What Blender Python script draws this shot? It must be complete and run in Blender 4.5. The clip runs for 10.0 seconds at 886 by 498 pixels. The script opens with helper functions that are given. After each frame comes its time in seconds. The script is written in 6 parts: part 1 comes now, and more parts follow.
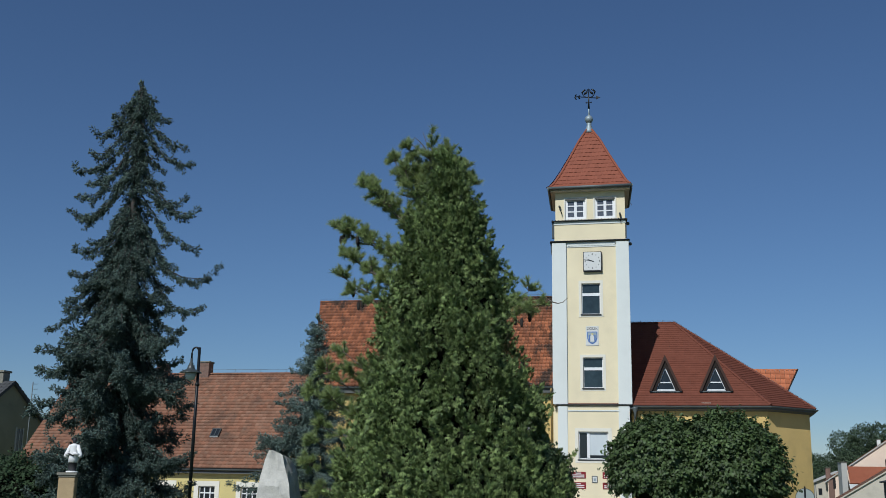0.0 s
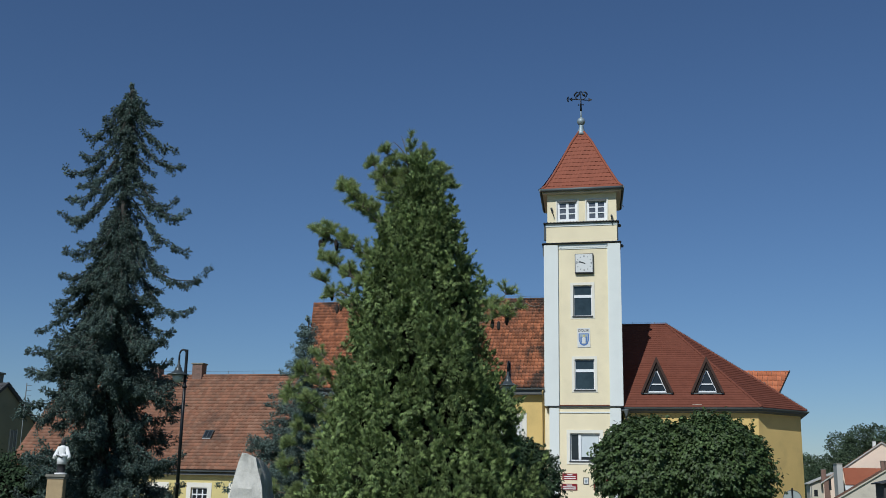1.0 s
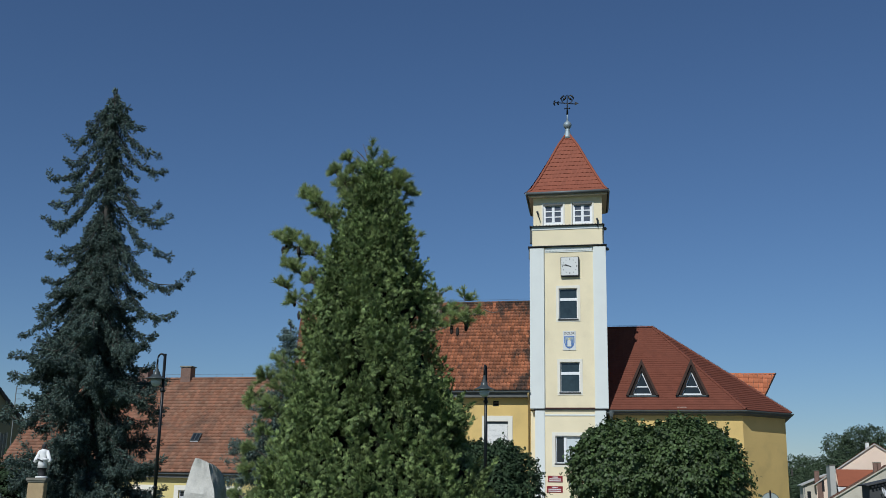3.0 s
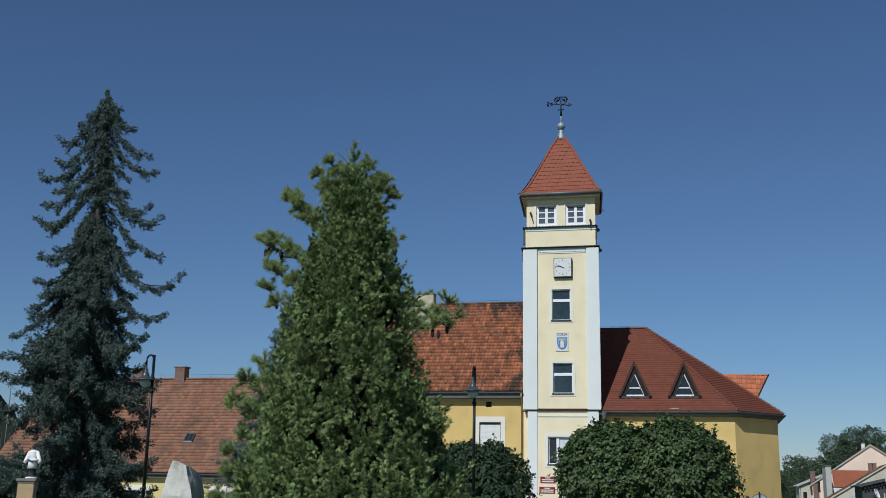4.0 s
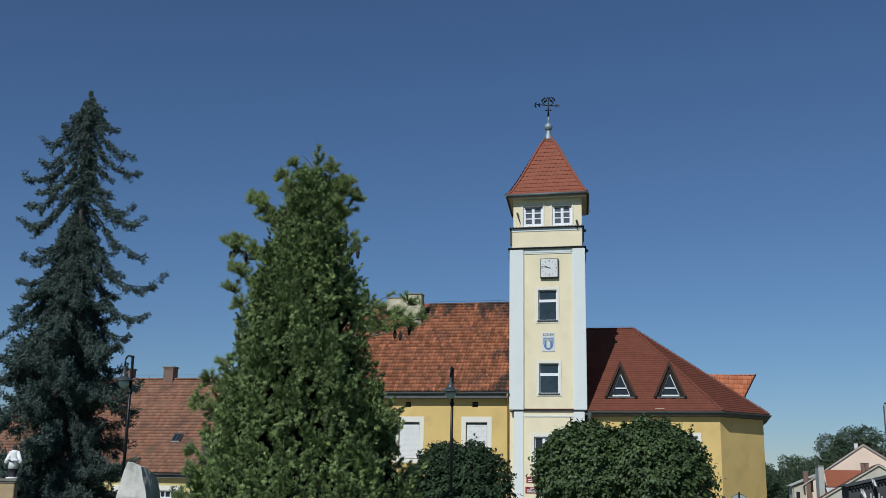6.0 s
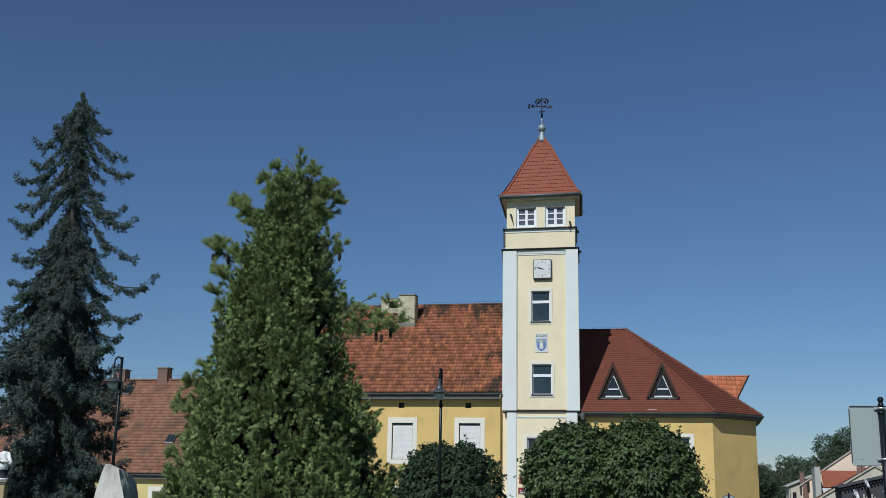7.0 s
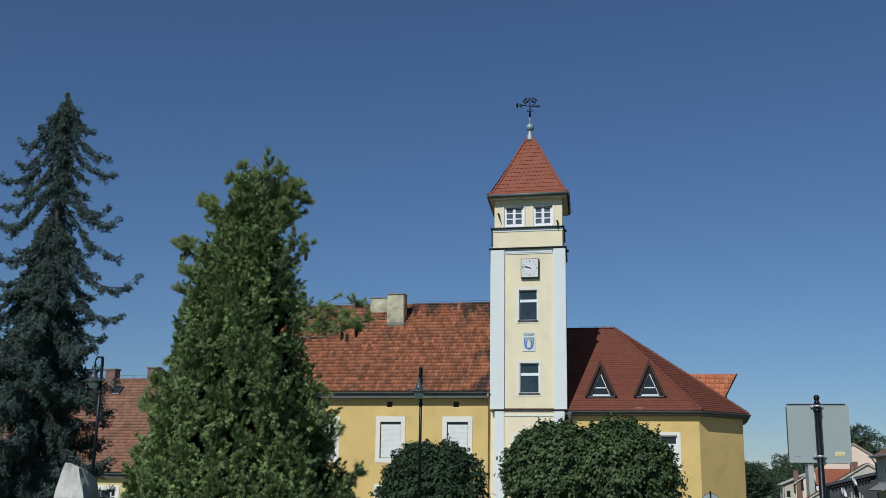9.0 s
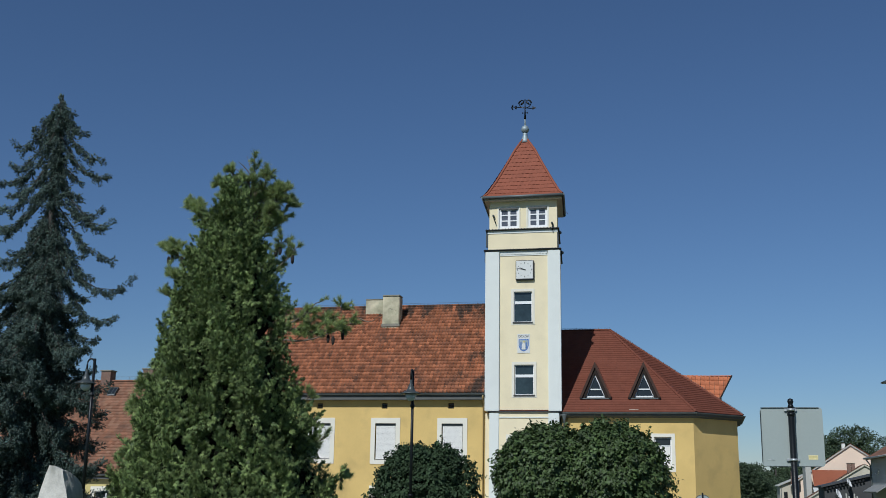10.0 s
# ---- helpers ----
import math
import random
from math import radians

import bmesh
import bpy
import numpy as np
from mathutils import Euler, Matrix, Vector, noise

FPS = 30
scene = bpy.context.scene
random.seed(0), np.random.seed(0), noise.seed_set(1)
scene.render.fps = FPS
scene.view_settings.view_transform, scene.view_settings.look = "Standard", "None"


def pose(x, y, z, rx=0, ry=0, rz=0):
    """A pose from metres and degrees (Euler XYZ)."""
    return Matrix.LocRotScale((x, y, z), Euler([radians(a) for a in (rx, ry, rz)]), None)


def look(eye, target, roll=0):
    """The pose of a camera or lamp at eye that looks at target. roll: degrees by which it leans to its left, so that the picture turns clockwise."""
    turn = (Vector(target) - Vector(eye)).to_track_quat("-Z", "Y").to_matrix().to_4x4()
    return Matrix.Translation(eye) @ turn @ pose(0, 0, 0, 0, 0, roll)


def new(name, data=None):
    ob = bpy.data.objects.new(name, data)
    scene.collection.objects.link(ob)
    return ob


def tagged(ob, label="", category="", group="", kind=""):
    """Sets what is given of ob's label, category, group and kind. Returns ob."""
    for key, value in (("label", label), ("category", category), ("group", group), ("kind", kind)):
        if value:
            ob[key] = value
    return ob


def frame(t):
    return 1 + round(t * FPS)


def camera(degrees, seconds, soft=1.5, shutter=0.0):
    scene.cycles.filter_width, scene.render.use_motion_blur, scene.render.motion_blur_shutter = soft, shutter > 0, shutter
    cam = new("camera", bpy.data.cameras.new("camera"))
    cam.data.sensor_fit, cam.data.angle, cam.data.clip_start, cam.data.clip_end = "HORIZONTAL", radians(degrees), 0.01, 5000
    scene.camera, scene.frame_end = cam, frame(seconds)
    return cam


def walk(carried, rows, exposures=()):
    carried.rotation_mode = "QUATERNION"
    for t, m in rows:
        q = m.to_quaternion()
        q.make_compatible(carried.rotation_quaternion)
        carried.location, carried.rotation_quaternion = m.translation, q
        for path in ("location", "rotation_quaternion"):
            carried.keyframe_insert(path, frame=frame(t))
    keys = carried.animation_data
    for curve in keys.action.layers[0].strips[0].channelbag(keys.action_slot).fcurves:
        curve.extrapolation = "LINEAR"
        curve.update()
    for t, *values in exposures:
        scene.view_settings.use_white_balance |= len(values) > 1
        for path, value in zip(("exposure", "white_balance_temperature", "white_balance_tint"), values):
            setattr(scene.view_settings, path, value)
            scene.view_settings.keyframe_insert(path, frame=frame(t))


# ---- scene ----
# ---- camera ----
cam = camera(46.7, 10.0, soft=0.85)
PATH = [
    (0, (6.953, -62.584, 1.808), (6.519, -60.681, 2.248), 1.0),
    (0.5, (7.183, -62.629, 1.829), (6.75, -60.727, 2.269), 1.0),
    (1, (7.41, -62.621, 1.837), (6.978, -60.719, 2.279), 1.0),
    (1.5, (7.633, -62.66, 1.865), (7.202, -60.758, 2.307), 0.9),
    (2, (7.833, -62.664, 1.886), (7.402, -60.762, 2.33), 0.9),
    (2.5, (8.05, -62.692, 1.885), (7.619, -60.79, 2.33), 0.9),
    (4, (8.642, -62.715, 1.949), (8.213, -60.813, 2.394), 1.0),
    (4.5, (8.824, -62.69, 1.953), (8.395, -60.787, 2.397), 1.0),
    (5, (9.03, -62.692, 1.959), (8.601, -60.79, 2.403), 1.0),
    (5.5, (9.226, -62.7, 1.963), (8.798, -60.798, 2.407), 1.0),
    (7, (9.813, -62.7, 2.019), (9.387, -60.797, 2.464), 1.0),
    (7.5, (10.002, -62.675, 2.019), (9.577, -60.772, 2.464), 1.0),
    (8, (10.198, -62.654, 2.017), (9.772, -60.751, 2.46), 0.9),
    (8.5, (10.359, -62.669, 2.015), (9.934, -60.766, 2.458), 0.9),
    (9, (10.533, -62.684, 2.014), (10.109, -60.781, 2.457), 0.9),
    (9.5, (10.684, -62.694, 2.023), (10.26, -60.79, 2.467), 0.9),
    (10, (10.83, -62.704, 2.044), (10.407, -60.801, 2.489), 0.9),
]
walk(cam, [(t, look(eye, target, roll)) for t, eye, target, roll in PATH], exposures=[(0, 0.08, 5800, 9), (10, 0.08, 5800, 9)])

# ---- light ----
SUN_AZ, SUN_EL = radians(194.6), radians(42)
world = bpy.data.worlds.new("world")
scene.world = world
world.use_nodes = True
wn = world.node_tree
sky = wn.nodes.new("ShaderNodeTexSky")
sky.sky_type, sky.sun_disc = "NISHITA", False
sky.sun_elevation, sky.sun_rotation = SUN_EL, SUN_AZ
sky.altitude, sky.air_density, sky.dust_density, sky.ozone_density = 500, 1.1, 0.0, 7.8
background = wn.nodes["Background"]
background.inputs["Strength"].default_value = 0.0545
haze = wn.nodes.new("ShaderNodeHueSaturation")
haze.inputs["Saturation"].default_value = 0.96
wn.links.new(sky.outputs[0], haze.inputs["Color"])
wn.links.new(haze.outputs[0], background.inputs["Color"])
sun = new("sun", bpy.data.lights.new("sun", "SUN"))
sun.data.energy, sun.data.angle, sun.data.color = 3.4, radians(0.53), (1.0, 0.95, 0.86)
sun_dir = Vector((math.sin(SUN_AZ) * math.cos(SUN_EL), math.cos(SUN_AZ) * math.cos(SUN_EL), math.sin(SUN_EL)))
sun.matrix_world = look(sun_dir * 80, (0, 0, 0))
GROUND = -0.6


# ---- materials ----
def mat(name, base, rough=0.8, spread=0.12, scale=3.0, fine=40.0, bump=0.15, per="", dark=0.5, stains=0.0, metal=0.0, tint=None, stretch=(1, 1, 1), depth=0.02, see=0.0, shine=0.5):
    """A node material: base colour varied by two noises, by piece, by stains; bump from the fine noise."""
    m = bpy.data.materials.new(name)
    m.use_nodes = True
    nt = m.node_tree
    n, ln = nt.nodes, nt.links
    bsdf = n["Principled BSDF"]
    bsdf.inputs["Roughness"].default_value, bsdf.inputs["Metallic"].default_value = rough, metal
    bsdf.inputs["Specular IOR Level"].default_value = shine
    coord = n.new("ShaderNodeTexCoord")
    mapping = n.new("ShaderNodeMapping")
    mapping.inputs["Scale"].default_value = stretch
    ln.new(coord.outputs["Object"], mapping.inputs["Vector"])

    def tex(size, detail):
        t = n.new("ShaderNodeTexNoise")
        t.inputs["Scale"].default_value, t.inputs["Detail"].default_value = size, detail
        ln.new(mapping.outputs[0], t.inputs["Vector"])
        return t

    big, small = tex(scale, 4), tex(fine, 3)

    def span(out, lo, hi, a=0.3, b=0.7):
        r = n.new("ShaderNodeMapRange")
        r.inputs["From Min"].default_value, r.inputs["From Max"].default_value = a, b
        r.inputs["To Min"].default_value, r.inputs["To Max"].default_value = lo, hi
        ln.new(out, r.inputs["Value"])
        return r.outputs[0]

    def times(a, b):
        x = n.new("ShaderNodeMath")
        x.operation = "MULTIPLY"
        ln.new(a, x.inputs[0])
        ln.new(b, x.inputs[1])
        return x.outputs[0]

    value = times(span(big.outputs[0], 1 - spread, 1 + spread), span(small.outputs[0], 1 - spread * 0.6, 1 + spread * 0.6))
    shade = None
    if per:
        if per == "island":
            shade = n.new("ShaderNodeNewGeometry").outputs["Random Per Island"]
        else:
            shade = n.new("ShaderNodeObjectInfo").outputs["Random"]
        value = times(value, span(shade, 1 - dark, 1 + dark, 0, 1))
    colour = n.new("ShaderNodeMix")
    colour.data_type, colour.blend_type = "RGBA", "MULTIPLY"
    colour.inputs[0].default_value = 1.0
    colour.inputs[6].default_value = (*base, 1)
    if tint is not None:
        blend = n.new("ShaderNodeMix")
        blend.data_type = "RGBA"
        blend.inputs[6].default_value, blend.inputs[7].default_value = (*base, 1), (*tint, 1)
        if shade is not None:
            wave = n.new("ShaderNodeMath")
            wave.operation = "FRACT"
            seven = n.new("ShaderNodeMath")
            seven.operation = "MULTIPLY"
            seven.inputs[1].default_value = 7.13
            ln.new(shade, seven.inputs[0])
            ln.new(seven.outputs[0], wave.inputs[0])
            ln.new(wave.outputs[0], blend.inputs[0])
        else:
            ln.new(span(tex(scale * 0.6, 5).outputs[0], 0, 1, 0.42, 0.62), blend.inputs[0])
        ln.new(blend.outputs[2], colour.inputs[6])
    ln.new(value, colour.inputs[7])
    out = colour.outputs[2]
    if stains:
        grime = n.new("ShaderNodeMix")
        grime.data_type = "RGBA"
        grime.inputs[7].default_value = (0.05, 0.045, 0.04, 1)
        spots = n.new("ShaderNodeTexNoise")
        spots.inputs["Scale"].default_value, spots.inputs["Detail"].default_value = 0.8, 9
        ln.new(coord.outputs["Object"], spots.inputs["Vector"])
        ln.new(span(spots.outputs[0], 0, stains, 0.53, 0.70), grime.inputs[0])
        ln.new(out, grime.inputs[6])
        out = grime.outputs[2]
    ln.new(out, bsdf.inputs["Base Color"])
    if bump:
        b = n.new("ShaderNodeBump")
        b.inputs["Strength"].default_value, b.inputs["Distance"].default_value = bump, depth
        ln.new(small.outputs[0], b.inputs["Height"])
        ln.new(b.outputs[0], bsdf.inputs["Normal"])
    if see:
        bsdf.inputs["Transmission Weight"].default_value = 0.0
        glow = n.new("ShaderNodeBsdfTranslucent")
        ln.new(out, glow.inputs["Color"])
        both = n.new("ShaderNodeMixShader")
        both.inputs[0].default_value = see
        ln.new(bsdf.outputs[0], both.inputs[1])
        ln.new(glow.outputs[0], both.inputs[2])
        ln.new(both.outputs[0], n["Material Output"].inputs["Surface"])
    return m


M = dict(
    cream=mat("cream_stucco", (0.77, 0.68, 0.46), 0.9, 0.05, 0.6, 30, 0.1, stains=0.06),
    casing=mat("cream_white_casing", (0.73, 0.705, 0.60), 0.9, 0.05, 0.8, 30, 0.1, stains=0.08),
    white=mat("white_stucco", (0.68, 0.71, 0.67), 0.9, 0.04, 0.8, 30, 0.1, stains=0.05),
    ochre=mat("ochre_stucco", (0.64, 0.46, 0.165), 0.92, 0.07, 0.5, 25, 0.12, stains=0.14),
    sand=mat("sand_stucco", (0.58, 0.49, 0.20), 0.92, 0.07, 0.5, 25, 0.12, stains=0.15),
    olive=mat("grey_green_stucco", (0.22, 0.22, 0.15), 0.92, 0.1, 0.5, 25, 0.12, stains=0.2),
    pink=mat("pale_pink_stucco", (0.74, 0.59, 0.46), 0.92, 0.04, 0.3, 10, 0.05, stains=0.05),
    stucco_grey=mat("light_grey_stucco", (0.50, 0.52, 0.50), 0.92, 0.05, 0.5, 12, 0.05, stains=0.1),
    pale=mat("pale_grey_stucco", (0.42, 0.42, 0.38), 0.92, 0.06, 0.4, 12, 0.05, stains=0.12),
    red_tile=mat("red_roof_tile", (0.158, 0.054, 0.034), 0.85, 0.08, 2, 40, 0.1, per="island", dark=0.05, shine=0.2),
    spire_tile=mat("spire_roof_tile", (0.245, 0.076, 0.042), 0.7, 0.06, 2, 40, 0.1, per="object", dark=0.07, shine=0.3),
    orange_tile=mat("orange_clay_tile", (0.31, 0.124, 0.062), 0.85, 0.10, 1.2, 30, 0.15, per="island", dark=0.36, tint=(0.235, 0.098, 0.054), stains=0.4, shine=0.2),
    brown_tile=mat("brown_clay_tile", (0.238, 0.114, 0.070), 0.9, 0.10, 1.0, 30, 0.15, per="island", dark=0.2, tint=(0.225, 0.128, 0.085), stains=0.45, shine=0.2),
    redsheet=mat("rust_red_sheet", (0.27, 0.088, 0.045), 0.7, 0.08, 0.8, 12, 0.05, stains=0.15, shine=0.3),
    stucco_cream=mat("dull_cream_stucco", (0.50, 0.46, 0.37), 0.92, 0.06, 0.5, 12, 0.05, stains=0.15),
    far_tile=mat("far_clay_tile", (0.44, 0.15, 0.07), 0.8, 0.1, 0.5, 10, 0.1, per="island", dark=0.15, shine=0.2),
    gutter=mat("grey_zinc", (0.13, 0.15, 0.15), 0.55, 0.1, 2, 30, 0.05, metal=0.3),
    copper=mat("ochre_painted_downpipe", (0.40, 0.28, 0.11), 0.5, 0.1, 2, 30, 0.05),
    soffit=mat("grey_boards", (0.10, 0.105, 0.10), 0.85, 0.1, 2, 30, 0.1),
    dormerwood=mat("dormer_boards", (0.060, 0.036, 0.028), 0.85, 0.15, 3, 30, 0.2, shine=0.2),
    brownwood=mat("brown_boards", (0.016, 0.010, 0.007), 0.9, 0.15, 3, 30, 0.2, stretch=(1, 1, 6)),
    frame=mat("white_window_paint", (0.76, 0.77, 0.77), 0.45, 0.02, 2, 20, 0.02),
    sashblind=mat("pale_grey_blind", (0.55, 0.60, 0.61), 0.7, 0.03, 2, 60, 0.03),
    blind=mat("white_roller_blind", (0.70, 0.70, 0.66), 0.7, 0.03, 2, 60, 0.03),
    glass=mat("dark_window_glass", (0.020, 0.024, 0.028), 0.06, 0.1, 1.5, 5, 0.0),
    dark=mat("dark_interior", (0.012, 0.012, 0.012), 0.9, 0.1, 2, 20, 0.0),
    black=mat("black_cast_iron", (0.006, 0.008, 0.009), 0.38, 0.15, 6, 60, 0.1, shine=0.3),
    lampgrey=mat("dark_grey_enamel", (0.05, 0.06, 0.06), 0.35, 0.08, 5, 40, 0.03),
    # lantern panes: glass with a paler grey-blue base colour
    lanternglass=mat("grey_blue_window_glass", (0.095, 0.105, 0.125), 0.08, 0.15, 2.0, 8, 0.0),
    towerglass=mat("grey_window_glass", (0.030, 0.046, 0.052), 0.07, 0.2, 1.5, 5, 0.0),
    lens=mat("frosted_lamp_glass", (0.55, 0.58, 0.57), 0.25, 0.05, 5, 40, 0.0),
    zinc=mat("pale_zinc", (0.30, 0.36, 0.38), 0.6, 0.1, 6, 60, 0.05, metal=0.5),
    signback=mat("grey_sign_back", (0.34, 0.385, 0.365), 0.5, 0.03, 1.5, 40, 0.02, metal=0.2),
    steel=mat("galvanised_clamp", (0.5, 0.52, 0.52), 0.4, 0.1, 6, 60, 0.05, metal=0.6),
    sticker=mat("yellow_sticker", (0.72, 0.64, 0.36), 0.6, 0.1, 30, 90, 0.0),
    dialgrey=mat("grey_dial_marks", (0.22, 0.23, 0.22), 0.6, 0.05, 3, 30, 0.0),
    clockwhite=mat("white_dial", (0.62, 0.63, 0.60), 0.5, 0.02, 3, 30, 0.0),
    ink=mat("black_paint", (0.012, 0.012, 0.014), 0.5, 0.1, 8, 40, 0.0),
    plaque=mat("dark_red_enamel", (0.22, 0.02, 0.025), 0.3, 0.05, 8, 40, 0.0),
    shieldblue=mat("blue_enamel", (0.07, 0.16, 0.42), 0.4, 0.05, 8, 40, 0.0),
    shieldgold=mat("gold_enamel", (0.55, 0.48, 0.2), 0.4, 0.05, 8, 40, 0.0),
    granite=mat("pale_granite", (0.60, 0.58, 0.52), 0.85, 0.16, 5, 55, 0.3, stains=0.1, depth=0.03),
    sandstone=mat("sandstone", (0.46, 0.34, 0.19), 0.9, 0.09, 3, 50, 0.3, stains=0.12),
    cap=mat("grey_stone_cap", (0.22, 0.21, 0.17), 0.9, 0.12, 5, 50, 0.3),
    statue=mat("painted_plaster", (0.78, 0.78, 0.76), 0.7, 0.05, 5, 50, 0.1),
    robe=mat("dark_painted_plaster", (0.02, 0.02, 0.022), 0.7, 0.1, 5, 50, 0.1),
    plaster=mat("old_chimney_plaster", (0.52, 0.48, 0.34), 0.95, 0.2, 2.2, 30, 0.3, tint=(0.36, 0.35, 0.24), stains=0.5),
    brick=mat("chimney_brick", (0.17, 0.105, 0.08), 0.9, 0.12, 4, 40, 0.2, per="island", dark=0.3),
    mortar=mat("mortar", (0.30, 0.27, 0.23), 0.95, 0.1, 6, 60, 0.2),
    bark=mat("spruce_bark", (0.055, 0.049, 0.043), 0.95, 0.25, 5, 30, 0.6, stretch=(1, 1, 0.3), depth=0.04),
    pinebark=mat("pine_bark", (0.12, 0.075, 0.045), 0.95, 0.25, 6, 35, 0.6, stretch=(1, 1, 0.3), depth=0.03),
    twig=mat("grey_twig", (0.14, 0.115, 0.09), 0.9, 0.2, 8, 50, 0.2),
    spruce=mat("blue_spruce_needles", (0.063, 0.105, 0.096), 0.7, 0.22, 0.8, 9, 0, per="island", dark=0.55, tint=(0.098, 0.131, 0.104), see=0.1, shine=0.25),
    youngspruce=mat("young_spruce_needles", (0.135, 0.205, 0.180), 0.6, 0.22, 0.8, 9, 0, per="island", dark=0.3, tint=(0.14, 0.19, 0.16), see=0.15),
    thuja=mat("arborvitae_sprays", (0.082, 0.124, 0.046), 0.55, 0.28, 1.3, 9, 0, per="island", dark=0.6, tint=(0.19, 0.25, 0.084), see=0.12, shine=0.2),
    # near-black: stands in for the shade deep inside the crowns
    crownshade=mat("near_black_crown_shade", (0.010, 0.012, 0.008), 1.0, 0.3, 4, 25, 0.5, shine=0.0),
    pine=mat("pine_needles", (0.40, 0.46, 0.16), 0.45, 0.2, 1.5, 9, 0, per="island", dark=0.35, tint=(0.25, 0.34, 0.17), see=0.45),
    cone=mat("pine_cone", (0.022, 0.018, 0.015), 0.9, 0.25, 10, 50, 0.4),
    maple=mat("maple_leaves", (0.052, 0.087, 0.026), 0.6, 0.22, 0.9, 9, 0, per="island", dark=0.45, tint=(0.074, 0.116, 0.034), see=0.2),
    darkleaf=mat("dark_hornbeam_leaves", (0.031, 0.055, 0.024), 0.7, 0.22, 0.9, 9, 0, per="island", dark=0.4, tint=(0.042, 0.072, 0.032), see=0.12, shine=0.25),
    farleaf=mat("far_leaves", (0.078, 0.115, 0.055), 0.7, 0.25, 0.15, 2, 0, per="island", dark=0.3, tint=(0.06, 0.092, 0.048), see=0.35),
    grass=mat("lawn", (0.06, 0.10, 0.03), 0.95, 0.25, 0.3, 8, 0.4, tint=(0.09, 0.10, 0.04)),
    paving=mat("grey_paving", (0.30, 0.28, 0.26), 0.9, 0.12, 0.6, 12, 0.3),
    dish=mat("white_dish", (0.75, 0.76, 0.77), 0.5, 0.05, 3, 30, 0.0),
    anthracite=mat("dark_roofing", (0.05, 0.052, 0.055), 0.75, 0.1, 1, 20, 0.1),
    awning=mat("grey_awning", (0.24, 0.25, 0.25), 0.8, 0.08, 1, 20, 0.1),
)


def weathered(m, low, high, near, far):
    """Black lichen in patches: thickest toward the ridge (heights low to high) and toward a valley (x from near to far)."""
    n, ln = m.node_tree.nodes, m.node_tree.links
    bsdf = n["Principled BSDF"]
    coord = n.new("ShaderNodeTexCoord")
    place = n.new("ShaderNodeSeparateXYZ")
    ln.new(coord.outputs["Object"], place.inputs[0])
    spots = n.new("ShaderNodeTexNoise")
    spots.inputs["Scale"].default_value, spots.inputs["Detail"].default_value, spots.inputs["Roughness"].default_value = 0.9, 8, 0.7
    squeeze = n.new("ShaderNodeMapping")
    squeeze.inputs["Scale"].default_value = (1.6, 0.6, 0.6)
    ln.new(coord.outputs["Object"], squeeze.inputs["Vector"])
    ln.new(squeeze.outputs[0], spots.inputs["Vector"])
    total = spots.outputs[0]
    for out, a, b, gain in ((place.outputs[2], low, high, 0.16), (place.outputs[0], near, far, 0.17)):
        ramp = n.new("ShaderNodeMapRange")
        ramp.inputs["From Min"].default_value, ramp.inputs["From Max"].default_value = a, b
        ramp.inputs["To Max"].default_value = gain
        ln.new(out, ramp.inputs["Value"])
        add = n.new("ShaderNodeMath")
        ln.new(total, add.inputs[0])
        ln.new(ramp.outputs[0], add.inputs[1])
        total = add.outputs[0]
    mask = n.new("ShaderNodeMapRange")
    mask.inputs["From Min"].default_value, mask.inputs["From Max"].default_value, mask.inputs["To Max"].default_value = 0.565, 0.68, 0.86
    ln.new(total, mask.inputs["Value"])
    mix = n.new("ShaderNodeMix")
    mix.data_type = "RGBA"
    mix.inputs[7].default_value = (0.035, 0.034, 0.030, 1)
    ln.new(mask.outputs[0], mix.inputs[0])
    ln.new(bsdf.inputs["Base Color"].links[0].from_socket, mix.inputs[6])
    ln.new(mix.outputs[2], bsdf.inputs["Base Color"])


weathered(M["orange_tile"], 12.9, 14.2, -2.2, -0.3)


# ---- building helpers ----
def thing(name, place, label, category, group="", kind=""):
    ob = new(name)
    ob.location = place
    ob.empty_display_size = 0.2
    return tagged(ob, label, category, group, kind)


def hang(ob, parent):
    """Make ob, built in world metres, a child of parent without moving it."""
    if parent is not None:
        base, up = Vector((0, 0, 0)), parent
        while up is not None:
            base += up.location
            up = up.parent
        ob.parent = parent
        ob.location = -base if ob.data is not None and ob.location.length == 0 else ob.location - base


def part(name, bm, material, parent, label=""):
    """One mesh object from a bmesh in world metres, under parent (or at top level when that is None)."""
    me = bpy.data.meshes.new(name)
    bm.normal_update()
    bm.to_mesh(me)
    bm.free()
    me.materials.append(material)
    ob = new(name, me)
    hang(ob, parent)
    if label:
        ob["label"] = label
    return ob


def raw(name, verts, faces, material, parent, label="", smooth=False):
    me = bpy.data.meshes.new(name)
    me.from_pydata([tuple(v) for v in verts], [], [tuple(f) for f in faces])
    me.materials.append(material)
    if smooth:
        me.shade_smooth()
    ob = new(name, me)
    hang(ob, parent)
    if label:
        ob["label"] = label
    return ob


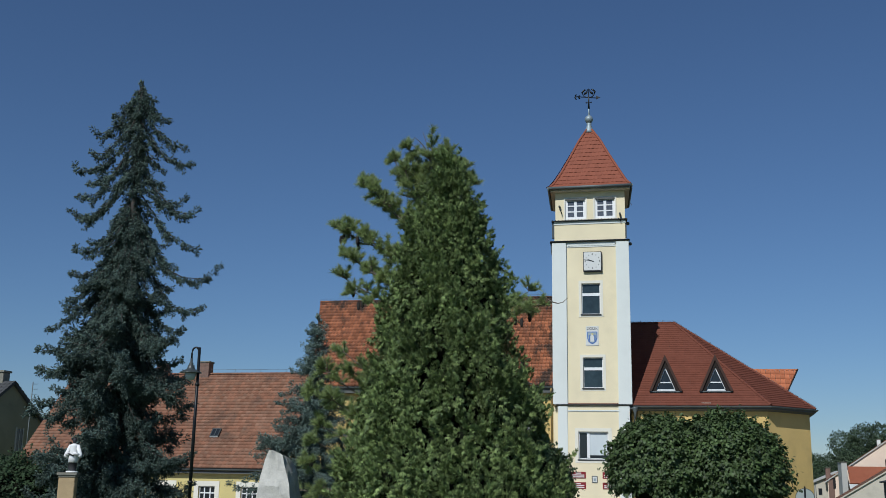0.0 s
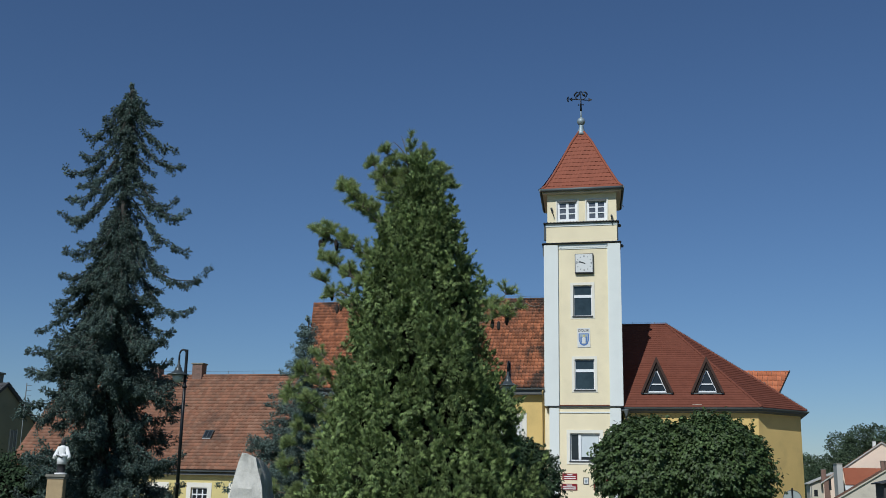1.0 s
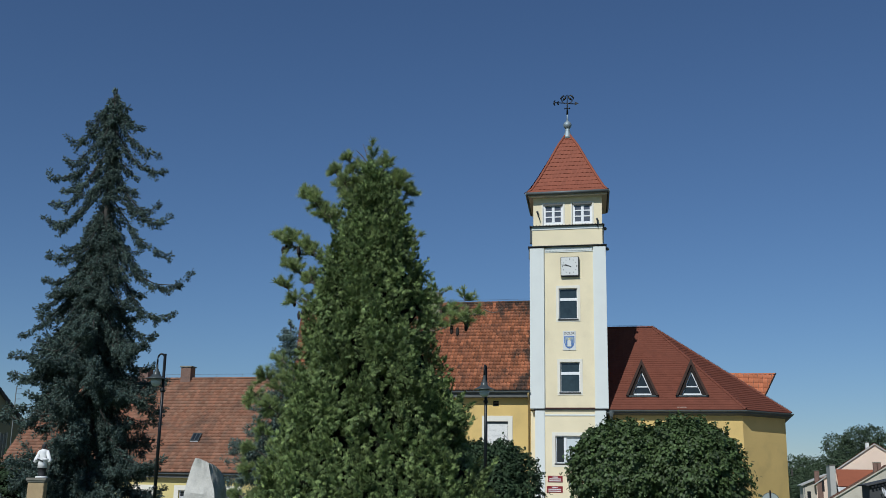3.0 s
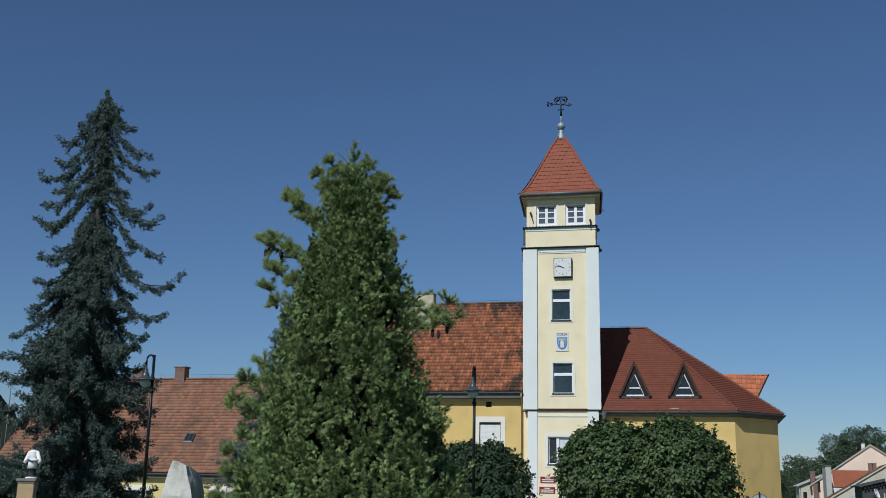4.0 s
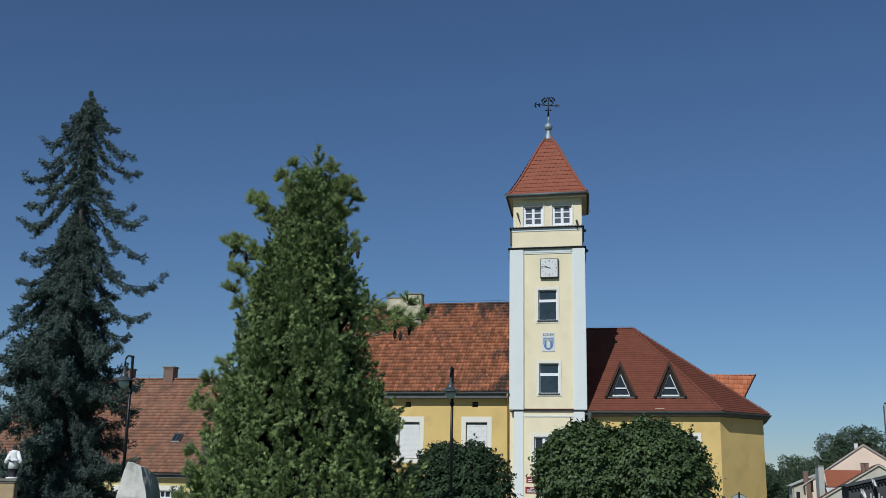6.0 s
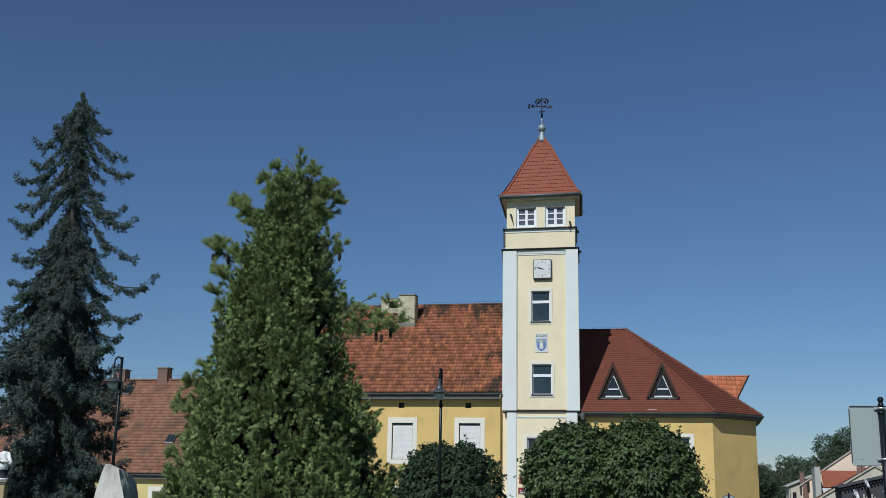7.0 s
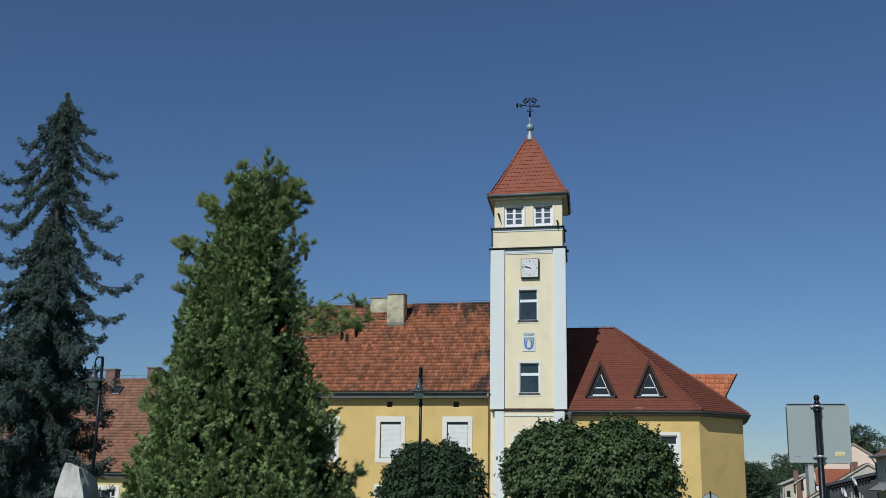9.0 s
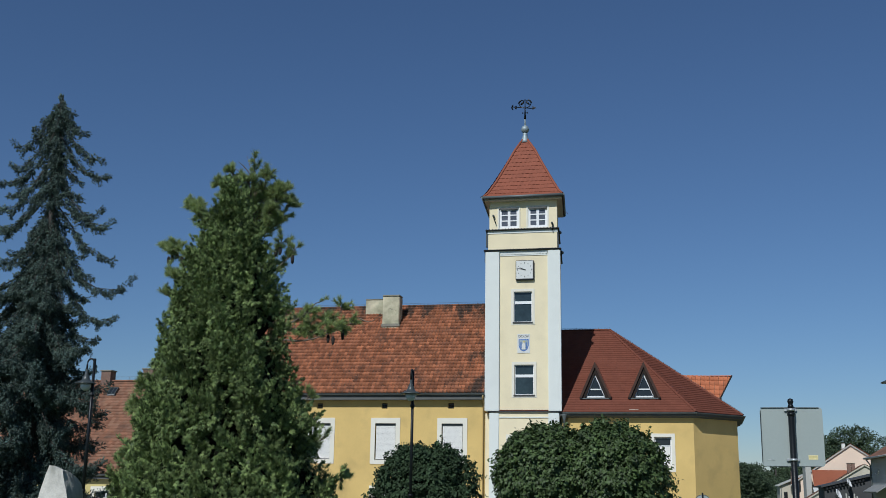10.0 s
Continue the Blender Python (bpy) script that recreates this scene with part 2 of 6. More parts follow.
def soup(name, verts, tris, material, parent, label=""):
    """One mesh from arrays of vertices and triangles."""
    verts, tris = np.asarray(verts, np.float32), np.asarray(tris, np.int32)
    me = bpy.data.meshes.new(name)
    me.vertices.add(len(verts))
    me.vertices.foreach_set("co", verts.ravel())
    me.loops.add(tris.size)
    me.loops.foreach_set("vertex_index", tris.ravel())
    me.polygons.add(len(tris))
    me.polygons.foreach_set("loop_start", np.arange(0, tris.size, 3, dtype=np.int32))
    me.update(calc_edges=True)
    me.materials.append(material)
    ob = new(name, me)
    hang(ob, parent)
    if label:
        ob["label"] = label
    return ob


def boxes(*sizes, bevel=0.0):
    """A bmesh of boxes (x0, x1, y0, y1, z0, z1)."""
    bm = bmesh.new()
    for x0, x1, y0, y1, z0, z1 in sizes:
        m = Matrix.LocRotScale(((x0 + x1) / 2, (y0 + y1) / 2, (z0 + z1) / 2), None, (x1 - x0, y1 - y0, z1 - z0))
        bmesh.ops.create_cube(bm, size=1, matrix=m)
    if bevel:
        bmesh.ops.bevel(bm, geom=bm.edges[:], offset=bevel, segments=2, affect="EDGES", clamp_overlap=True)
    return bm


def tube(points, radii, sides=8, bm=None, caps=True):
    """A swept tube along points with a radius at each."""
    bm = bm or bmesh.new()
    pts = [Vector(p) for p in points]
    rings = []
    for i, p in enumerate(pts):
        way = (pts[min(i + 1, len(pts) - 1)] - pts[max(i - 1, 0)]).normalized()
        side = way.cross(Vector((0, 0, 1)))
        if side.length < 0.05:
            side = way.cross(Vector((1, 0, 0)))
        side.normalize()
        up = side.cross(way)
        r = radii[i] if isinstance(radii, (list, tuple)) else radii
        rings.append([bm.verts.new(p + r * (math.cos(a) * side + math.sin(a) * up)) for a in (2 * math.pi * k / sides for k in range(sides))])
    for a, b in zip(rings, rings[1:]):
        for k in range(sides):
            f = bm.faces.new((a[k], a[(k + 1) % sides], b[(k + 1) % sides], b[k]))
            f.smooth = True
    if caps:
        bm.faces.new(rings[0])
        bm.faces.new(rings[-1][::-1])
    bmesh.ops.recalc_face_normals(bm, faces=bm.faces[:])
    return bm


def turned(profile, place, sides=20, bm=None):
    """A lathe shape from (radius, height) pairs round a vertical axis at place."""
    bm = bm or bmesh.new()
    x, y, z = place
    rings = [[bm.verts.new((x + r * math.cos(2 * math.pi * k / sides), y + r * math.sin(2 * math.pi * k / sides), z + h)) for k in range(sides)] for r, h in profile]
    for a, b in zip(rings, rings[1:]):
        for k in range(sides):
            f = bm.faces.new((a[k], a[(k + 1) % sides], b[(k + 1) % sides], b[k]))
            f.smooth = True
    bm.faces.new(rings[0][::-1])
    bm.faces.new(rings[-1])
    return bm


def facing(a, b):
    """Maps (u, v, w) - along a wall from a to b, up, and outwards - to the world."""
    a, b = Vector((*a, 0)), Vector((*b, 0))
    along = (b - a).normalized()
    out = Vector((along.y, -along.x, 0))
    return lambda u, v, w=0.0: a + along * u + out * w + Vector((0, 0, v))


def wall_sheet(name, at, length, z0, z1, holes, thick, material, parent, label=""):
    """A wall with real openings: holes are (u0, u1, v0, v1)."""
    us = sorted({0.0, length, *(h[0] for h in holes), *(h[1] for h in holes)})
    vs = sorted({z0, z1, *(h[2] for h in holes), *(h[3] for h in holes)})
    solid = {}
    for i in range(len(us) - 1):
        for j in range(len(vs) - 1):
            u, v = (us[i] + us[i + 1]) / 2, (vs[j] + vs[j + 1]) / 2
            solid[i, j] = not any(h[0] < u < h[1] and h[2] < v < h[3] for h in holes)
    verts, faces = [], []

    def quad(*corners):
        faces.append(range(len(verts), len(verts) + 4))
        verts.extend(at(*c) for c in corners)

    for (i, j), full in solid.items():
        if not full:
            continue
        a, b, c, d = us[i], us[i + 1], vs[j], vs[j + 1]
        quad((a, c, 0), (b, c, 0), (b, d, 0), (a, d, 0))
        quad((b, c, -thick), (a, c, -thick), (a, d, -thick), (b, d, -thick))
        if not solid.get((i - 1, j)):
            quad((a, c, -thick), (a, c, 0), (a, d, 0), (a, d, -thick))
        if not solid.get((i + 1, j)):
            quad((b, c, 0), (b, c, -thick), (b, d, -thick), (b, d, 0))
        if not solid.get((i, j - 1)):
            quad((a, c, -thick), (b, c, -thick), (b, c, 0), (a, c, 0))
        if not solid.get((i, j + 1)):
            quad((a, d, 0), (b, d, 0), (b, d, -thick), (a, d, -thick))
    return raw(name, verts, faces, material, parent, label)


def block(at, u0, u1, v0, v1, w0, w1, bm=None, bevel=0.0):
    bm = bm or bmesh.new()
    vs = [bm.verts.new(at(u, v, w)) for u in (u0, u1) for v in (v0, v1) for w in (w0, w1)]
    for f in ((0, 1, 3, 2), (4, 6, 7, 5), (0, 4, 5, 1), (2, 3, 7, 6), (0, 2, 6, 4), (1, 5, 7, 3)):
        bm.faces.new([vs[k] for k in f])
    bmesh.ops.recalc_face_normals(bm, faces=bm.faces[:])
    if bevel:
        bmesh.ops.bevel(bm, geom=bm.edges[:], offset=bevel, segments=1, affect="EDGES")
    return bm


def window(at, u0, u1, v0, v1, house, posts=(), bars=(), surround=0.0, deep=0.16, sill="", pane_mat=None, rim=0.07, thick=0.035, post=0.035, label="white-framed window"):
    """A window in a wall opening: casing, frame with posts and bars, a pane for each light, a sill."""
    base = at((u0 + u1) / 2, v0, 0)
    w = thing("window", base, "", "")
    hang(w, house)
    w["label"] = label
    if surround:
        s = surround
        bm = block(at, u0 - s, u0, v0 - s, v1 + s, -0.01, 0.03)
        block(at, u1, u1 + s, v0 - s, v1 + s, -0.01, 0.03, bm)
        block(at, u0, u1, v1, v1 + s, -0.01, 0.027, bm)
        block(at, u0, u1, v0 - s, v0, -0.01, 0.027, bm)
        part("surround", bm, M["casing"], w, "white plaster surround")
    bm = block(at, u0, u0 + rim, v0, v1, -deep - 0.06, -deep)
    block(at, u1 - rim, u1, v0, v1, -deep - 0.06, -deep, bm)
    block(at, u0 + rim, u1 - rim, v1 - rim, v1, -deep - 0.06, -deep, bm)
    block(at, u0 + rim, u1 - rim, v0, v0 + rim, -deep - 0.06, -deep, bm)
    us, vs = [u0 + rim, *posts, u1 - rim], [v0 + rim, *bars, v1 - rim]
    for p in posts:
        block(at, p - post, p + post, v0 + rim, v1 - rim, -deep - 0.05, -deep + 0.01, bm)
    for k, p in enumerate(bars):
        for a, b in zip(us, us[1:]):
            block(at, a + (post if a in posts else 0), b - (post if b in posts else 0), p - thick, p + thick, -deep - 0.05, -deep + 0.006, bm)
    part("frame", bm, M["frame"], w)
    for a, b in zip(us, us[1:]):
        for c, d in zip(vs, vs[1:]):
            part("pane", block(at, a, b, c, d, -deep - 0.04, -deep - 0.03), pane_mat or M["glass"], w, "dark reflecting glass")
    if sill:
        bm = block(at, u0 - 0.06, u1 + 0.06, v0 - 0.07, v0, -deep, 0.1, bevel=0.012)
        part("sill", bm, M[sill], w, "dark tiled sill")
    return w


def tile_field(p0, along, up, left, right, rows, wide, high, wave=0.018, lift=0.03, cover=0.93):
    """Tiles over a roof plane. p0: lower left; left(v), right(v): the bounds along at the height v up the slope.
    Each tile is a curved strip with a lower lip. Returns vertices and triangles."""
    along, up = along.normalized(), up.normalized()
    out = along.cross(up)
    rng = random.Random(int(abs(p0.x * 31 + p0.y * 17 + p0.z * 7)) + rows)
    verts, tris = [], []
    shape = [(0.0, 0.35), (0.14, 1.0), (0.3, 0.75), (0.55, 0.0), (0.8, 0.0), (1.0, 0.35)]
    for r in range(rows):
        v0, v1 = r * high, min((r + 1) * high * 1.0, rows * high) + 0.03
        lo, hi = left(v0), right(v0)
        lo1, hi1 = left(min(v1, rows * high)), right(min(v1, rows * high))
        first, last = math.floor(min(lo, lo1) / wide), math.ceil(max(hi, hi1) / wide)
        for c in range(first, last):
            a, b = c * wide, (c + 1) * wide
            if b <= min(lo, lo1) + 0.02 or a >= max(hi, hi1) - 0.02:
                continue
            tip = rng.uniform(-0.006, 0.006)
            skew = rng.uniform(-0.006, 0.006)
            base = len(verts)
            for u, h in shape:
                x0 = min(max(a + u * wide * cover + skew, lo), hi)
                x1 = min(max(a + u * wide * cover, lo1), hi1)
                verts.append(p0 + along * x0 + up * (v0 + tip) + out * (0.0 + h * wave))
                verts.append(p0 + along * x0 + up * (v0 + tip) + out * (lift + h * wave))
                verts.append(p0 + along * x1 + up * v1 + out * (0.004 + h * wave))
            for k in range(len(shape) - 1):
                i, j = base + 3 * k, base + 3 * k + 3
                tris += [(i, j, j + 1), (i, j + 1, i + 1), (i + 1, j + 1, j + 2), (i + 1, j + 2, i + 2)]
    return verts, tris


def ridge_caps(a, b, step, r, material, parent, name="ridge_tile"):
    """Half-round cap tiles along a ridge or hip."""
    a, b = Vector(a), Vector(b)
    count = max(1, round((b - a).length / step))
    way = (b - a).normalized()
    side = way.cross(Vector((0, 0, 1))).normalized()
    up = side.cross(way)
    bm = bmesh.new()
    for k in range(count):
        rings = []
        for f, grow in ((0.0, 1.0), (1.08, 0.86)):
            p = a + (b - a) * ((k + f) / count)
            rings.append([bm.verts.new(p + grow * r * (math.cos(t) * side + math.sin(t) * up * 0.8)) for t in (math.pi * q / 6 for q in range(7))])
        for q in range(6):
            bm.faces.new((rings[0][q], rings[0][q + 1], rings[1][q + 1], rings[1][q]))
        bm.faces.new(rings[0][::-1])
    return tagged(part(name, bm, material, parent), kind="stuff")


def slab(corners, thick, material, parent, name, label=""):
    """A flat roof or board slab under the polygon of corners."""
    cs = [Vector(c) for c in corners]
    normal = (cs[1] - cs[0]).cross(cs[2] - cs[0]).normalized()
    if normal.z < 0:
        normal = -normal
    n = len(cs)
    verts = cs + [c - normal * thick for c in cs]
    faces = [range(n), range(2 * n - 1, n - 1, -1)] + [(k, n + k, n + (k + 1) % n, (k + 1) % n) for k in range(n)]
    bm = bmesh.new()
    vs = [bm.verts.new(v) for v in verts]
    for f in faces:
        bm.faces.new([vs[k] for k in f])
    bmesh.ops.recalc_face_normals(bm, faces=bm.faces[:])
    return part(name, bm, material, parent, label)


def tiled_plane(corners, wide, high, material, parent, wave=0.018, lift=0.03, cover=0.93):
    """Tiles on the roof plane lower-left, lower-right, then the upper corner or corners from right to left."""
    cs = [Vector(c) for c in corners]
    along = (cs[1] - cs[0]).normalized()
    normal = (cs[1] - cs[0]).cross(cs[2] - cs[0]).normalized()
    up = normal.cross(along)
    flat = [((c - cs[0]).dot(along), (c - cs[0]).dot(up)) for c in cs]
    top = max(v for _, v in flat)
    rows = max(1, round(top / high))
    high = top / rows
    lu, lv = flat[-1]
    ru, rv = flat[2]

    def left(v):
        return lu * min(max(v, 0), lv) / lv if lv > 1e-6 else 0.0

    def right(v):
        return flat[1][0] + (ru - flat[1][0]) * min(max(v, 0), rv) / rv

    verts, tris = tile_field(cs[0] + normal * 0.01, along, up, left, right, rows, wide, high, wave, lift, cover)
    return tagged(soup("tiles", verts, tris, material, parent), kind="stuff")


def gutter(points, r, parent, drop=0.0):
    """A half-round gutter along points."""
    bm = bmesh.new()
    pts = [Vector(p) for p in points]
    rings = []
    for i, p in enumerate(pts):
        way = (pts[min(i + 1, len(pts) - 1)] - pts[max(i - 1, 0)]).normalized()
        side = way.cross(Vector((0, 0, 1))).normalized()
        ring = [p + rr * (math.cos(t) * side - math.sin(t) * Vector((0, 0, 1))) for rr, seq in ((r, range(7)), (r - 0.012, range(6, -1, -1))) for t in (math.pi * q / 6 for q in seq)]
        rings.append([bm.verts.new(q) for q in ring])
    for a, b in zip(rings, rings[1:]):
        for k in range(14):
            bm.faces.new((a[k], a[(k + 1) % 14], b[(k + 1) % 14], b[k]))
    bm.faces.new(rings[0])
    bm.faces.new(rings[-1][::-1])
    bmesh.ops.recalc_face_normals(bm, faces=bm.faces[:])
    return part("gutter", bm, M["gutter"], parent, "grey zinc gutter")


# ---- ground ----
def ground():
    """One sheet to the horizon, with a gentle unevenness, and the paved square in front of the hall."""
    bm = bmesh.new()
    bmesh.ops.create_grid(bm, x_segments=90, y_segments=90, size=1.0)
    for v in bm.verts:
        x, y = v.co.x, v.co.y
        v.co.x, v.co.y = 2500 * x * abs(x) ** 1.5, 2500 * y * abs(y) ** 1.5
        v.co.z = GROUND + 0.02 * noise.noise((v.co.x * 0.1, v.co.y * 0.1, 0))
    tagged(part("ground", bm, M["grass"], None), "short green lawn with dry patches", "ground", kind="structure")
    bm = boxes((-60, 60, -9.0, -1.2, GROUND - 0.3, GROUND + 0.06))
    tagged(part("road", bm, M["paving"], None), "grey paved street before the town hall", "road", kind="structure")


ground()


# ---- clock tower ----
def face_of(x0, x1, y0, y1):
    """The four wall faces of a block, each as (map, length): front, right, back, left."""
    t = 0.36
    return [(facing((x0, y0), (x1, y0)), x1 - x0), (facing((x1, y0 + t), (x1, y1 - t)), y1 - y0 - 2 * t), (facing((x1, y1), (x0, y1)), x1 - x0), (facing((x0, y1 - t), (x0, y0 + t)), y1 - y0 - 2 * t)]


TX, SKEW = 2.06, -0.09


def clock_tower():
    t = thing("clock_tower", (TX, 2.2, GROUND), "tall cream town hall tower with white corner pilasters and red spire", "tower")
    # lower shaft
    front = facing((0.0, 0.0), (4.20, 0.0))
    wall_sheet("wall", front, 4.20, GROUND, 6.36, [(1.19, 2.96, 3.17, 4.80)], 0.35, M["cream"], t, "cream stucco")
    for (at, n), h in zip(face_of(0.0, 4.20, 0.0, 4.2)[1:], (0, 0, 0)):
        wall_sheet("wall", at, n, GROUND, 6.36, [], 0.35, M["cream"], t)
    for a, b in ((0.0, 0.56), (3.62, 4.20)):
        part("pilaster", boxes((a - 0.03, b, -0.07, 0.0, GROUND, 6.30), bevel=0.012), M["white"], t, "white corner pilaster")
    part("pilaster", boxes((4.20, 4.25, -0.067, 0.6, GROUND, 6.30), bevel=0.012), M["white"], t, "white corner pilaster")
    part("plinth_moulding", boxes((0.565, 3.615, -0.05, 0.0, 5.98, 6.07), bevel=0.015), M["white"], t, "white moulding")
    part("cornice", boxes((-0.12, 4.36, -0.14, 0.3, 6.34, 6.40), bevel=0.02), M["anthracite"], t, "dark tiled cornice")
    part("cornice_tile", boxes((0.56, 3.62, -0.12, 0.0, 6.402, 6.47), bevel=0.03), M["red_tile"], t, "red tiles on the cornice")
    # opening window low in the tower, with its blind half drawn
    w = window(front, 1.19, 2.96, 3.17, 4.80, t, posts=(1.72,), surround=0.2, deep=0.14, label="white window with a drawn blind")
    part("blind", block(front, 1.78, 2.88, 3.42, 4.72, -0.175, -0.165), M["sashblind"], w, "pale grey blind")
    part("sash", block(front, 1.69, 1.85, 3.24, 4.74, -0.15, -0.10, bevel=0.01), M["frame"], w, "white opened sash edge")
    part("sill", block(front, 1.14, 3.0, 3.10, 3.17, -0.14, 0.08, bevel=0.012), M["anthracite"], w, "dark tiled sill")
    # upper shaft
    up = facing((-0.27, -0.02), (4.36, -0.02))
    holes = [(1.75, 2.89, 11.88, 13.80), (1.79, 2.98, 7.39, 9.23)]
    wall_sheet("wall", up, 4.63, 6.36, 16.45, holes, 0.35, M["cream"], t, "cream stucco")
    for at, n in face_of(-0.27, 4.36, -0.02, 4.3)[1:]:
        wall_sheet("wall", at, n, 6.36, 16.45, [], 0.35, M["cream"], t)
    for a, b in ((-0.31, 0.575), (3.64, 4.39)):
        part("pilaster", boxes((a, b, -0.16, -0.02, 6.405, 16.38), bevel=0.012), M["white"], t, "white corner pilaster")
        inner = (b, b + 0.03) if a < 1 else (a - 0.03, a)
        part("pilaster_edge", boxes((*inner, -0.055, -0.02, 6.405, 16.2), bevel=0.006), M["white"], t)
    part("pilaster", boxes((4.36, 4.415, -0.157, 0.75, 6.405, 16.38), bevel=0.012), M["white"], t, "white corner pilaster")
    for u0, u1, v0, v1 in holes:
        window(up, u0, u1, v0, v1, t, bars=(v1 - 0.68,), surround=0.17, deep=0.12, thick=0.085, rim=0.05, pane_mat=M["towerglass"], sill="anthracite", label="white window with an upper light and a dark tiled sill")
    # dentil frieze under the upper cornice
    part("frieze", boxes((0.62, 3.60, -0.06, -0.02, 16.10, 16.40)), M["white"], t)
    step = 0.2
    for k in range(15):
        x = 0.68 + k * step
        part("dentil", boxes((x, x + 0.11, -0.10, -0.06, 16.18, 16.30), bevel=0.008), M["white"], t)
    part("cornice", boxes((-0.42, 4.50, -0.26, 4.5, 16.44, 16.50), bevel=0.03), M["anthracite"], t, "dark tiled cornice")
    # Dark boxes added on the tower's edges, just below each ledge.
    for x0, x1, z0, z1 in ((-0.40, -0.28, 15.75, 16.42), (-0.32, -0.175, 16.75, 17.84), (4.225, 4.30, 16.65, 17.62), (4.37, 4.44, 16.05, 16.42)):
        part("flashing", boxes((x0, x1, 0.05, 0.3, z0, z1), bevel=0.02), M["lampgrey"], t, "added dark strip at the ledge end")
    # stepped band
    for at, n in face_of(-0.17, 4.22, 0.03, 4.2):
        wall_sheet("wall", at, n, 16.52, 17.62, [], 0.3, M["cream"], t)
    part("band", boxes((-0.21, 4.26, -0.01, 4.24, 17.62, 17.83), bevel=0.02), M["white"], t, "white band")
    part("cornice", boxes((-0.33, 4.38, -0.16, 4.38, 17.83, 17.885), bevel=0.02), M["anthracite"], t, "dark tiled cornice")
    for k in range(23):
        x = -0.28 + k * 0.205
        part("ledge_tile", tube([(x, -0.2, 17.885), (x, 0.08, 17.935)], 0.024, 6), M["anthracite"], t)
    for k in range(24):
        x = -0.36 + k * 0.205
        part("ledge_tile", tube([(x, -0.28, 16.48), (x, 0.05, 16.54)], 0.024, 6), M["anthracite"], t)
    # lantern with two windows to each face
    y0 = 0.05
    for k, (at, n) in enumerate(face_of(-0.10, 4.22, y0, 4.2)):
        pair = [(0.62, 1.90, 17.98, 19.32), (2.47, 3.72, 17.98, 19.32)] if k == 0 else []
        wall_sheet("wall", at, n, 17.88, 19.80, pair, 0.3, M["cream"], t)
        for u0, u1, v0, v1 in pair if k == 0 else ():
            m = (u0 + u1) / 2
            window(at, u0, u1, v0, v1, t, posts=(m,), bars=(v0 + 0.50, v0 + 0.87), surround=0.09, deep=0.06, rim=0.16, post=0.085, pane_mat=M["lanternglass"], label="white six-light window")
    for x in (0.60, 2.44):
        part("window_hood", boxes((x, x + 1.12, y0 - 0.06, y0 + 0.04, 19.19, 19.32), bevel=0.01), M["soffit"], t)
    # eaves and spire
    cx, cy = 2.11, 2.06
    prof = [(2.52, 19.90), (2.25, 20.21), (1.79, 21.09), (1.17, 22.39), (0.66, 23.52), (0.16, 24.40)]
    part("soffit", boxes((cx - 2.47, cx + 2.47, cy - 2.47, cy + 2.47, 19.73, 19.86)), M["stucco_cream"], t, "cream boarded eaves")
    bm = bmesh.new()
    r = 2.58
    ring = [(-r, -r), (r, -r), (r, r), (-r, r)]
    for (ax, ay), (bx, by) in zip(ring, ring[1:] + ring[:1]):
        tube([(cx + ax, cy + ay, 19.87), (cx + bx, cy + by, 19.87)], 0.075, 8, bm)
    part("gutter", bm, M["gutter"], t, "dark grey gutter")
    roof = thing("roof", (cx, cy, 19.98), "", "")
    hang(roof, t)
    roof["label"] = "steep red-tiled spire with flared eaves"
    vs, fs = [], []
    for h, z in prof:
        vs += [(cx - h + 0.02, cy - h + 0.02, z - 0.03), (cx + h - 0.02, cy - h + 0.02, z - 0.03), (cx + h - 0.02, cy + h - 0.02, z - 0.03), (cx - h + 0.02, cy + h - 0.02, z - 0.03)]
    for k in range(len(prof) - 1):
        for q in range(4):
            a, b = 4 * k + q, 4 * k + (q + 1) % 4
            fs.append((a, b, b + 4, a + 4))
    fs.append((0, 3, 2, 1))
    raw("underlay", vs, fs, M["red_tile"], roof)
    # hips
    for sx, sy in ((-1, -1), (1, -1), (1, 1), (-1, 1)):
        bm = bmesh.new()
        tube([(cx + sx * h, cy + sy * h, z + 0.03) for h, z in prof], [0.085] * 6, 8, bm)
        part("hip_tile", bm, M["spire_tile"], roof, "rounded hip tiles")
    # the tower stands a little askew to its front: its depth runs back and to one side
    for o in t.children_recursive:
        if o.type == "MESH":
            for v in o.data.vertices:
                if 17.55 < v.co.z < 19.8:
                    v.co.z -= 0.055
                if v.co.y > 0.1:
                    v.co.x += SKEW * (v.co.y - 0.1)
    return t, prof, (cx, cy)


tower, SPIRE, SPIRE_AT = clock_tower()


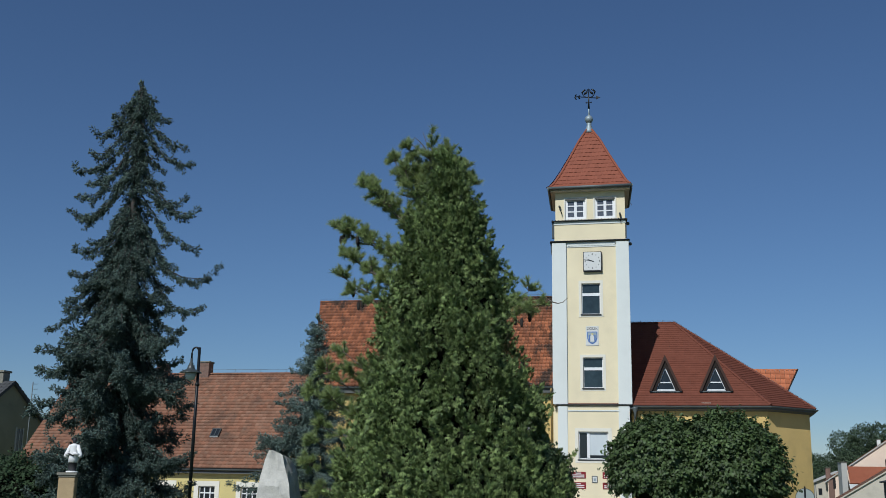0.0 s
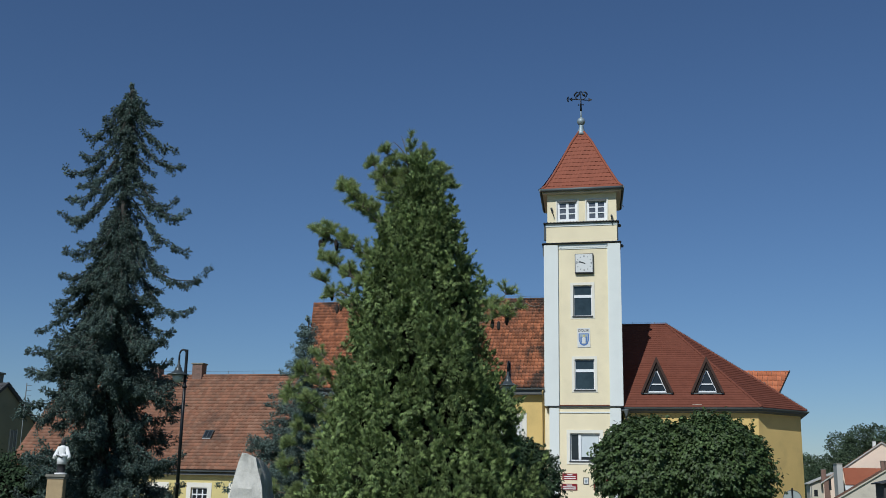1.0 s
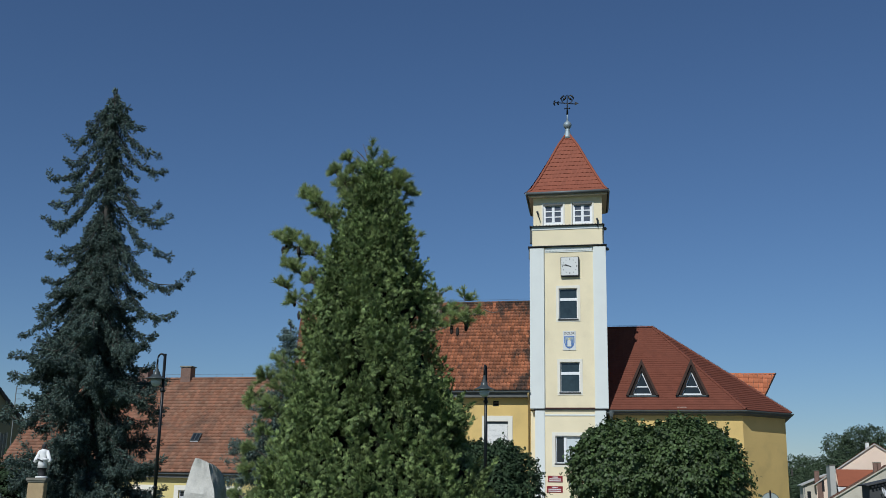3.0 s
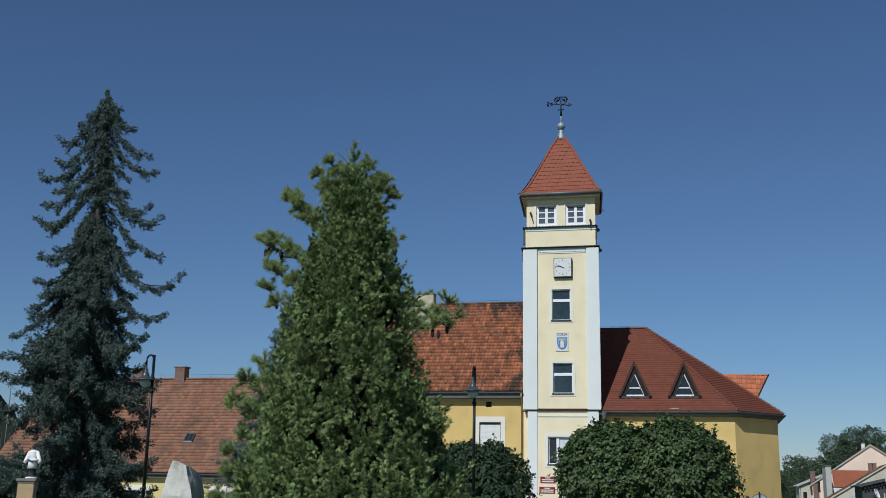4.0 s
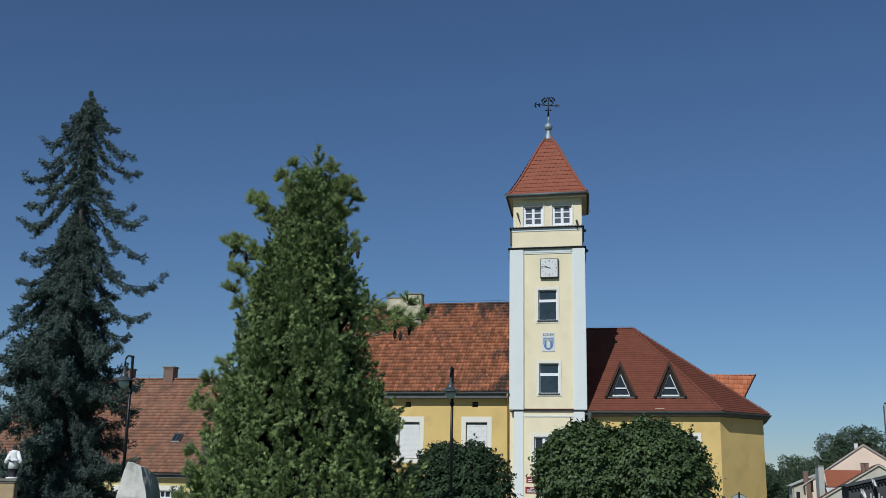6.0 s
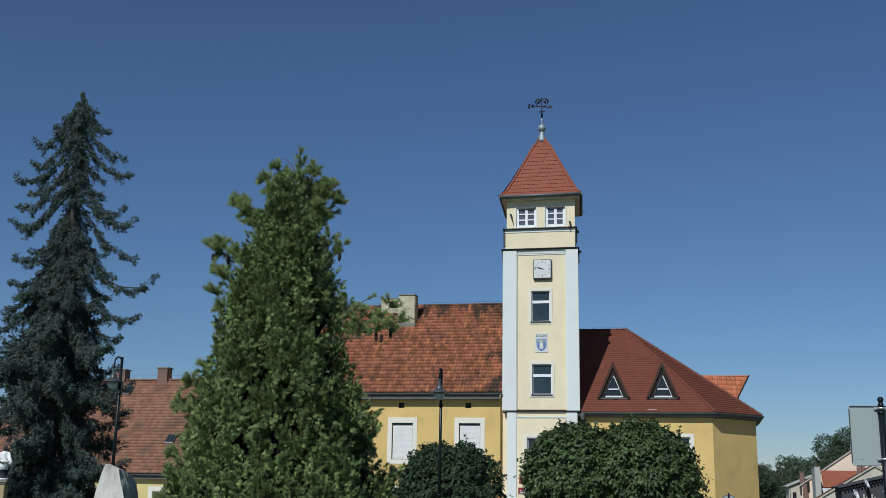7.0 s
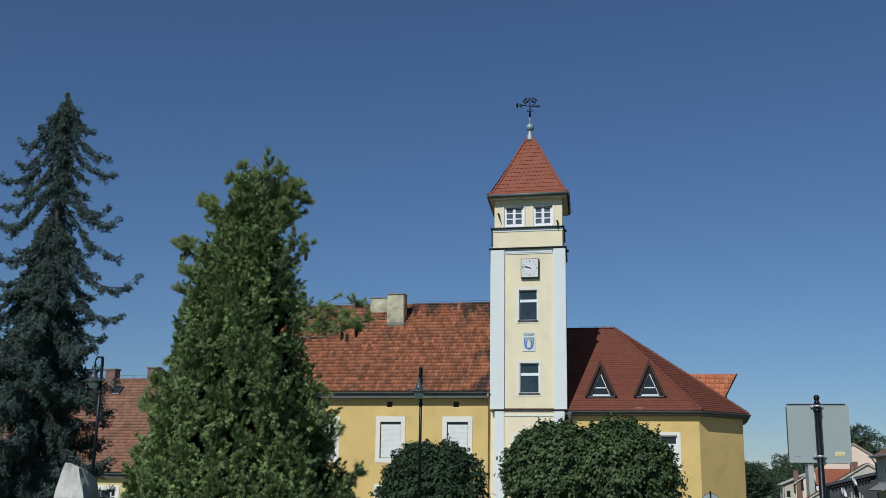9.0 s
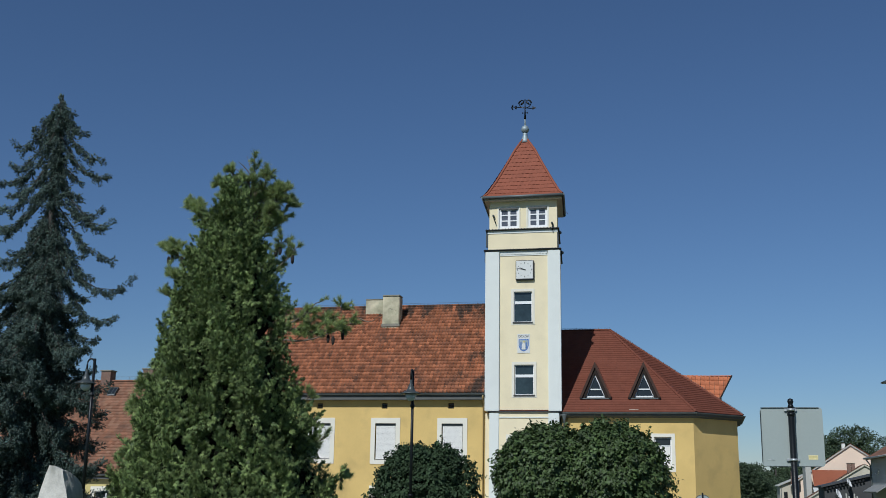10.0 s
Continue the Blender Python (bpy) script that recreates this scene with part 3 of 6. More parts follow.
def weather_vane():
    x, y = SPIRE_AT[0] + SKEW * (SPIRE_AT[1] - 0.1), SPIRE_AT[1]
    v = thing("weather_vane", (x, y, 24.30), "wrought-iron arrow weather vane on a grey zinc ball finial", "weather vane")
    part("cone", turned([(0.36, -0.1), (0.27, 0.14), (0.15, 0.5), (0.17, 0.60), (0.08, 0.66)], (x, y, 24.30)), M["zinc"], v, "pale zinc cone")
    part("ball", turned([(0.06, -0.28), (0.19, -0.2), (0.27, -0.06), (0.27, 0.06), (0.19, 0.2), (0.08, 0.27), (0.06, 0.38)], (x, y, 25.20)), M["zinc"], v, "pale zinc ball")
    part("stem", tube([(x, y, 25.40), (x, y, 25.75), (x, y, 26.15)], [0.085, 0.05, 0.034], 10), M["zinc"], v, "tapering zinc stem")
    part("rod", tube([(x, y, 25.95), (x, y, 26.46), (x, y, 27.36)], [0.07, 0.045, 0.02], 8), M["black"], v)
    part("arrow", tube([(x - 0.80, y, 26.85), (x + 0.62, y, 26.65)], 0.032, 6), M["black"], v)
    raw("arrow_head", [(x + 0.50, y - 0.02, 26.83), (x + 0.50, y - 0.02, 26.57), (x + 0.76, y - 0.02, 26.69), (x + 0.50, y + 0.02, 26.83), (x + 0.50, y + 0.02, 26.57), (x + 0.76, y + 0.02, 26.69)], [(0, 1, 2), (5, 4, 3), (0, 3, 4, 1), (1, 4, 5, 2), (2, 5, 3, 0)], M["black"], v)
    for k, wide in ((0, 0.19), (1, 0.12)):
        tx = x - 0.88 + 0.24 * k
        crescent = [(tx + 0.12 - 0.12 * math.cos(0.45 * q), y, 26.82 - 0.02 * k + wide * math.sin(0.45 * q)) for q in range(-3, 4)]
        part("tail", tube(crescent, [0.015, 0.04, 0.06, 0.07, 0.06, 0.04, 0.015], 6), M["black"], v)
    for s in (-1, 1):
        # a stem that swings out and curls back in over the rod, with two leaves on it
        stem = [(x + s * (0.03 + 0.37 * math.sin(1.75 * q / 8) ** 0.9), y, 26.74 + 0.30 * (1 - math.cos(1.9 * q / 8))) for q in range(9)]
        stem += [(x + s * 0.33, y, 27.22), (x + s * 0.24, y, 27.29), (x + s * 0.15, y, 27.26)]
        part("scroll", tube(stem, [0.03] * 7 + [0.04, 0.05, 0.06, 0.05, 0.02], 6), M["black"], v)
        part("leaf", tube([(x + s * 0.30, y, 26.94), (x + s * 0.22, y, 27.04), (x + s * 0.13, y, 27.10), (x + s * 0.05, y, 27.32)], [0.03, 0.08, 0.07, 0.02], 6), M["black"], v)
        part("leaf", tube([(x + s * 0.40, y, 26.98), (x + s * 0.43, y, 27.10), (x + s * 0.36, y, 27.24)], [0.02, 0.06, 0.02], 6), M["black"], v)
        part("bar", tube([(x, y, 26.38), (x + s * 0.16, y, 26.38)], 0.024, 6), M["black"], v)
        part("bud", turned([(0.01, -0.06), (0.05, 0), (0.01, 0.06)], (x + s * 0.16, y, 26.38), 8), M["black"], v)


weather_vane()


def wall_clock():
    y = -0.02
    c = thing("wall_clock", (2.2, y, 14.5), "square white wall clock with black pointers, showing twelve to ten", "clock")
    x0, x1, z0, z1 = 1.62, 2.76, 14.50, 15.76
    part("case", boxes((x0, x1, y - 0.20, y, z0, z1), bevel=0.03), M["ink"], c, "black metal case")
    part("dial", boxes((x0 + 0.045, x1 - 0.05, y - 0.215, y - 0.195, z0 + 0.08, z1 - 0.04), bevel=0.006), M["clockwhite"], c, "white dial")
    mx, mz = (x0 + x1) / 2, (z0 + z1) / 2 + 0.02
    for k in range(12):
        a = radians(30 * k)
        r = 0.44
        big = 0.05 if k % 3 == 0 else 0.032
        px, pz = mx + r * math.sin(a), mz + r * math.cos(a)
        part("hour_mark", boxes((px - big * 0.7, px + big * 0.7, y - 0.222, y - 0.214, pz - big, pz + big)), M["dialgrey"], c)
    for ang, long, thick in ((294, 0.34, 0.028), (282, 0.50, 0.02)):
        a = radians(ang)
        d = Vector((math.sin(a), 0, math.cos(a)))
        s = Vector((d.z, 0, -d.x)) * thick
        o = Vector((mx, y - 0.232, mz))
        p = [o - d * 0.08 - s, o - d * 0.08 + s, o + d * long + s * 0.5, o + d * long - s * 0.5]
        back = Vector((0, 0.01, 0))
        raw("pointer", p + [q + back for q in p], [(0, 1, 2, 3), (7, 6, 5, 4), (0, 4, 5, 1), (1, 5, 6, 2), (2, 6, 7, 3), (3, 7, 4, 0)], M["ink"], c)


wall_clock()


def text_on(words, x, z, y, size, material, parent):
    cu = bpy.data.curves.new("lettering", "FONT")
    cu.body, cu.size, cu.align_x, cu.align_y, cu.extrude = words, size, "CENTER", "CENTER", 0.004
    ob = new("lettering", cu)
    ob.matrix_world = pose(x, y, z, 90, 0, 0)
    deps = bpy.context.evaluated_depsgraph_get()
    me = bpy.data.meshes.new_from_object(ob.evaluated_get(deps))
    me.transform(pose(x, y, z, 90, 0, 0))
    bpy.data.objects.remove(ob)
    me.materials.clear()
    me.materials.append(material)
    out = new("lettering", me)
    hang(out, parent)
    return out


def arms_board():
    y = -0.02
    b = thing("arms_board", (2.1, y, 9.94), "white board lettered DOLSK over a blue town coat of arms", "sign")
    x0, x1, z0, z1 = 1.71, 2.49, 9.94, 11.13
    part("board", boxes((x0, x1, y - 0.035, y, z0, z1), bevel=0.01), M["clockwhite"], b, "white board")
    text_on("DOLSK", (x0 + x1) / 2, 10.98, y - 0.04, 0.21, M["ink"], b)
    mx = (x0 + x1) / 2

    def shield(w, zt, zb, dy, name, m, label):
        pts = [(-w, zt), (-w, (zt + zb) / 2 - 0.02), (-w * 0.75, zb + 0.13), (-w * 0.35, zb + 0.03), (0, zb), (w * 0.35, zb + 0.03), (w * 0.75, zb + 0.13), (w, (zt + zb) / 2 - 0.02), (w, zt)]
        n = len(pts)
        vs = [(mx + u, y - 0.035 - dy, z) for u, z in pts] + [(mx + u, y - 0.03, z) for u, z in pts]
        raw(name, vs, [range(n), range(2 * n - 1, n - 1, -1)] + [(k, (k + 1) % n, n + (k + 1) % n, n + k) for k in range(n)], m, b, label)

    shield(0.31, 10.80, 10.05, 0.012, "shield", M["shieldblue"], "blue shield")
    shield(0.26, 10.75, 10.12, 0.018, "field", M["zinc"], "pale blue field")
    part("charge", boxes((mx - 0.11, mx + 0.10, y - 0.062, y - 0.05, 10.18, 10.52), (mx - 0.06, mx + 0.06, y - 0.066, y - 0.05, 10.50, 10.68), bevel=0.004), M["clockwhite"], b, "white charge")
    part("crown", boxes((mx - 0.05, mx + 0.07, y - 0.07, y - 0.05, 10.58, 10.70), bevel=0.01), M["shieldgold"], b, "gold crown")
    for s in (-1, 1):
        part("wave", boxes((mx + s * 0.165 - 0.035, mx + s * 0.165 + 0.035, y - 0.062, y - 0.05, 10.25, 10.6)), M["shieldblue"], b)


arms_board()


def office_plaque(x0, x1, z0, z1, lines, group="office plaques"):
    p = thing("office_plaque", ((x0 + x1) / 2, 0, z0), "dark red enamel office plaque with rows of white lettering", "plaque", group)
    part("plate", boxes((x0, x1, -0.03, 0, z0, z1), bevel=0.006), M["plaque"], p)
    for k in range(lines):
        z = z1 - (k + 0.7) * (z1 - z0) / (lines + 0.5)
        a = 0.32 if k == 0 else 0.1
        part("text_bar", boxes((x0 + a * (x1 - x0), x1 - a * (x1 - x0), -0.036, -0.028, z - 0.028, z + 0.028)), M["clockwhite"], p, "white lettering")


office_plaque(0.72, 1.60, 2.06, 2.44, 3)
office_plaque(0.66, 1.60, 1.46, 1.84, 3)
office_plaque(2.58, 3.40, 2.06, 2.44, 3)
office_plaque(2.58, 3.40, 1.46, 1.84, 3)


def emblem():
    e = thing("emblem", (2.12, 0, 1.8), "small oval state emblem on a white plate", "sign")
    part("plate", boxes((1.95, 2.29, -0.03, 0, 1.80, 2.22), bevel=0.06), M["soffit"], e)
    part("field", boxes((1.99, 2.25, -0.04, -0.02, 1.85, 2.18), bevel=0.06), M["clockwhite"], e)
    part("crest", boxes((2.06, 2.18, -0.046, -0.035, 1.92, 2.08), bevel=0.02), M["zinc"], e)


emblem()


def flood_lamp(x, y, z, turn):
    f = thing("floodlight", (x, y, z), "small dark floodlight on a bracket at the tower ledge", "floodlight", "tower floodlights")
    part("bracket", tube([(x, y, z), (x + 0.12 * turn, y - 0.05, z + 0.02)], 0.025, 6), M["black"], f)
    part("housing", turned([(0.03, -0.10), (0.09, -0.07), (0.11, 0.02), (0.08, 0.08), (0.03, 0.11)], (x + 0.14 * turn, y - 0.06, z + 0.02), 12), M["lampgrey"], f)


flood_lamp(4.24, 0.3, 17.55, 1)
flood_lamp(4.36, 0.3, 16.25, 1)


def small_camera(x, y, z, lean):
    c = thing("wall_camera", (x, y, z), "small dark camera on an arm on the lantern wall", "camera")
    part("arm", tube([(x, y, z), (x, y - 0.12, z), (x + lean, y - 0.16, z - 0.45)], 0.035, 6), M["black"], c)
    part("body", boxes((x - 0.06, x + 0.06, y - 0.24, y - 0.04, z - 0.02, z + 0.1), bevel=0.02), M["lampgrey"], c)


small_camera(0.18, 0.05, 18.7, 0.14)
small_camera(3.92, 0.05, 18.1, 0.03)


# ---- wing with the orange roof ----
def vent(at, u, v, house):
    g = thing("vent", at(u, v, 0), "", "")
    hang(g, house)
    g["label"] = "small square wall vent"
    part("backing", block(at, u - 0.19, u + 0.19, v - 0.17, v + 0.17, -0.2, -0.18), M["dark"], g)
    for k in range(3):
        part("slat", block(at, u - 0.19, u + 0.19, v - 0.13 + 0.1 * k, v - 0.09 + 0.1 * k, -0.15, -0.12), M["soffit"], g)


def orange_wing():
    x0, x1, yf, ridge_y, eave_z, ridge_z = -15.65, -0.36, 0.3, 7.0, 7.50, 14.2
    lean = -0.30  # the far end wall is not square to the front
    h = thing("hall_wing", ((x0 + x1) / 2, ridge_y, GROUND), "ochre plastered hall wing with a weathered orange tile roof", "house")
    at = facing((x0, yf), (x1, yf))
    lefts = [-3.36, -7.64, -11.92]
    holes = []
    for a in lefts:
        u = a - x0
        holes += [(u + 0.28, u + 1.62, 3.42, 5.66), (u + 0.28, u + 1.62, -0.1, 1.5), (u + 0.66, u + 1.04, 6.58, 6.92)]
    wall_sheet("wall", at, x1 - x0, GROUND, 7.35, holes, 0.45, M["ochre"], h, "ochre stucco")
    for a in lefts:
        u = a - x0
        for v0, v1 in ((3.42, 5.66), (-0.1, 1.5)):
            w = thing("window", at(u + 0.95, v0, 0), "", "")
            hang(w, h)
            w["label"] = "white-cased window with its roller blind down"
            bm = block(at, u, u + 0.28, v0 - 0.27, v1 + 0.34, -0.01, 0.035)
            block(at, u + 1.62, u + 1.90, v0 - 0.27, v1 + 0.34, -0.01, 0.035, bm)
            block(at, u + 0.28, u + 1.62, v1, v1 + 0.34, -0.01, 0.032, bm)
            block(at, u + 0.28, u + 1.62, v0 - 0.27, v0, -0.01, 0.032, bm)
            part("surround", bm, M["casing"], w, "white plaster surround")
            part("blind_box", block(at, u + 0.28, u + 1.62, v1 - 0.16, v1, -0.16, -0.09), M["lampgrey"], w)
            for k in range(int((v1 - v0 - 0.2) / 0.075) + 1):
                z = v0 + 0.04 + 0.075 * k
                part("slat", block(at, u + 0.33, u + 1.58, z, min(z + 0.071, v1 - 0.16), -0.10, -0.08), M["blind"], w)
            part("backing", block(at, u + 0.28, u + 1.62, v0, v1, -0.3, -0.28), M["dark"], w)
        vent(at, u + 0.85, 6.75, h)
    end = [(x0 + lean * (y - yf) + s, y) for s, y in ((0, yf + 0.45), (0.4, yf + 0.45), (0.4, 13.7), (0, 13.7))]
    raw("wall", [(x, y, z) for z in (GROUND, 7.35) for x, y in end], [(3, 2, 1, 0), (4, 5, 6, 7), (0, 1, 5, 4), (1, 2, 6, 5), (2, 3, 7, 6), (3, 0, 4, 7)], M["ochre"], h)
    part("wall", boxes((x1 - 0.4, x1, yf + 0.45, 13.7, GROUND, 7.35)), M["ochre"], h)
    part("wall", boxes((x0 + lean * 13.4, x1, 13.7, 14.1, GROUND, 7.35)), M["ochre"], h)
    raw("gable", [(x0 + lean * (y - yf) + s, y, z) for s in (0.02, 0.4) for y, z in ((yf + 0.2, 7.35), (13.8, 7.35), (ridge_y, ridge_z - 0.3))], [(0, 2, 1), (3, 4, 5), (0, 1, 4, 3), (1, 2, 5, 4), (2, 0, 3, 5)], M["ochre"], h)
    raw("gable", [(x1 - s, y, z) for s in (0.4, 0.02) for y, z in ((yf + 0.2, 7.35), (13.8, 7.35), (ridge_y, ridge_z - 0.3))], [(0, 2, 1), (3, 4, 5), (0, 1, 4, 3), (1, 2, 5, 4), (2, 0, 3, 5)], M["ochre"], h)
    ye = -0.22
    roof = thing("roof", (x0, ridge_y, eave_z), "", "")
    hang(roof, h)
    roof["label"] = "weathered orange clay tiles with black lichen stains"
    xe, xr = x0 - 0.10, x1 + 0.02
    xl, xb = xe + lean * (ridge_y - ye), xe + 2 * lean * (ridge_y - ye)
    slab([(xe, ye, eave_z), (xr, ye, eave_z), (xr, ridge_y, ridge_z), (xl, ridge_y, ridge_z)], 0.16, M["soffit"], roof, "deck")
    slab([(xr, 2 * ridge_y - ye, eave_z), (xb, 2 * ridge_y - ye, eave_z), (xl, ridge_y, ridge_z), (xr, ridge_y, ridge_z)], 0.16, M["soffit"], roof, "deck")
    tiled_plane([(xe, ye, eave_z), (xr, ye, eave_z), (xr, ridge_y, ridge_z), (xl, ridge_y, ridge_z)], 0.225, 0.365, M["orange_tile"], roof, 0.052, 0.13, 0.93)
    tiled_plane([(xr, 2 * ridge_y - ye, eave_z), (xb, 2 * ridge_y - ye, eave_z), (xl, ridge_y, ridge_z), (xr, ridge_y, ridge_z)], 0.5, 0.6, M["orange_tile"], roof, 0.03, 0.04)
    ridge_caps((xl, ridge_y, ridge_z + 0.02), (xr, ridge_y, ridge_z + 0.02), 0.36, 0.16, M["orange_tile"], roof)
    part("eaves_board", boxes((xe, xr, ye + 0.06, yf, 7.10, 7.22), (xe, xr, ye + 0.04, ye + 0.08, 7.1, 7.4)), M["soffit"], h, "grey boarded eaves")
    gutter([(xe, ye - 0.07, 7.47), (xr + 0.05, ye - 0.07, 7.45)], 0.085, h)
    part("downpipe", tube([(-0.40, ye - 0.05, 7.40), (-0.42, ye, 7.2), (-0.44, 0.22, 6.9), (-0.44, 0.22, GROUND + 0.1)], 0.055, 10), M["copper"], h, "ochre painted downpipe")
    # lightning wire on short stays
    part("ridge_wire", tube([(xl, ridge_y, ridge_z + 0.25), (xr, ridge_y, ridge_z + 0.25)], 0.008, 5), M["gutter"], h)
    for k in range(13):
        x = xl + 0.7 + k * 1.37
        part("wire_stay", tube([(x, ridge_y, ridge_z + 0.1), (x, ridge_y, ridge_z + 0.27)], 0.012, 5), M["gutter"], h)
    # strip that joins the tower
    part("wall", boxes((-0.355, -0.005, 0.36, 0.8, GROUND, 6.3)), M["cream"], h, "cream stucco strip beside the tower")


orange_wing()


def plaster_chimney():
    c = thing("chimney", (-7.9, 5.6, 12.6), "old grey-green plastered double chimney on the orange roof", "chimney")
    part("shaft", boxes((-8.44, -7.25, 5.0, 5.9, 12.3, 14.62), bevel=0.04), M["plaster"], c, "cracked cream plaster shaft")
    part("rear_shaft", boxes((-10.02, -8.52, 6.2, 6.9, 13.0, 14.62), bevel=0.03), M["plaster"], c, "lower plaster shaft")
    part("crown", boxes((-8.46, -7.23, 4.98, 5.92, 14.62, 14.74), bevel=0.035), M["cap"], c, "weathered mossy cap")
    part("crown", boxes((-10.05, -8.50, 6.17, 6.93, 14.62, 14.69), bevel=0.02), M["cap"], c)
    part("flashing", boxes((-8.50, -7.19, 4.95, 5.98, 12.5, 12.72), bevel=0.02), M["cap"], c, "grey flashing")
    crack = [(-8.05 + 0.09 * k, 4.997, 13.72 + 0.05 * ((k * 7) % 3) - 0.015 * k) for k in range(8)]
    part("crack", tube(crack, 0.013, 4), M["cap"], c, "dark crack in the plaster")


plaster_chimney()


# ---- wing with the dark red roof ----
def red_wing():
    pts = [(4.32, 0.45), (12.12, 0.45), (14.79, 3.45), (15.0, 10.4), (12.0, 13.3), (4.32, 13.3)]
    h = thing("hall_wing", (9.5, 6.8, GROUND), "ochre plastered hall wing with a hipped dark red tile roof", "house")
    ztop = 6.07
    for k in range(6):
        a, b = pts[k], pts[(k + 1) % 6]
        at = facing(a, b)
        n = math.dist(a, b)
        holes = [(5.50, 6.50, 3.10, 4.92)] if k == 0 else []
        wall_sheet("wall", at, n, GROUND, ztop, holes, 0.4, M["ochre"], h, "ochre stucco")
        if k == 0:
            w = window(at, 5.50, 6.50, 3.10, 4.92, h, bars=(4.4,), surround=0.2, deep=0.14, label="white-cased window with a drawn blind")
            part("blind", block(at, 5.58, 6.42, 3.2, 4.35, -0.165, -0.155), M["blind"], w)
    eaves = [(3.95, 0.02), (12.30, 0.02), (15.14, 3.18), (15.4, 10.5), (12.2, 13.6), (2.6, 13.6)]
    ez, apex, back = 6.34, Vector((6.97, 6.82, 12.28)), Vector((2.6, 6.82, 12.28))
    e = [Vector((x, y, ez)) for x, y in eaves]
    roof = thing("roof", (9.5, 6.8, ez), "", "")
    hang(roof, h)
    roof["label"] = "dark red interlocking roof tiles with rounded hips"
    planes = [[e[0], e[1], apex, back], [e[1], e[2], apex], [e[2], e[3], apex], [e[3], e[4], apex], [e[4], e[5], back, apex]]
    for k, p in enumerate(planes):
        slab(p, 0.14, M["soffit"], roof, "deck")
        if k < 3:
            tiled_plane(p, 0.3, 0.24, M["red_tile"], roof, 0.008, 0.045, 1.0)
        else:
            tiled_plane(p, 0.6, 0.6, M["red_tile"], roof, 0.02, 0.03)
    for q in e[1:5]:
        ridge_caps(q + Vector((0, 0, 0.03)), apex + Vector((0, 0, 0.03)), 0.33, 0.11, M["red_tile"], roof)
    ridge_caps(back + Vector((0, 0, 0.02)), apex + Vector((0, 0, 0.02)), 0.33, 0.11, M["red_tile"], roof)
    gutter([Vector((4.45, -0.05, 6.32)), e[1] + Vector((0.03, -0.07, -0.02)), e[2] + Vector((0.07, -0.03, -0.02)), e[3] + Vector((0.07, 0, -0.02))], 0.09, h)
    vs, fs = [], []
    n = len(eaves)
    for z in (6.14, 6.24):
        vs += [(x, y, z) for x, y in eaves]
    inner = len(vs)
    vs += [(x, y, 6.04) for x, y in pts]
    for k in range(n - 1):
        fs += [(k, k + 1, n + k + 1, n + k), (inner + k, inner + k + 1, k + 1, k)]
    raw("eaves_board", vs, fs, M["soffit"], h, "grey boarded eaves")
    part("ridge_wire", tube([tuple(back + Vector((0, 0, 0.16))), tuple(apex + Vector((0, 0, 0.16))), tuple(e[2] + Vector((0, 0, 0.16)))], 0.008, 5), M["gutter"], h)
    for k in range(9):
        p = apex.lerp(e[2], (k + 0.5) / 9)
        part("wire_stay", tube([tuple(p), tuple(p + Vector((0, 0, 0.20)))], 0.014, 5), M["gutter"], h)
    for k in range(3):
        p = back.lerp(apex, (k + 0.5) / 3)
        part("wire_stay", tube([tuple(p), tuple(p + Vector((0, 0, 0.20)))], 0.014, 5), M["gutter"], h)
    part("hopper", turned([(0.06, -0.55), (0.07, -0.3), (0.17, 0.0), (0.18, 0.06)], (4.56, -0.06, 6.17), 12), M["gutter"], h, "grey rain hopper")
    part("downpipe", tube([(4.56, -0.06, 5.8), (4.5, 0.3, 5.5), (4.5, 0.3, GROUND + 0.1)], 0.05, 10), M["gutter"], h, "grey downpipe")
    part("roof_hatch", boxes((8.4, 8.95, 0.16, 0.32, 6.47, 6.545), bevel=0.02), M["stucco_cream"], roof, "small pale snow guard")
    return h


red = red_wing()


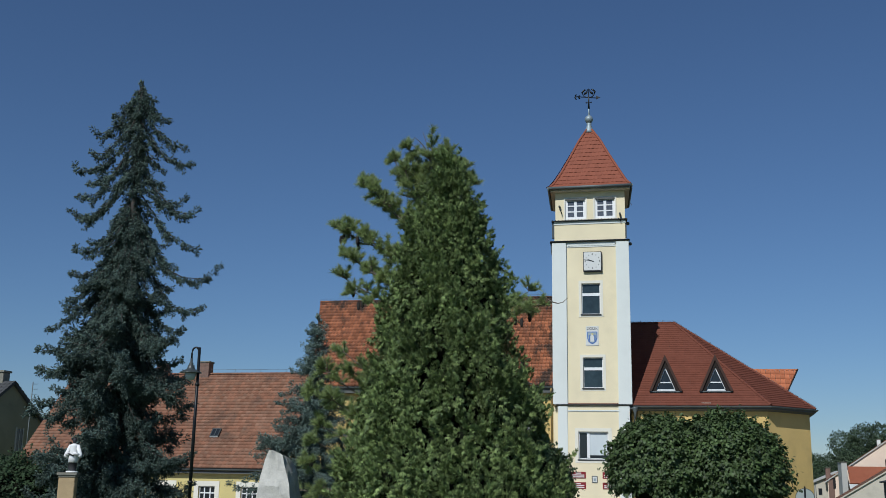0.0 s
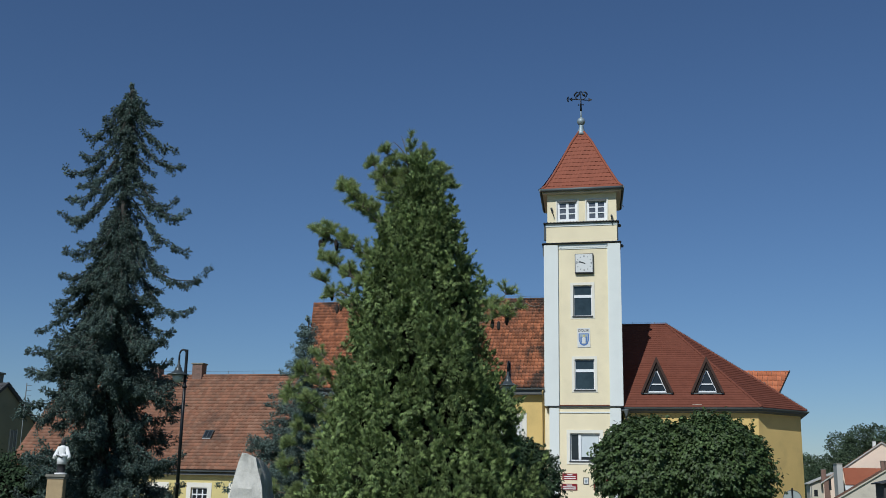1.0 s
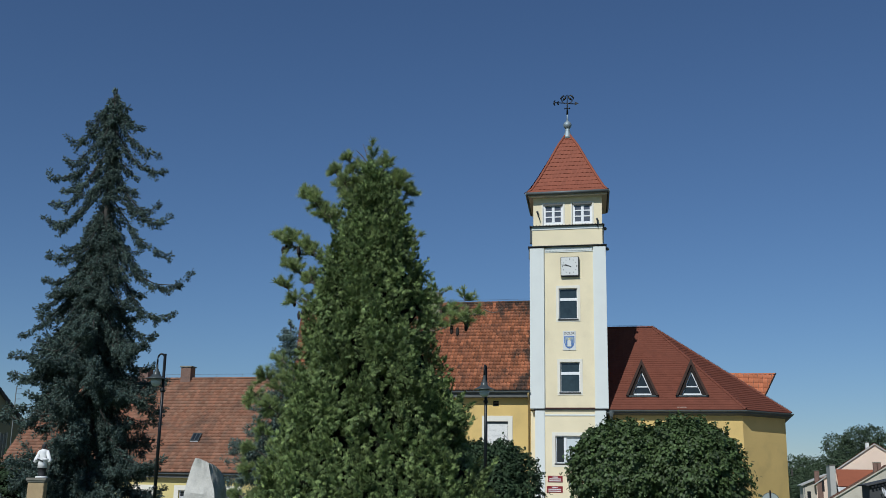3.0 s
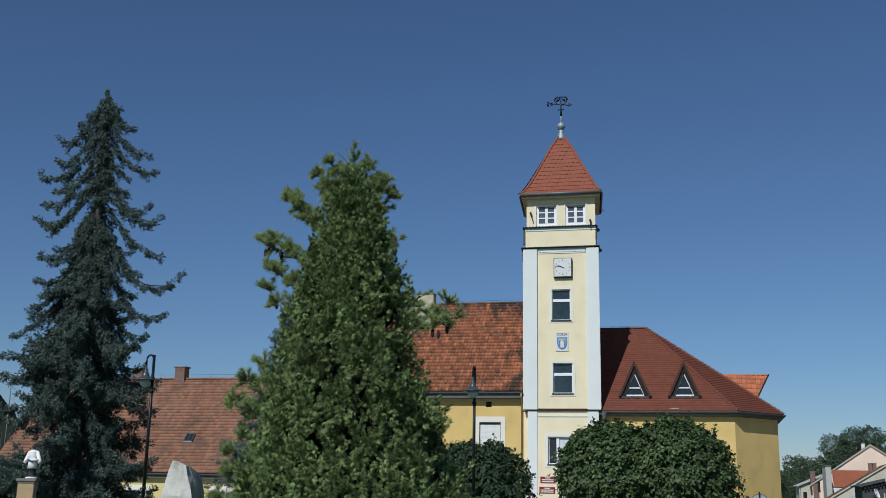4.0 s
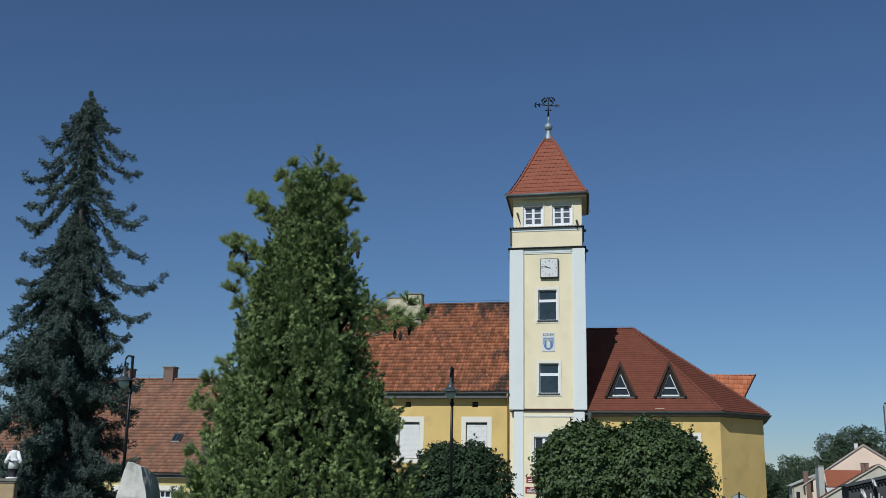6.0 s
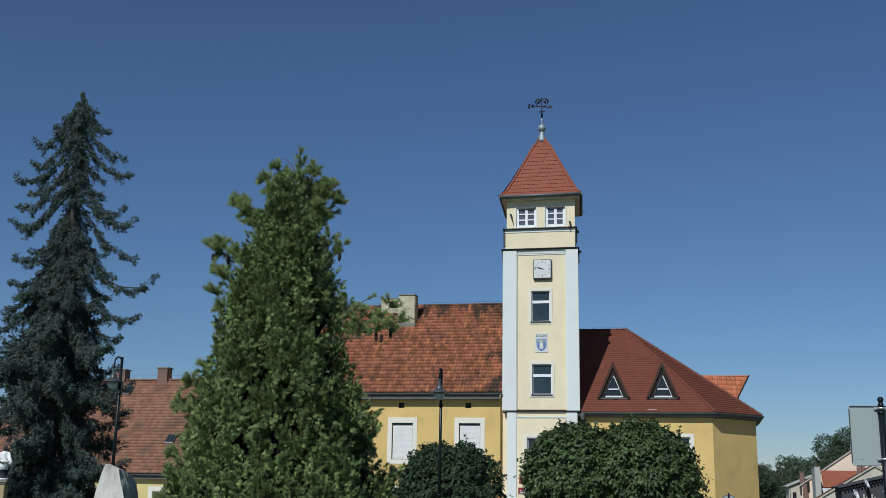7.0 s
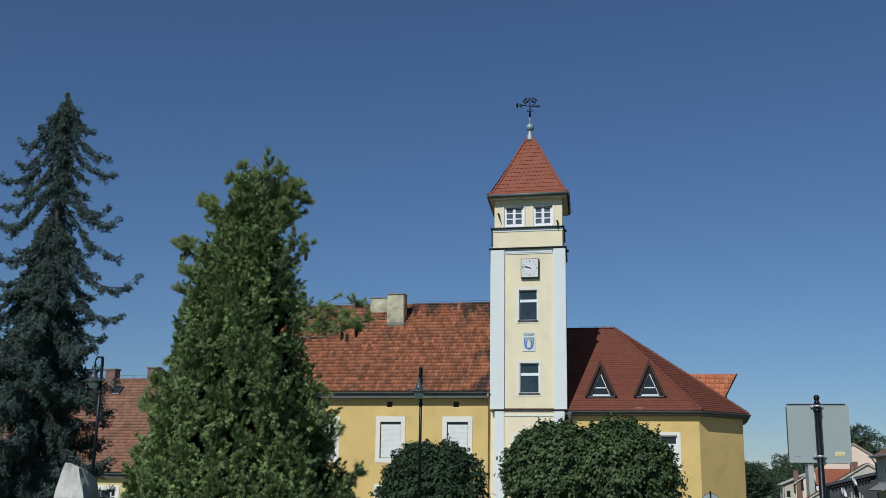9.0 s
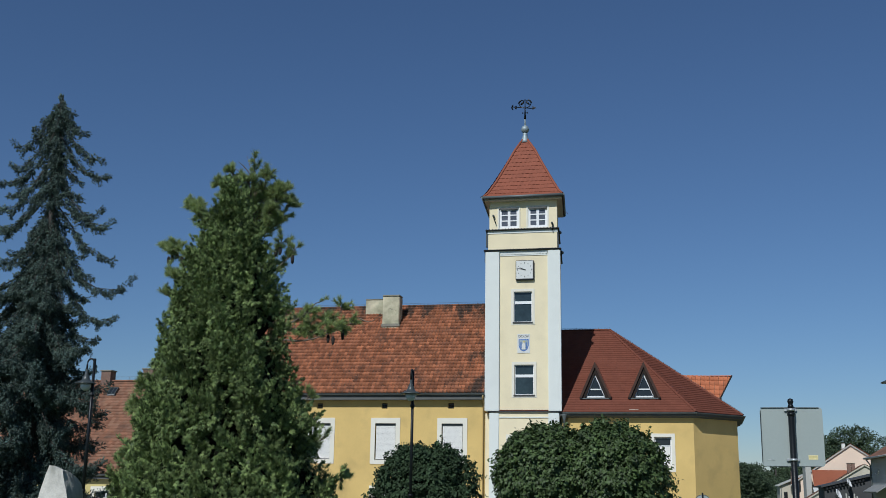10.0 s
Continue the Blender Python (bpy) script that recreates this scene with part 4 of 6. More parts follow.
def dormer(cx, apex_z=9.36, base_z=7.33, half=0.92):
    """A steep triangular dormer: deep dark boards round a white three-cornered window."""
    d = thing("dormer", (cx, 1.3, base_z), "", "")
    hang(d, red)
    d["label"] = "triangular dormer with dark brown boards and a white window"
    yf = 0.86
    slope = (12.28 - 6.34) / (6.82 - 0.02)

    def on_roof(z):
        return 0.02 + (z - 6.34) / slope

    # sloping cheeks, carried back into the roof
    for s in (-1, 1):
        vs = []
        for off in (0.0, 0.13):
            for x, z in ((cx + s * (half + 0.05), base_z - 0.08), (cx, apex_z)):
                vs += [(x, yf, z + off), (x, on_roof(z) + 0.15, z + off)]
        raw("cheek", vs, [(0, 1, 3, 2), (4, 6, 7, 5), (0, 4, 5, 1), (2, 3, 7, 6), (0, 2, 6, 4), (1, 5, 7, 3)], M["red_tile"], d, "dark red cheek")
        # wide brown barge board
        inner = 0.24
        tri = [(cx + s * (half + 0.03), base_z - 0.06), (cx, apex_z + 0.06), (cx, apex_z - 0.62), (cx + s * (half - inner - 0.08), base_z - 0.06)]
        vs = [(x, y, z) for y in (yf - 0.02, yf + 0.3) for x, z in tri]
        # the recess's shade is put into this board's near-black colour
        raw("reveal", vs, [(0, 1, 2, 3), (7, 6, 5, 4), (0, 4, 5, 1), (1, 5, 6, 2), (2, 6, 7, 3), (3, 7, 4, 0)], M["brownwood"], d, "near-black inner board with the recess shade in its colour")
        tri = [(cx + s * (half + 0.05), base_z - 0.06), (cx, apex_z + 0.09), (cx, apex_z - 0.24), (cx + s * (half - 0.10), base_z - 0.06)]
        vs = [(x, y, z) for y in (yf - 0.12, yf - 0.022) for x, z in tri]
        raw("barge_board", vs, [(0, 1, 2, 3), (7, 6, 5, 4), (0, 4, 5, 1), (1, 5, 6, 2), (2, 6, 7, 3), (3, 7, 4, 0)], M["dormerwood"], d, "brown outer board")
    w = half - 0.34
    top = apex_z - 0.68
    zb = base_z - 0.04
    ys = (yf + 0.10, yf + 0.16)

    def bar(p, q, thick, name="window_frame"):
        p, q = Vector((p[0], 0, p[1])), Vector((q[0], 0, q[1]))
        way = (q - p).normalized()
        s = Vector((-way.z, 0, way.x)) * thick / 2
        c = [p - s, p + s, q + s, q - s]
        vs = [v + Vector((0, y, 0)) for y in ys for v in c]
        raw(name, vs, [(0, 1, 2, 3), (7, 6, 5, 4), (0, 4, 5, 1), (1, 5, 6, 2), (2, 6, 7, 3), (3, 7, 4, 0)], M["frame"], d, "white painted frame")

    bar((cx - w, zb + 0.05), (cx, top), 0.09)
    bar((cx + w, zb + 0.05), (cx, top), 0.09)
    bar((cx - w, zb + 0.05), (cx + w, zb + 0.05), 0.09)
    zm = zb + 0.50
    k = 1 - (zm - zb) / (top - zb)
    bar((cx - w * k, zm), (cx + w * k, zm), 0.07)
    y = ys[1] - 0.01
    raw("pane", [(cx - w, y, zb), (cx + w, y, zb), (cx, y, top), (cx - w, y + 0.02, zb), (cx + w, y + 0.02, zb), (cx, y + 0.02, top)], [(0, 1, 2), (5, 4, 3), (0, 3, 4, 1), (1, 4, 5, 2), (2, 5, 3, 0)], M["glass"], d, "dark glass")
    part("sill", boxes((cx - half - 0.02, cx + half + 0.02, yf - 0.03, yf + 0.4, base_z - 0.14, base_z - 0.07), bevel=0.015), M["gutter"], d, "grey flashing")


dormer(6.37)
dormer(9.30)


def rear_roof():
    """The orange roof of a rear annexe, seen over the hip."""
    h = thing("annexe", (13.5, 10.0, GROUND), "rear annexe with an orange clay tile roof", "house")
    part("wall", boxes((9.0, 14.2, 9.0, 13.0, 5.0, 8.0)), M["ochre"], h)
    a, b, c, d = Vector((10.4, 7.3, 6.8)), Vector((13.5, 7.3, 6.7)), Vector((14.9, 9.6, 9.38)), Vector((9.2, 9.6, 9.38))
    slab([a, b, c, d], 0.14, M["brown_tile"], h, "deck")
    tiled_plane([a, b, c, d], 0.3, 0.42, M["far_tile"], h, 0.03, 0.05)
    slab([Vector((14.9, 9.6, 9.38)), Vector((13.5, 12.0, 6.7)), Vector((10.4, 12.0, 6.7)), Vector((9.2, 9.6, 9.38))], 0.14, M["brown_tile"], h, "deck")
    ridge_caps((9.2, 9.6, 9.41), (14.9, 9.6, 9.41), 0.36, 0.09, M["far_tile"], h)
    bm = tube([tuple(b + Vector((0, 0, 0.04))), tuple(c + Vector((0.06, 0, 0.08)))], 0.05, 6)
    part("verge_board", bm, M["brownwood"], h)


rear_roof()


# ---- low house with the brown roof ----
def brick_stack(name_at, x0, x1, y0, y1, z0, z1, label):
    """A chimney of single bricks round a mortar core."""
    c = thing("chimney", name_at, label, "chimney", "brick chimneys")
    part("core", boxes((x0 + 0.02, x1 - 0.02, y0 + 0.02, y1 - 0.02, z0, z1 - 0.08)), M["mortar"], c)
    rows = int((z1 - z0 - 0.1) / 0.085)
    k = 0
    for r in range(rows):
        z = z0 + r * 0.085
        x = x0 - (0.12 if r % 2 else 0)
        while x < x1 - 0.02:
            a, b = max(x, x0), min(x + 0.24, x1)
            if b - a > 0.05 and k < 300:
                part("brick", boxes((a + 0.006, b - 0.006, y0, y0 + 0.1, z + 0.006, z + 0.078)), M["brick"], c)
                k += 1
            x += 0.25
    part("side", boxes((x1 - 0.02, x1, y0 + 0.1, y1, z0, z1 - 0.1)), M["brick"], c)
    part("side", boxes((x0, x0 + 0.02, y0 + 0.1, y1, z0, z1 - 0.1)), M["brick"], c)
    part("crown", boxes((x0 - 0.07, x1 + 0.07, y0 - 0.07, y1 + 0.07, z1 - 0.1, z1), bevel=0.02), M["cap"], c, "sooty cap")
    return c


def skylight(x, z, house, wide=0.75, tall=0.75):
    slope_y, slope_z = 6.1, 6.55
    n = math.hypot(slope_y, slope_z)
    up = Vector((0, slope_y / n, slope_z / n))
    out = Vector((0, -slope_z / n, slope_y / n))
    y = -2.1 + (z - 2.3) * slope_y / slope_z
    o = Vector((x, y, z)) + out * 0.05
    s = thing("skylight", o, "", "")
    hang(s, house)
    s["label"] = "small dark roof window"

    def box3(u0, u1, v0, v1, w0, w1, name, m):
        at = lambda u, v, w: o + Vector((u, 0, 0)) + up * v + out * w
        return part(name, block(at, u0, u1, v0, v1, w0, w1), m, s)

    box3(-wide / 2, wide / 2, 0, tall, 0, 0.10, "frame", M["lampgrey"])
    box3(-wide / 2 + 0.07, -0.03, 0.07, tall - 0.07, 0.09, 0.108, "pane", M["glass"])
    box3(0.03, wide / 2 - 0.07, 0.07, tall - 0.07, 0.09, 0.108, "pane", M["glass"])
    box3(-wide / 2 + 0.02, wide / 2 - 0.02, -0.06, 0, 0, 0.06, "apron", M["steel"])


def low_house():
    x0, x1, ye, yr, ez, rz = -35.3, -16.7, -2.1, 4.0, 2.30, 8.74
    h = thing("cottage", (-27, 1, GROUND), "long low yellow house with a weathered brown-red tile roof", "house")
    at = facing((x0 + 0.3, ye + 0.4), (x1, ye + 0.4))
    n = x1 - x0 - 0.3
    holes = []
    for px in (-33.4, -30.5, -27.6, -24.7, -21.78, -18.95):
        u = px - x0 - 0.3
        holes.append((u - 0.55, u + 0.55, 0.0, 1.22))
    wall_sheet("wall", at, n, GROUND, 2.2, [q for q in holes if q[1] < n], 0.4, M["sand"], h, "yellow stucco")
    for u0, u1, v0, v1 in holes:
        if u1 < n:
            m = (u0 + u1) / 2
            window(at, u0, u1, v0, v1, h, posts=(u0 + 0.36, m + 0.19), bars=(0.4, 0.8), surround=0.3, deep=0.12, label="white barred window in a white plaster surround")
    part("wall", boxes((x0 + 0.3, x0 + 0.7, ye + 0.8, 10, GROUND, 2.2), (x0 + 0.3, x1, 9.6, 10.0, GROUND, 2.2)), M["sand"], h)
    for xa in (x0 + 0.3, x1 - 0.3):
        raw("gable", [(xa + s, y, z) for s in (0.0, 0.3) for y, z in ((ye + 0.4, 2.2), (10.0, 2.2), (yr, rz - 0.25))], [(0, 2, 1), (3, 4, 5), (0, 1, 4, 3), (1, 2, 5, 4), (2, 0, 3, 5)], M["sand"], h)
    roof = thing("roof", (x0, yr, ez), "", "")
    hang(roof, h)
    roof["label"] = "weathered brown-red clay tiles"
    front = [(x0, ye, ez), (x1, ye, ez), (x1, yr, rz), (x0, yr, rz)]
    rear = [(x1, 2 * yr - ye, ez), (x0, 2 * yr - ye, ez), (x0, yr, rz), (x1, yr, rz)]
    slab(front, 0.15, M["soffit"], roof, "deck")
    slab(rear, 0.15, M["soffit"], roof, "deck")
    tiled_plane(front, 0.26, 0.285, M["brown_tile"], roof, 0.03, 0.085, 1.0)
    tiled_plane(rear, 0.6, 0.6, M["brown_tile"], roof, 0.03, 0.04)
    ridge_caps((x0, yr, rz + 0.02), (x1, yr, rz + 0.02), 0.36, 0.15, M["brown_tile"], roof)
    part("eaves_board", boxes((x0, x1, ye + 0.05, ye + 0.4, 1.98, 2.12)), M["soffit"], h, "grey boarded eaves")
    gutter([(x0, ye - 0.06, 2.27), (x1, ye - 0.06, 2.25)], 0.085, h)
    skylight(-27.35, 7.66, h, 0.62, 0.72)
    skylight(-22.15, 4.24, h, 0.60, 0.70)
    for k in range(9):
        x = x0 + 1 + k * 1.9
        part("wire_stay", tube([(x, yr, rz + 0.1), (x, yr, rz + 0.36)], 0.016, 5), M["gutter"], h)
    part("ridge_wire", tube([(x0, yr, rz + 0.34), (x1, yr, rz + 0.34)], 0.010, 5), M["gutter"], h)


low_house()
brick_stack((-25.1, 4, 8.5), -25.5, -24.75, 3.7, 4.4, 8.5, 9.65, "short red-brown brick chimney on the ridge")
brick_stack((-28.3, 4, 8.4), -28.75, -28.0, 3.7, 4.4, 8.4, 9.55, "short red-brown brick chimney on the ridge")


def antenna():
    a = thing("antenna", (-40.0, 6, 4), "thin rooftop television antenna on a mast", "antenna")
    part("mast", tube([(-40.0, 6, GROUND), (-40.0, 6, 8.5)], 0.035, 6), M["gutter"], a)
    for k in range(5):
        z = 6.8 + 0.38 * k
        part("rod", tube([(-40.0, 6, z), (-39.7, 6.2, z + 0.02)], 0.02, 5), M["gutter"], a)


antenna()


def gable_house(place, turn, half, long, eave, peak, wall, roof_mat, label, chimney=True, verge="brownwood"):
    """A plain house whose gable end looks along local -y; place is the middle of that end on the ground."""
    m = pose(*place, 0, 0, turn)
    h = thing("house", place, label, "house")

    def loc(*v):
        return m @ Vector(v)

    z0 = GROUND - place[2]
    outline = [(-half, z0), (half, z0), (half, eave), (0, peak), (-half, eave)]
    vs = [loc(x, y, z) for y in (0, long) for x, z in outline]
    raw("wall", vs, [(0, 1, 2, 3, 4), (9, 8, 7, 6, 5), (0, 5, 6, 1), (1, 6, 7, 2), (4, 9, 5, 0)], wall, h)
    grow = 0.25
    k = (peak - eave) / half
    for s in (-1, 1):
        low = (s * (half + 0.4), eave - 0.4 * k)
        cs = [loc(low[0], -grow, low[1] + 0.05), loc(low[0], long, low[1] + 0.05), loc(0, long, peak + 0.08), loc(0, -grow, peak + 0.08)]
        if s < 0:
            cs = [cs[1], cs[0], cs[3], cs[2]]
        slab(cs, 0.16, M[verge], h, "deck")
        tiled_plane(cs, 0.4, 0.42, roof_mat, h, 0.03, 0.05)
    if chimney:
        o = loc(0.1, 1.2, peak - 0.5)
        part("chimney", boxes((o.x - 0.4, o.x + 0.4, o.y - 0.4, o.y + 0.4, o.z, o.z + 1.25), bevel=0.02), M["cap"], h, "plastered chimney")
        part("chimney_cap", boxes((o.x - 0.5, o.x + 0.5, o.y - 0.5, o.y + 0.5, o.z + 1.25, o.z + 1.4), bevel=0.02), M["cap"], h)
    return h, loc


lh, lh_at = gable_house((-41.0, 5.0, 0), 82, 3.5, 12, 5.6, 8.35, M["olive"], M["anthracite"], "grey-green plastered house with a dark roof and chimney", verge="anthracite")
wl = facing(tuple(lh_at(-3.4, 0, 0))[:2], tuple(lh_at(3.4, 0, 0))[:2])
for u in (1.6, 4.6):
    w = thing("window", wl(u, 3.0, 0), "", "")
    hang(w, lh)
    w["label"] = "tall narrow window"
    part("pane", block(wl, u - 0.3, u + 0.3, 2.9, 5.0, 0.005, 0.03), M["glass"], w)
    part("frame", block(wl, u - 0.4, u - 0.3, 2.8, 5.1, 0, 0.06, block(wl, u + 0.3, u + 0.4, 2.8, 5.1, 0, 0.06)), M["pale"], w)
    part("post", block(wl, u - 0.03, u + 0.03, 2.9, 5.0, 0.03, 0.05), M["pale"], w)


# ---- foliage helpers ----
def frames_along(ways, ups):
    """Turns whose y runs along ways and whose z lies near ups, for arrays of vectors."""
    y = ways / np.linalg.norm(ways, axis=1, keepdims=True)
    x = np.cross(y, ups)
    size = np.linalg.norm(x, axis=1, keepdims=True)
    x = np.where(size > 1e-4, x / np.maximum(size, 1e-4), [[1.0, 0, 0]])
    z = np.cross(x, y)
    return np.stack([x, y, z], 2)


def scatter(shape, tris, places, turns, sizes):
    """Copies of one small shape, as vertices and triangles."""
    shape, tris = np.asarray(shape, float), np.asarray(tris)
    v = np.einsum("nij,kj->nki", turns, shape) * np.asarray(sizes)[:, None, None] + np.asarray(places)[:, None]
    t = tris[None] + (np.arange(len(places)) * len(shape))[:, None, None]
    return v.reshape(-1, 3), t.reshape(-1, 3)


def finger():
    """A stubby needle-clad shoot along y: it swells from its root to a blunt slanting tip."""
    v = [(0, 0, 0), (0.17, 0.70, 0.07), (-0.13, 0.82, 0.13), (-0.02, 1.0, -0.17)]
    return v, [(0, 1, 2), (0, 2, 3), (0, 3, 1), (1, 3, 2)]


def frond():
    """A narrow scaly spray along y: three pointed lobes, slightly cupped."""
    v, t = [(0, 0, 0)], []
    for a, long in ((-0.55, 0.72), (0.0, 1.0), (0.48, 0.80)):
        d = (math.sin(a), math.cos(a))
        mid, w = 0.52 * long, 0.105
        b = len(v)
        v += [(mid * d[0] + w * d[1], mid * d[1] - w * d[0], 0.07), (long * d[0], long * d[1], -0.14), (mid * d[0] - w * d[1], mid * d[1] + w * d[0], 0.05)]
        t += [(0, b, b + 2), (b, b + 1, b + 2)]
    return v, t


def maple_leaf():
    """A five-lobed leaf along y, drooping at the tip."""
    v = [(0, 0, 0.05), (-0.42, 0.12, -0.06), (-0.26, 0.42, 0.02), (-0.34, 0.70, -0.08), (0, 1.0, -0.22), (0.34, 0.70, -0.08), (0.26, 0.42, 0.02), (0.42, 0.12, -0.06), (0, 0.5, 0.07)]
    return v, [(8, 0, 1), (8, 1, 2), (8, 2, 3), (8, 3, 4), (8, 4, 5), (8, 5, 6), (8, 6, 7), (8, 7, 0)]


def clump_leaf():
    """A folded diamond of foliage along y."""
    v = [(0, 0, 0), (-0.42, 0.45, -0.08), (0, 1.0, -0.15), (0.42, 0.45, -0.08), (0, 0.5, 0.08)]
    return v, [(4, 0, 1), (4, 1, 2), (4, 2, 3), (4, 3, 0)]


def needle_tuft(count, seed):
    """A burst of long needles round y: thin triangles."""
    rng = random.Random(seed)
    v, t = [], []
    for k in range(count):
        a, e = rng.uniform(0, 6.283), rng.uniform(0.1, 1.25)
        d = Vector((math.sin(e) * math.cos(a), math.cos(e), math.sin(e) * math.sin(a)))
        s = d.cross(Vector((rng.uniform(-1, 1), rng.uniform(-1, 1), rng.uniform(-1, 1)))).normalized() * 0.042
        b = len(v)
        v += [tuple(-s), tuple(s), tuple(d * rng.uniform(0.8, 1.1) + Vector((0, 0, -0.08)))]
        t.append((b, b + 1, b + 2))
    return v, t


def bend(a, b, sag, lift, count):
    """Points from a to b along a limb that sags in its middle and turns up at its tip."""
    a, b = np.array(a, float), np.array(b, float)
    s = np.linspace(0, 1, count)[:, None]
    p = a + (b - a) * s
    p[:, 2:] += -sag * np.sin(np.pi * s) + lift * (s**4 - s)
    return p


# ---- blue spruces ----
def foxtail(p, size, rate, rng, hang=0.5):
    """Places, ways and sizes of the stubby shoots that stand out all round one limb p; most hang."""
    steps = np.linalg.norm(np.diff(p, axis=0), axis=1)
    n = max(4, int(steps.sum() * rate))
    s = rng.uniform(0.0, 1.0, n)
    i = np.minimum((s * (len(p) - 1)).astype(int), len(p) - 2)
    q = p[i] + (p[i + 1] - p[i]) * (s * (len(p) - 1) - i)[:, None]
    along = (p[i + 1] - p[i]) / np.maximum(steps[i], 1e-4)[:, None]
    out = rng.normal(0, 1, (n, 3)) + [0, 0, -hang]
    out -= along * (out * along).sum(1, keepdims=True)
    out /= np.maximum(np.linalg.norm(out, axis=1, keepdims=True), 1e-3)
    places = q + out * (0.10 * rng.uniform(0, 1, (n, 1)) * size / 0.22)
    ways = along * rng.uniform(0.3, 1.1, (n, 1)) + out * rng.uniform(0.5, 1.0, (n, 1)) + [0, 0, -0.25] + rng.normal(0, 0.15, (n, 3))
    return places, ways, size * rng.uniform(0.6, 1.2, n) * (1.12 - 0.3 * s)


def blue_spruce(base, height, reach, singles, counts, seed, label, trunk_r, stub=1.0, low=6, sag=0.12, droop=(0.35, 0.85), rate=46, coat=60, steep=1.7, needles="spruce", tent=0, whorls=0):
    """reach(f): branch length at the height fraction f; singles: (side angle, height of the base, tip's reach and height)."""
    rng = np.random.default_rng(seed)
    x0, y0, z0 = base
    tree = thing("spruce_tree", base, label, "tree")
    path = [(x0 + 0.05 * math.sin(k), y0 + 0.05 * math.cos(2 * k), z0 + height * k / 10) for k in range(11)]
    part("trunk", tube(path, [trunk_r * (1 - 0.95 * k / 10) + 0.015 for k in range(11)], 10), M["bark"], tree, "dark brown trunk")
    limbs = [(a, h, r, z, True) for a, h, r, z in singles]
    for k in range(counts):
        f = rng.uniform(0.0, 1.0)
        f = 0.03 + 0.58 * f if k % 10 < low else 0.5 + 0.475 * f
        if whorls:
            f = (round(f * whorls) + rng.normal(0, 0.06)) / whorls
        h = z0 + height * f
        a = rng.uniform(0, 2 * np.pi)
        r = reach(f) * (rng.uniform(0.55, 0.98) if f < 0.5 else rng.uniform(0.35, 0.85))
        limbs.append((a, h, r, h - r * rng.uniform(*droop) * (1.0 if f < 0.5 else steep), False))
    for k in range(tent):
        f = 0.47 + 0.49 * rng.uniform(0.0, 1.0) ** 1.2
        h = z0 + height * f
        r = (2.5 * (1.0 - f) ** 0.85 + 0.10) * rng.uniform(0.5, 1.05)
        limbs.append((rng.uniform(0, 2 * np.pi), h, r, h - r * rng.uniform(0.9, 1.9), False))
    wood = bmesh.new()
    sprays = []
    for a, h, r, zt, lone in limbs:
        tip = (x0 + r * math.cos(a), y0 + r * math.sin(a), zt)
        n = max(6, int(r * 5) + 3)
        p = bend((x0, y0, h + (0.28 * r if lone else 0.0)), tip, sag * r, 1.6 * sag * r, n)
        p[1:-1] += rng.normal(0, 0.06, p[1:-1].shape) * min(1.0, r / 2)
        p[:, 2] -= rng.uniform(-0.10, 0.16) * r * np.sin(np.linspace(0, np.pi, n))
        if r > 0.8:
            core = p[:: max(1, n // 5)]
            tube([tuple(q) for q in core], [0.032 * (1 - 0.8 * k / 6) * trunk_r / 0.3 for k in range(len(core))], 5, wood, caps=False)
        lower = h < z0 + 0.5 * height
        sprays.append(foxtail(p[max(1, n // 8):], (0.20 if lower else 0.18) * (0.4 + 0.6 * stub), rate * (1.5 if math.sin(a) < 0.3 else 0.8), rng, 0.4))
        along = p[-1] - p[0]
        along[2] *= 0.5
        along /= np.linalg.norm(along)
        side = np.cross(along, [0, 0, 1.0])
        side /= np.linalg.norm(side)
        for k in range(int(r * (4.2 if lower else 3.6)) + 1):
            s = rng.uniform(0.18, 0.97)
            root = p[int(s * (n - 1))]
            long = (0.22 + 0.42 * (1 - s) * min(r, 3.0) ** 0.6) * stub * rng.uniform(0.7, 1.35) * (1.25 if lower else 0.85)
            way = side * rng.choice([-1.0, 1.0]) * rng.uniform(0.1, 1.0) + along * rng.uniform(0.3, 0.8) + [0, 0, -rng.uniform(0.5, 1.9) if s < 0.8 else -rng.uniform(0.1, 0.5)]
            way /= np.linalg.norm(way)
            end = root + way * long
            twig = bend(root, end, -0.05, 0.1 * long, 5)
            sprays.append(foxtail(twig, 0.16 * (0.4 + 0.6 * stub), rate * (1.1 if math.sin(a) < 0.3 else 0.6), rng, 0.3))
    count = int(height * coat)
    f = rng.uniform(0.25, 1.0, count)
    bunch = np.floor(f * 60) * 2.4 + rng.normal(0, 0.5, count)
    far = rng.uniform(0.1, 1.0, count) * (0.7 * (1.02 - f) + 0.12)
    trunkward = np.stack([np.cos(bunch) * far, np.sin(bunch) * far, z0 + height * f - 0.4 * far], 1) + [x0, y0, 0]
    sprays.append((trunkward, rng.normal(0, 0.45, (count, 3)) + np.where(f < 0.97, -0.8, 1.2)[:, None] * [0, 0, 1.0], rng.uniform(0.14, 0.25, count)))
    part("limb", wood, M["bark"], tree, "bare grey-brown limbs")
    places, ways, sizes = (np.concatenate(c) for c in zip(*sprays))
    v, t = scatter(*finger(), places, frames_along(ways, rng.normal(0, 1, ways.shape)), sizes)
    soup("crown", v, t, M[needles], tree, "drooping blue-grey needle sprays")
    return tree


def tall_reach(f):
    z = 19.6 * f
    for (a, ra), (b, rb) in zip(TALL, TALL[1:]):
        if a <= z <= b:
            return ra + (rb - ra) * (z - a) / (b - a)
    return 0.2


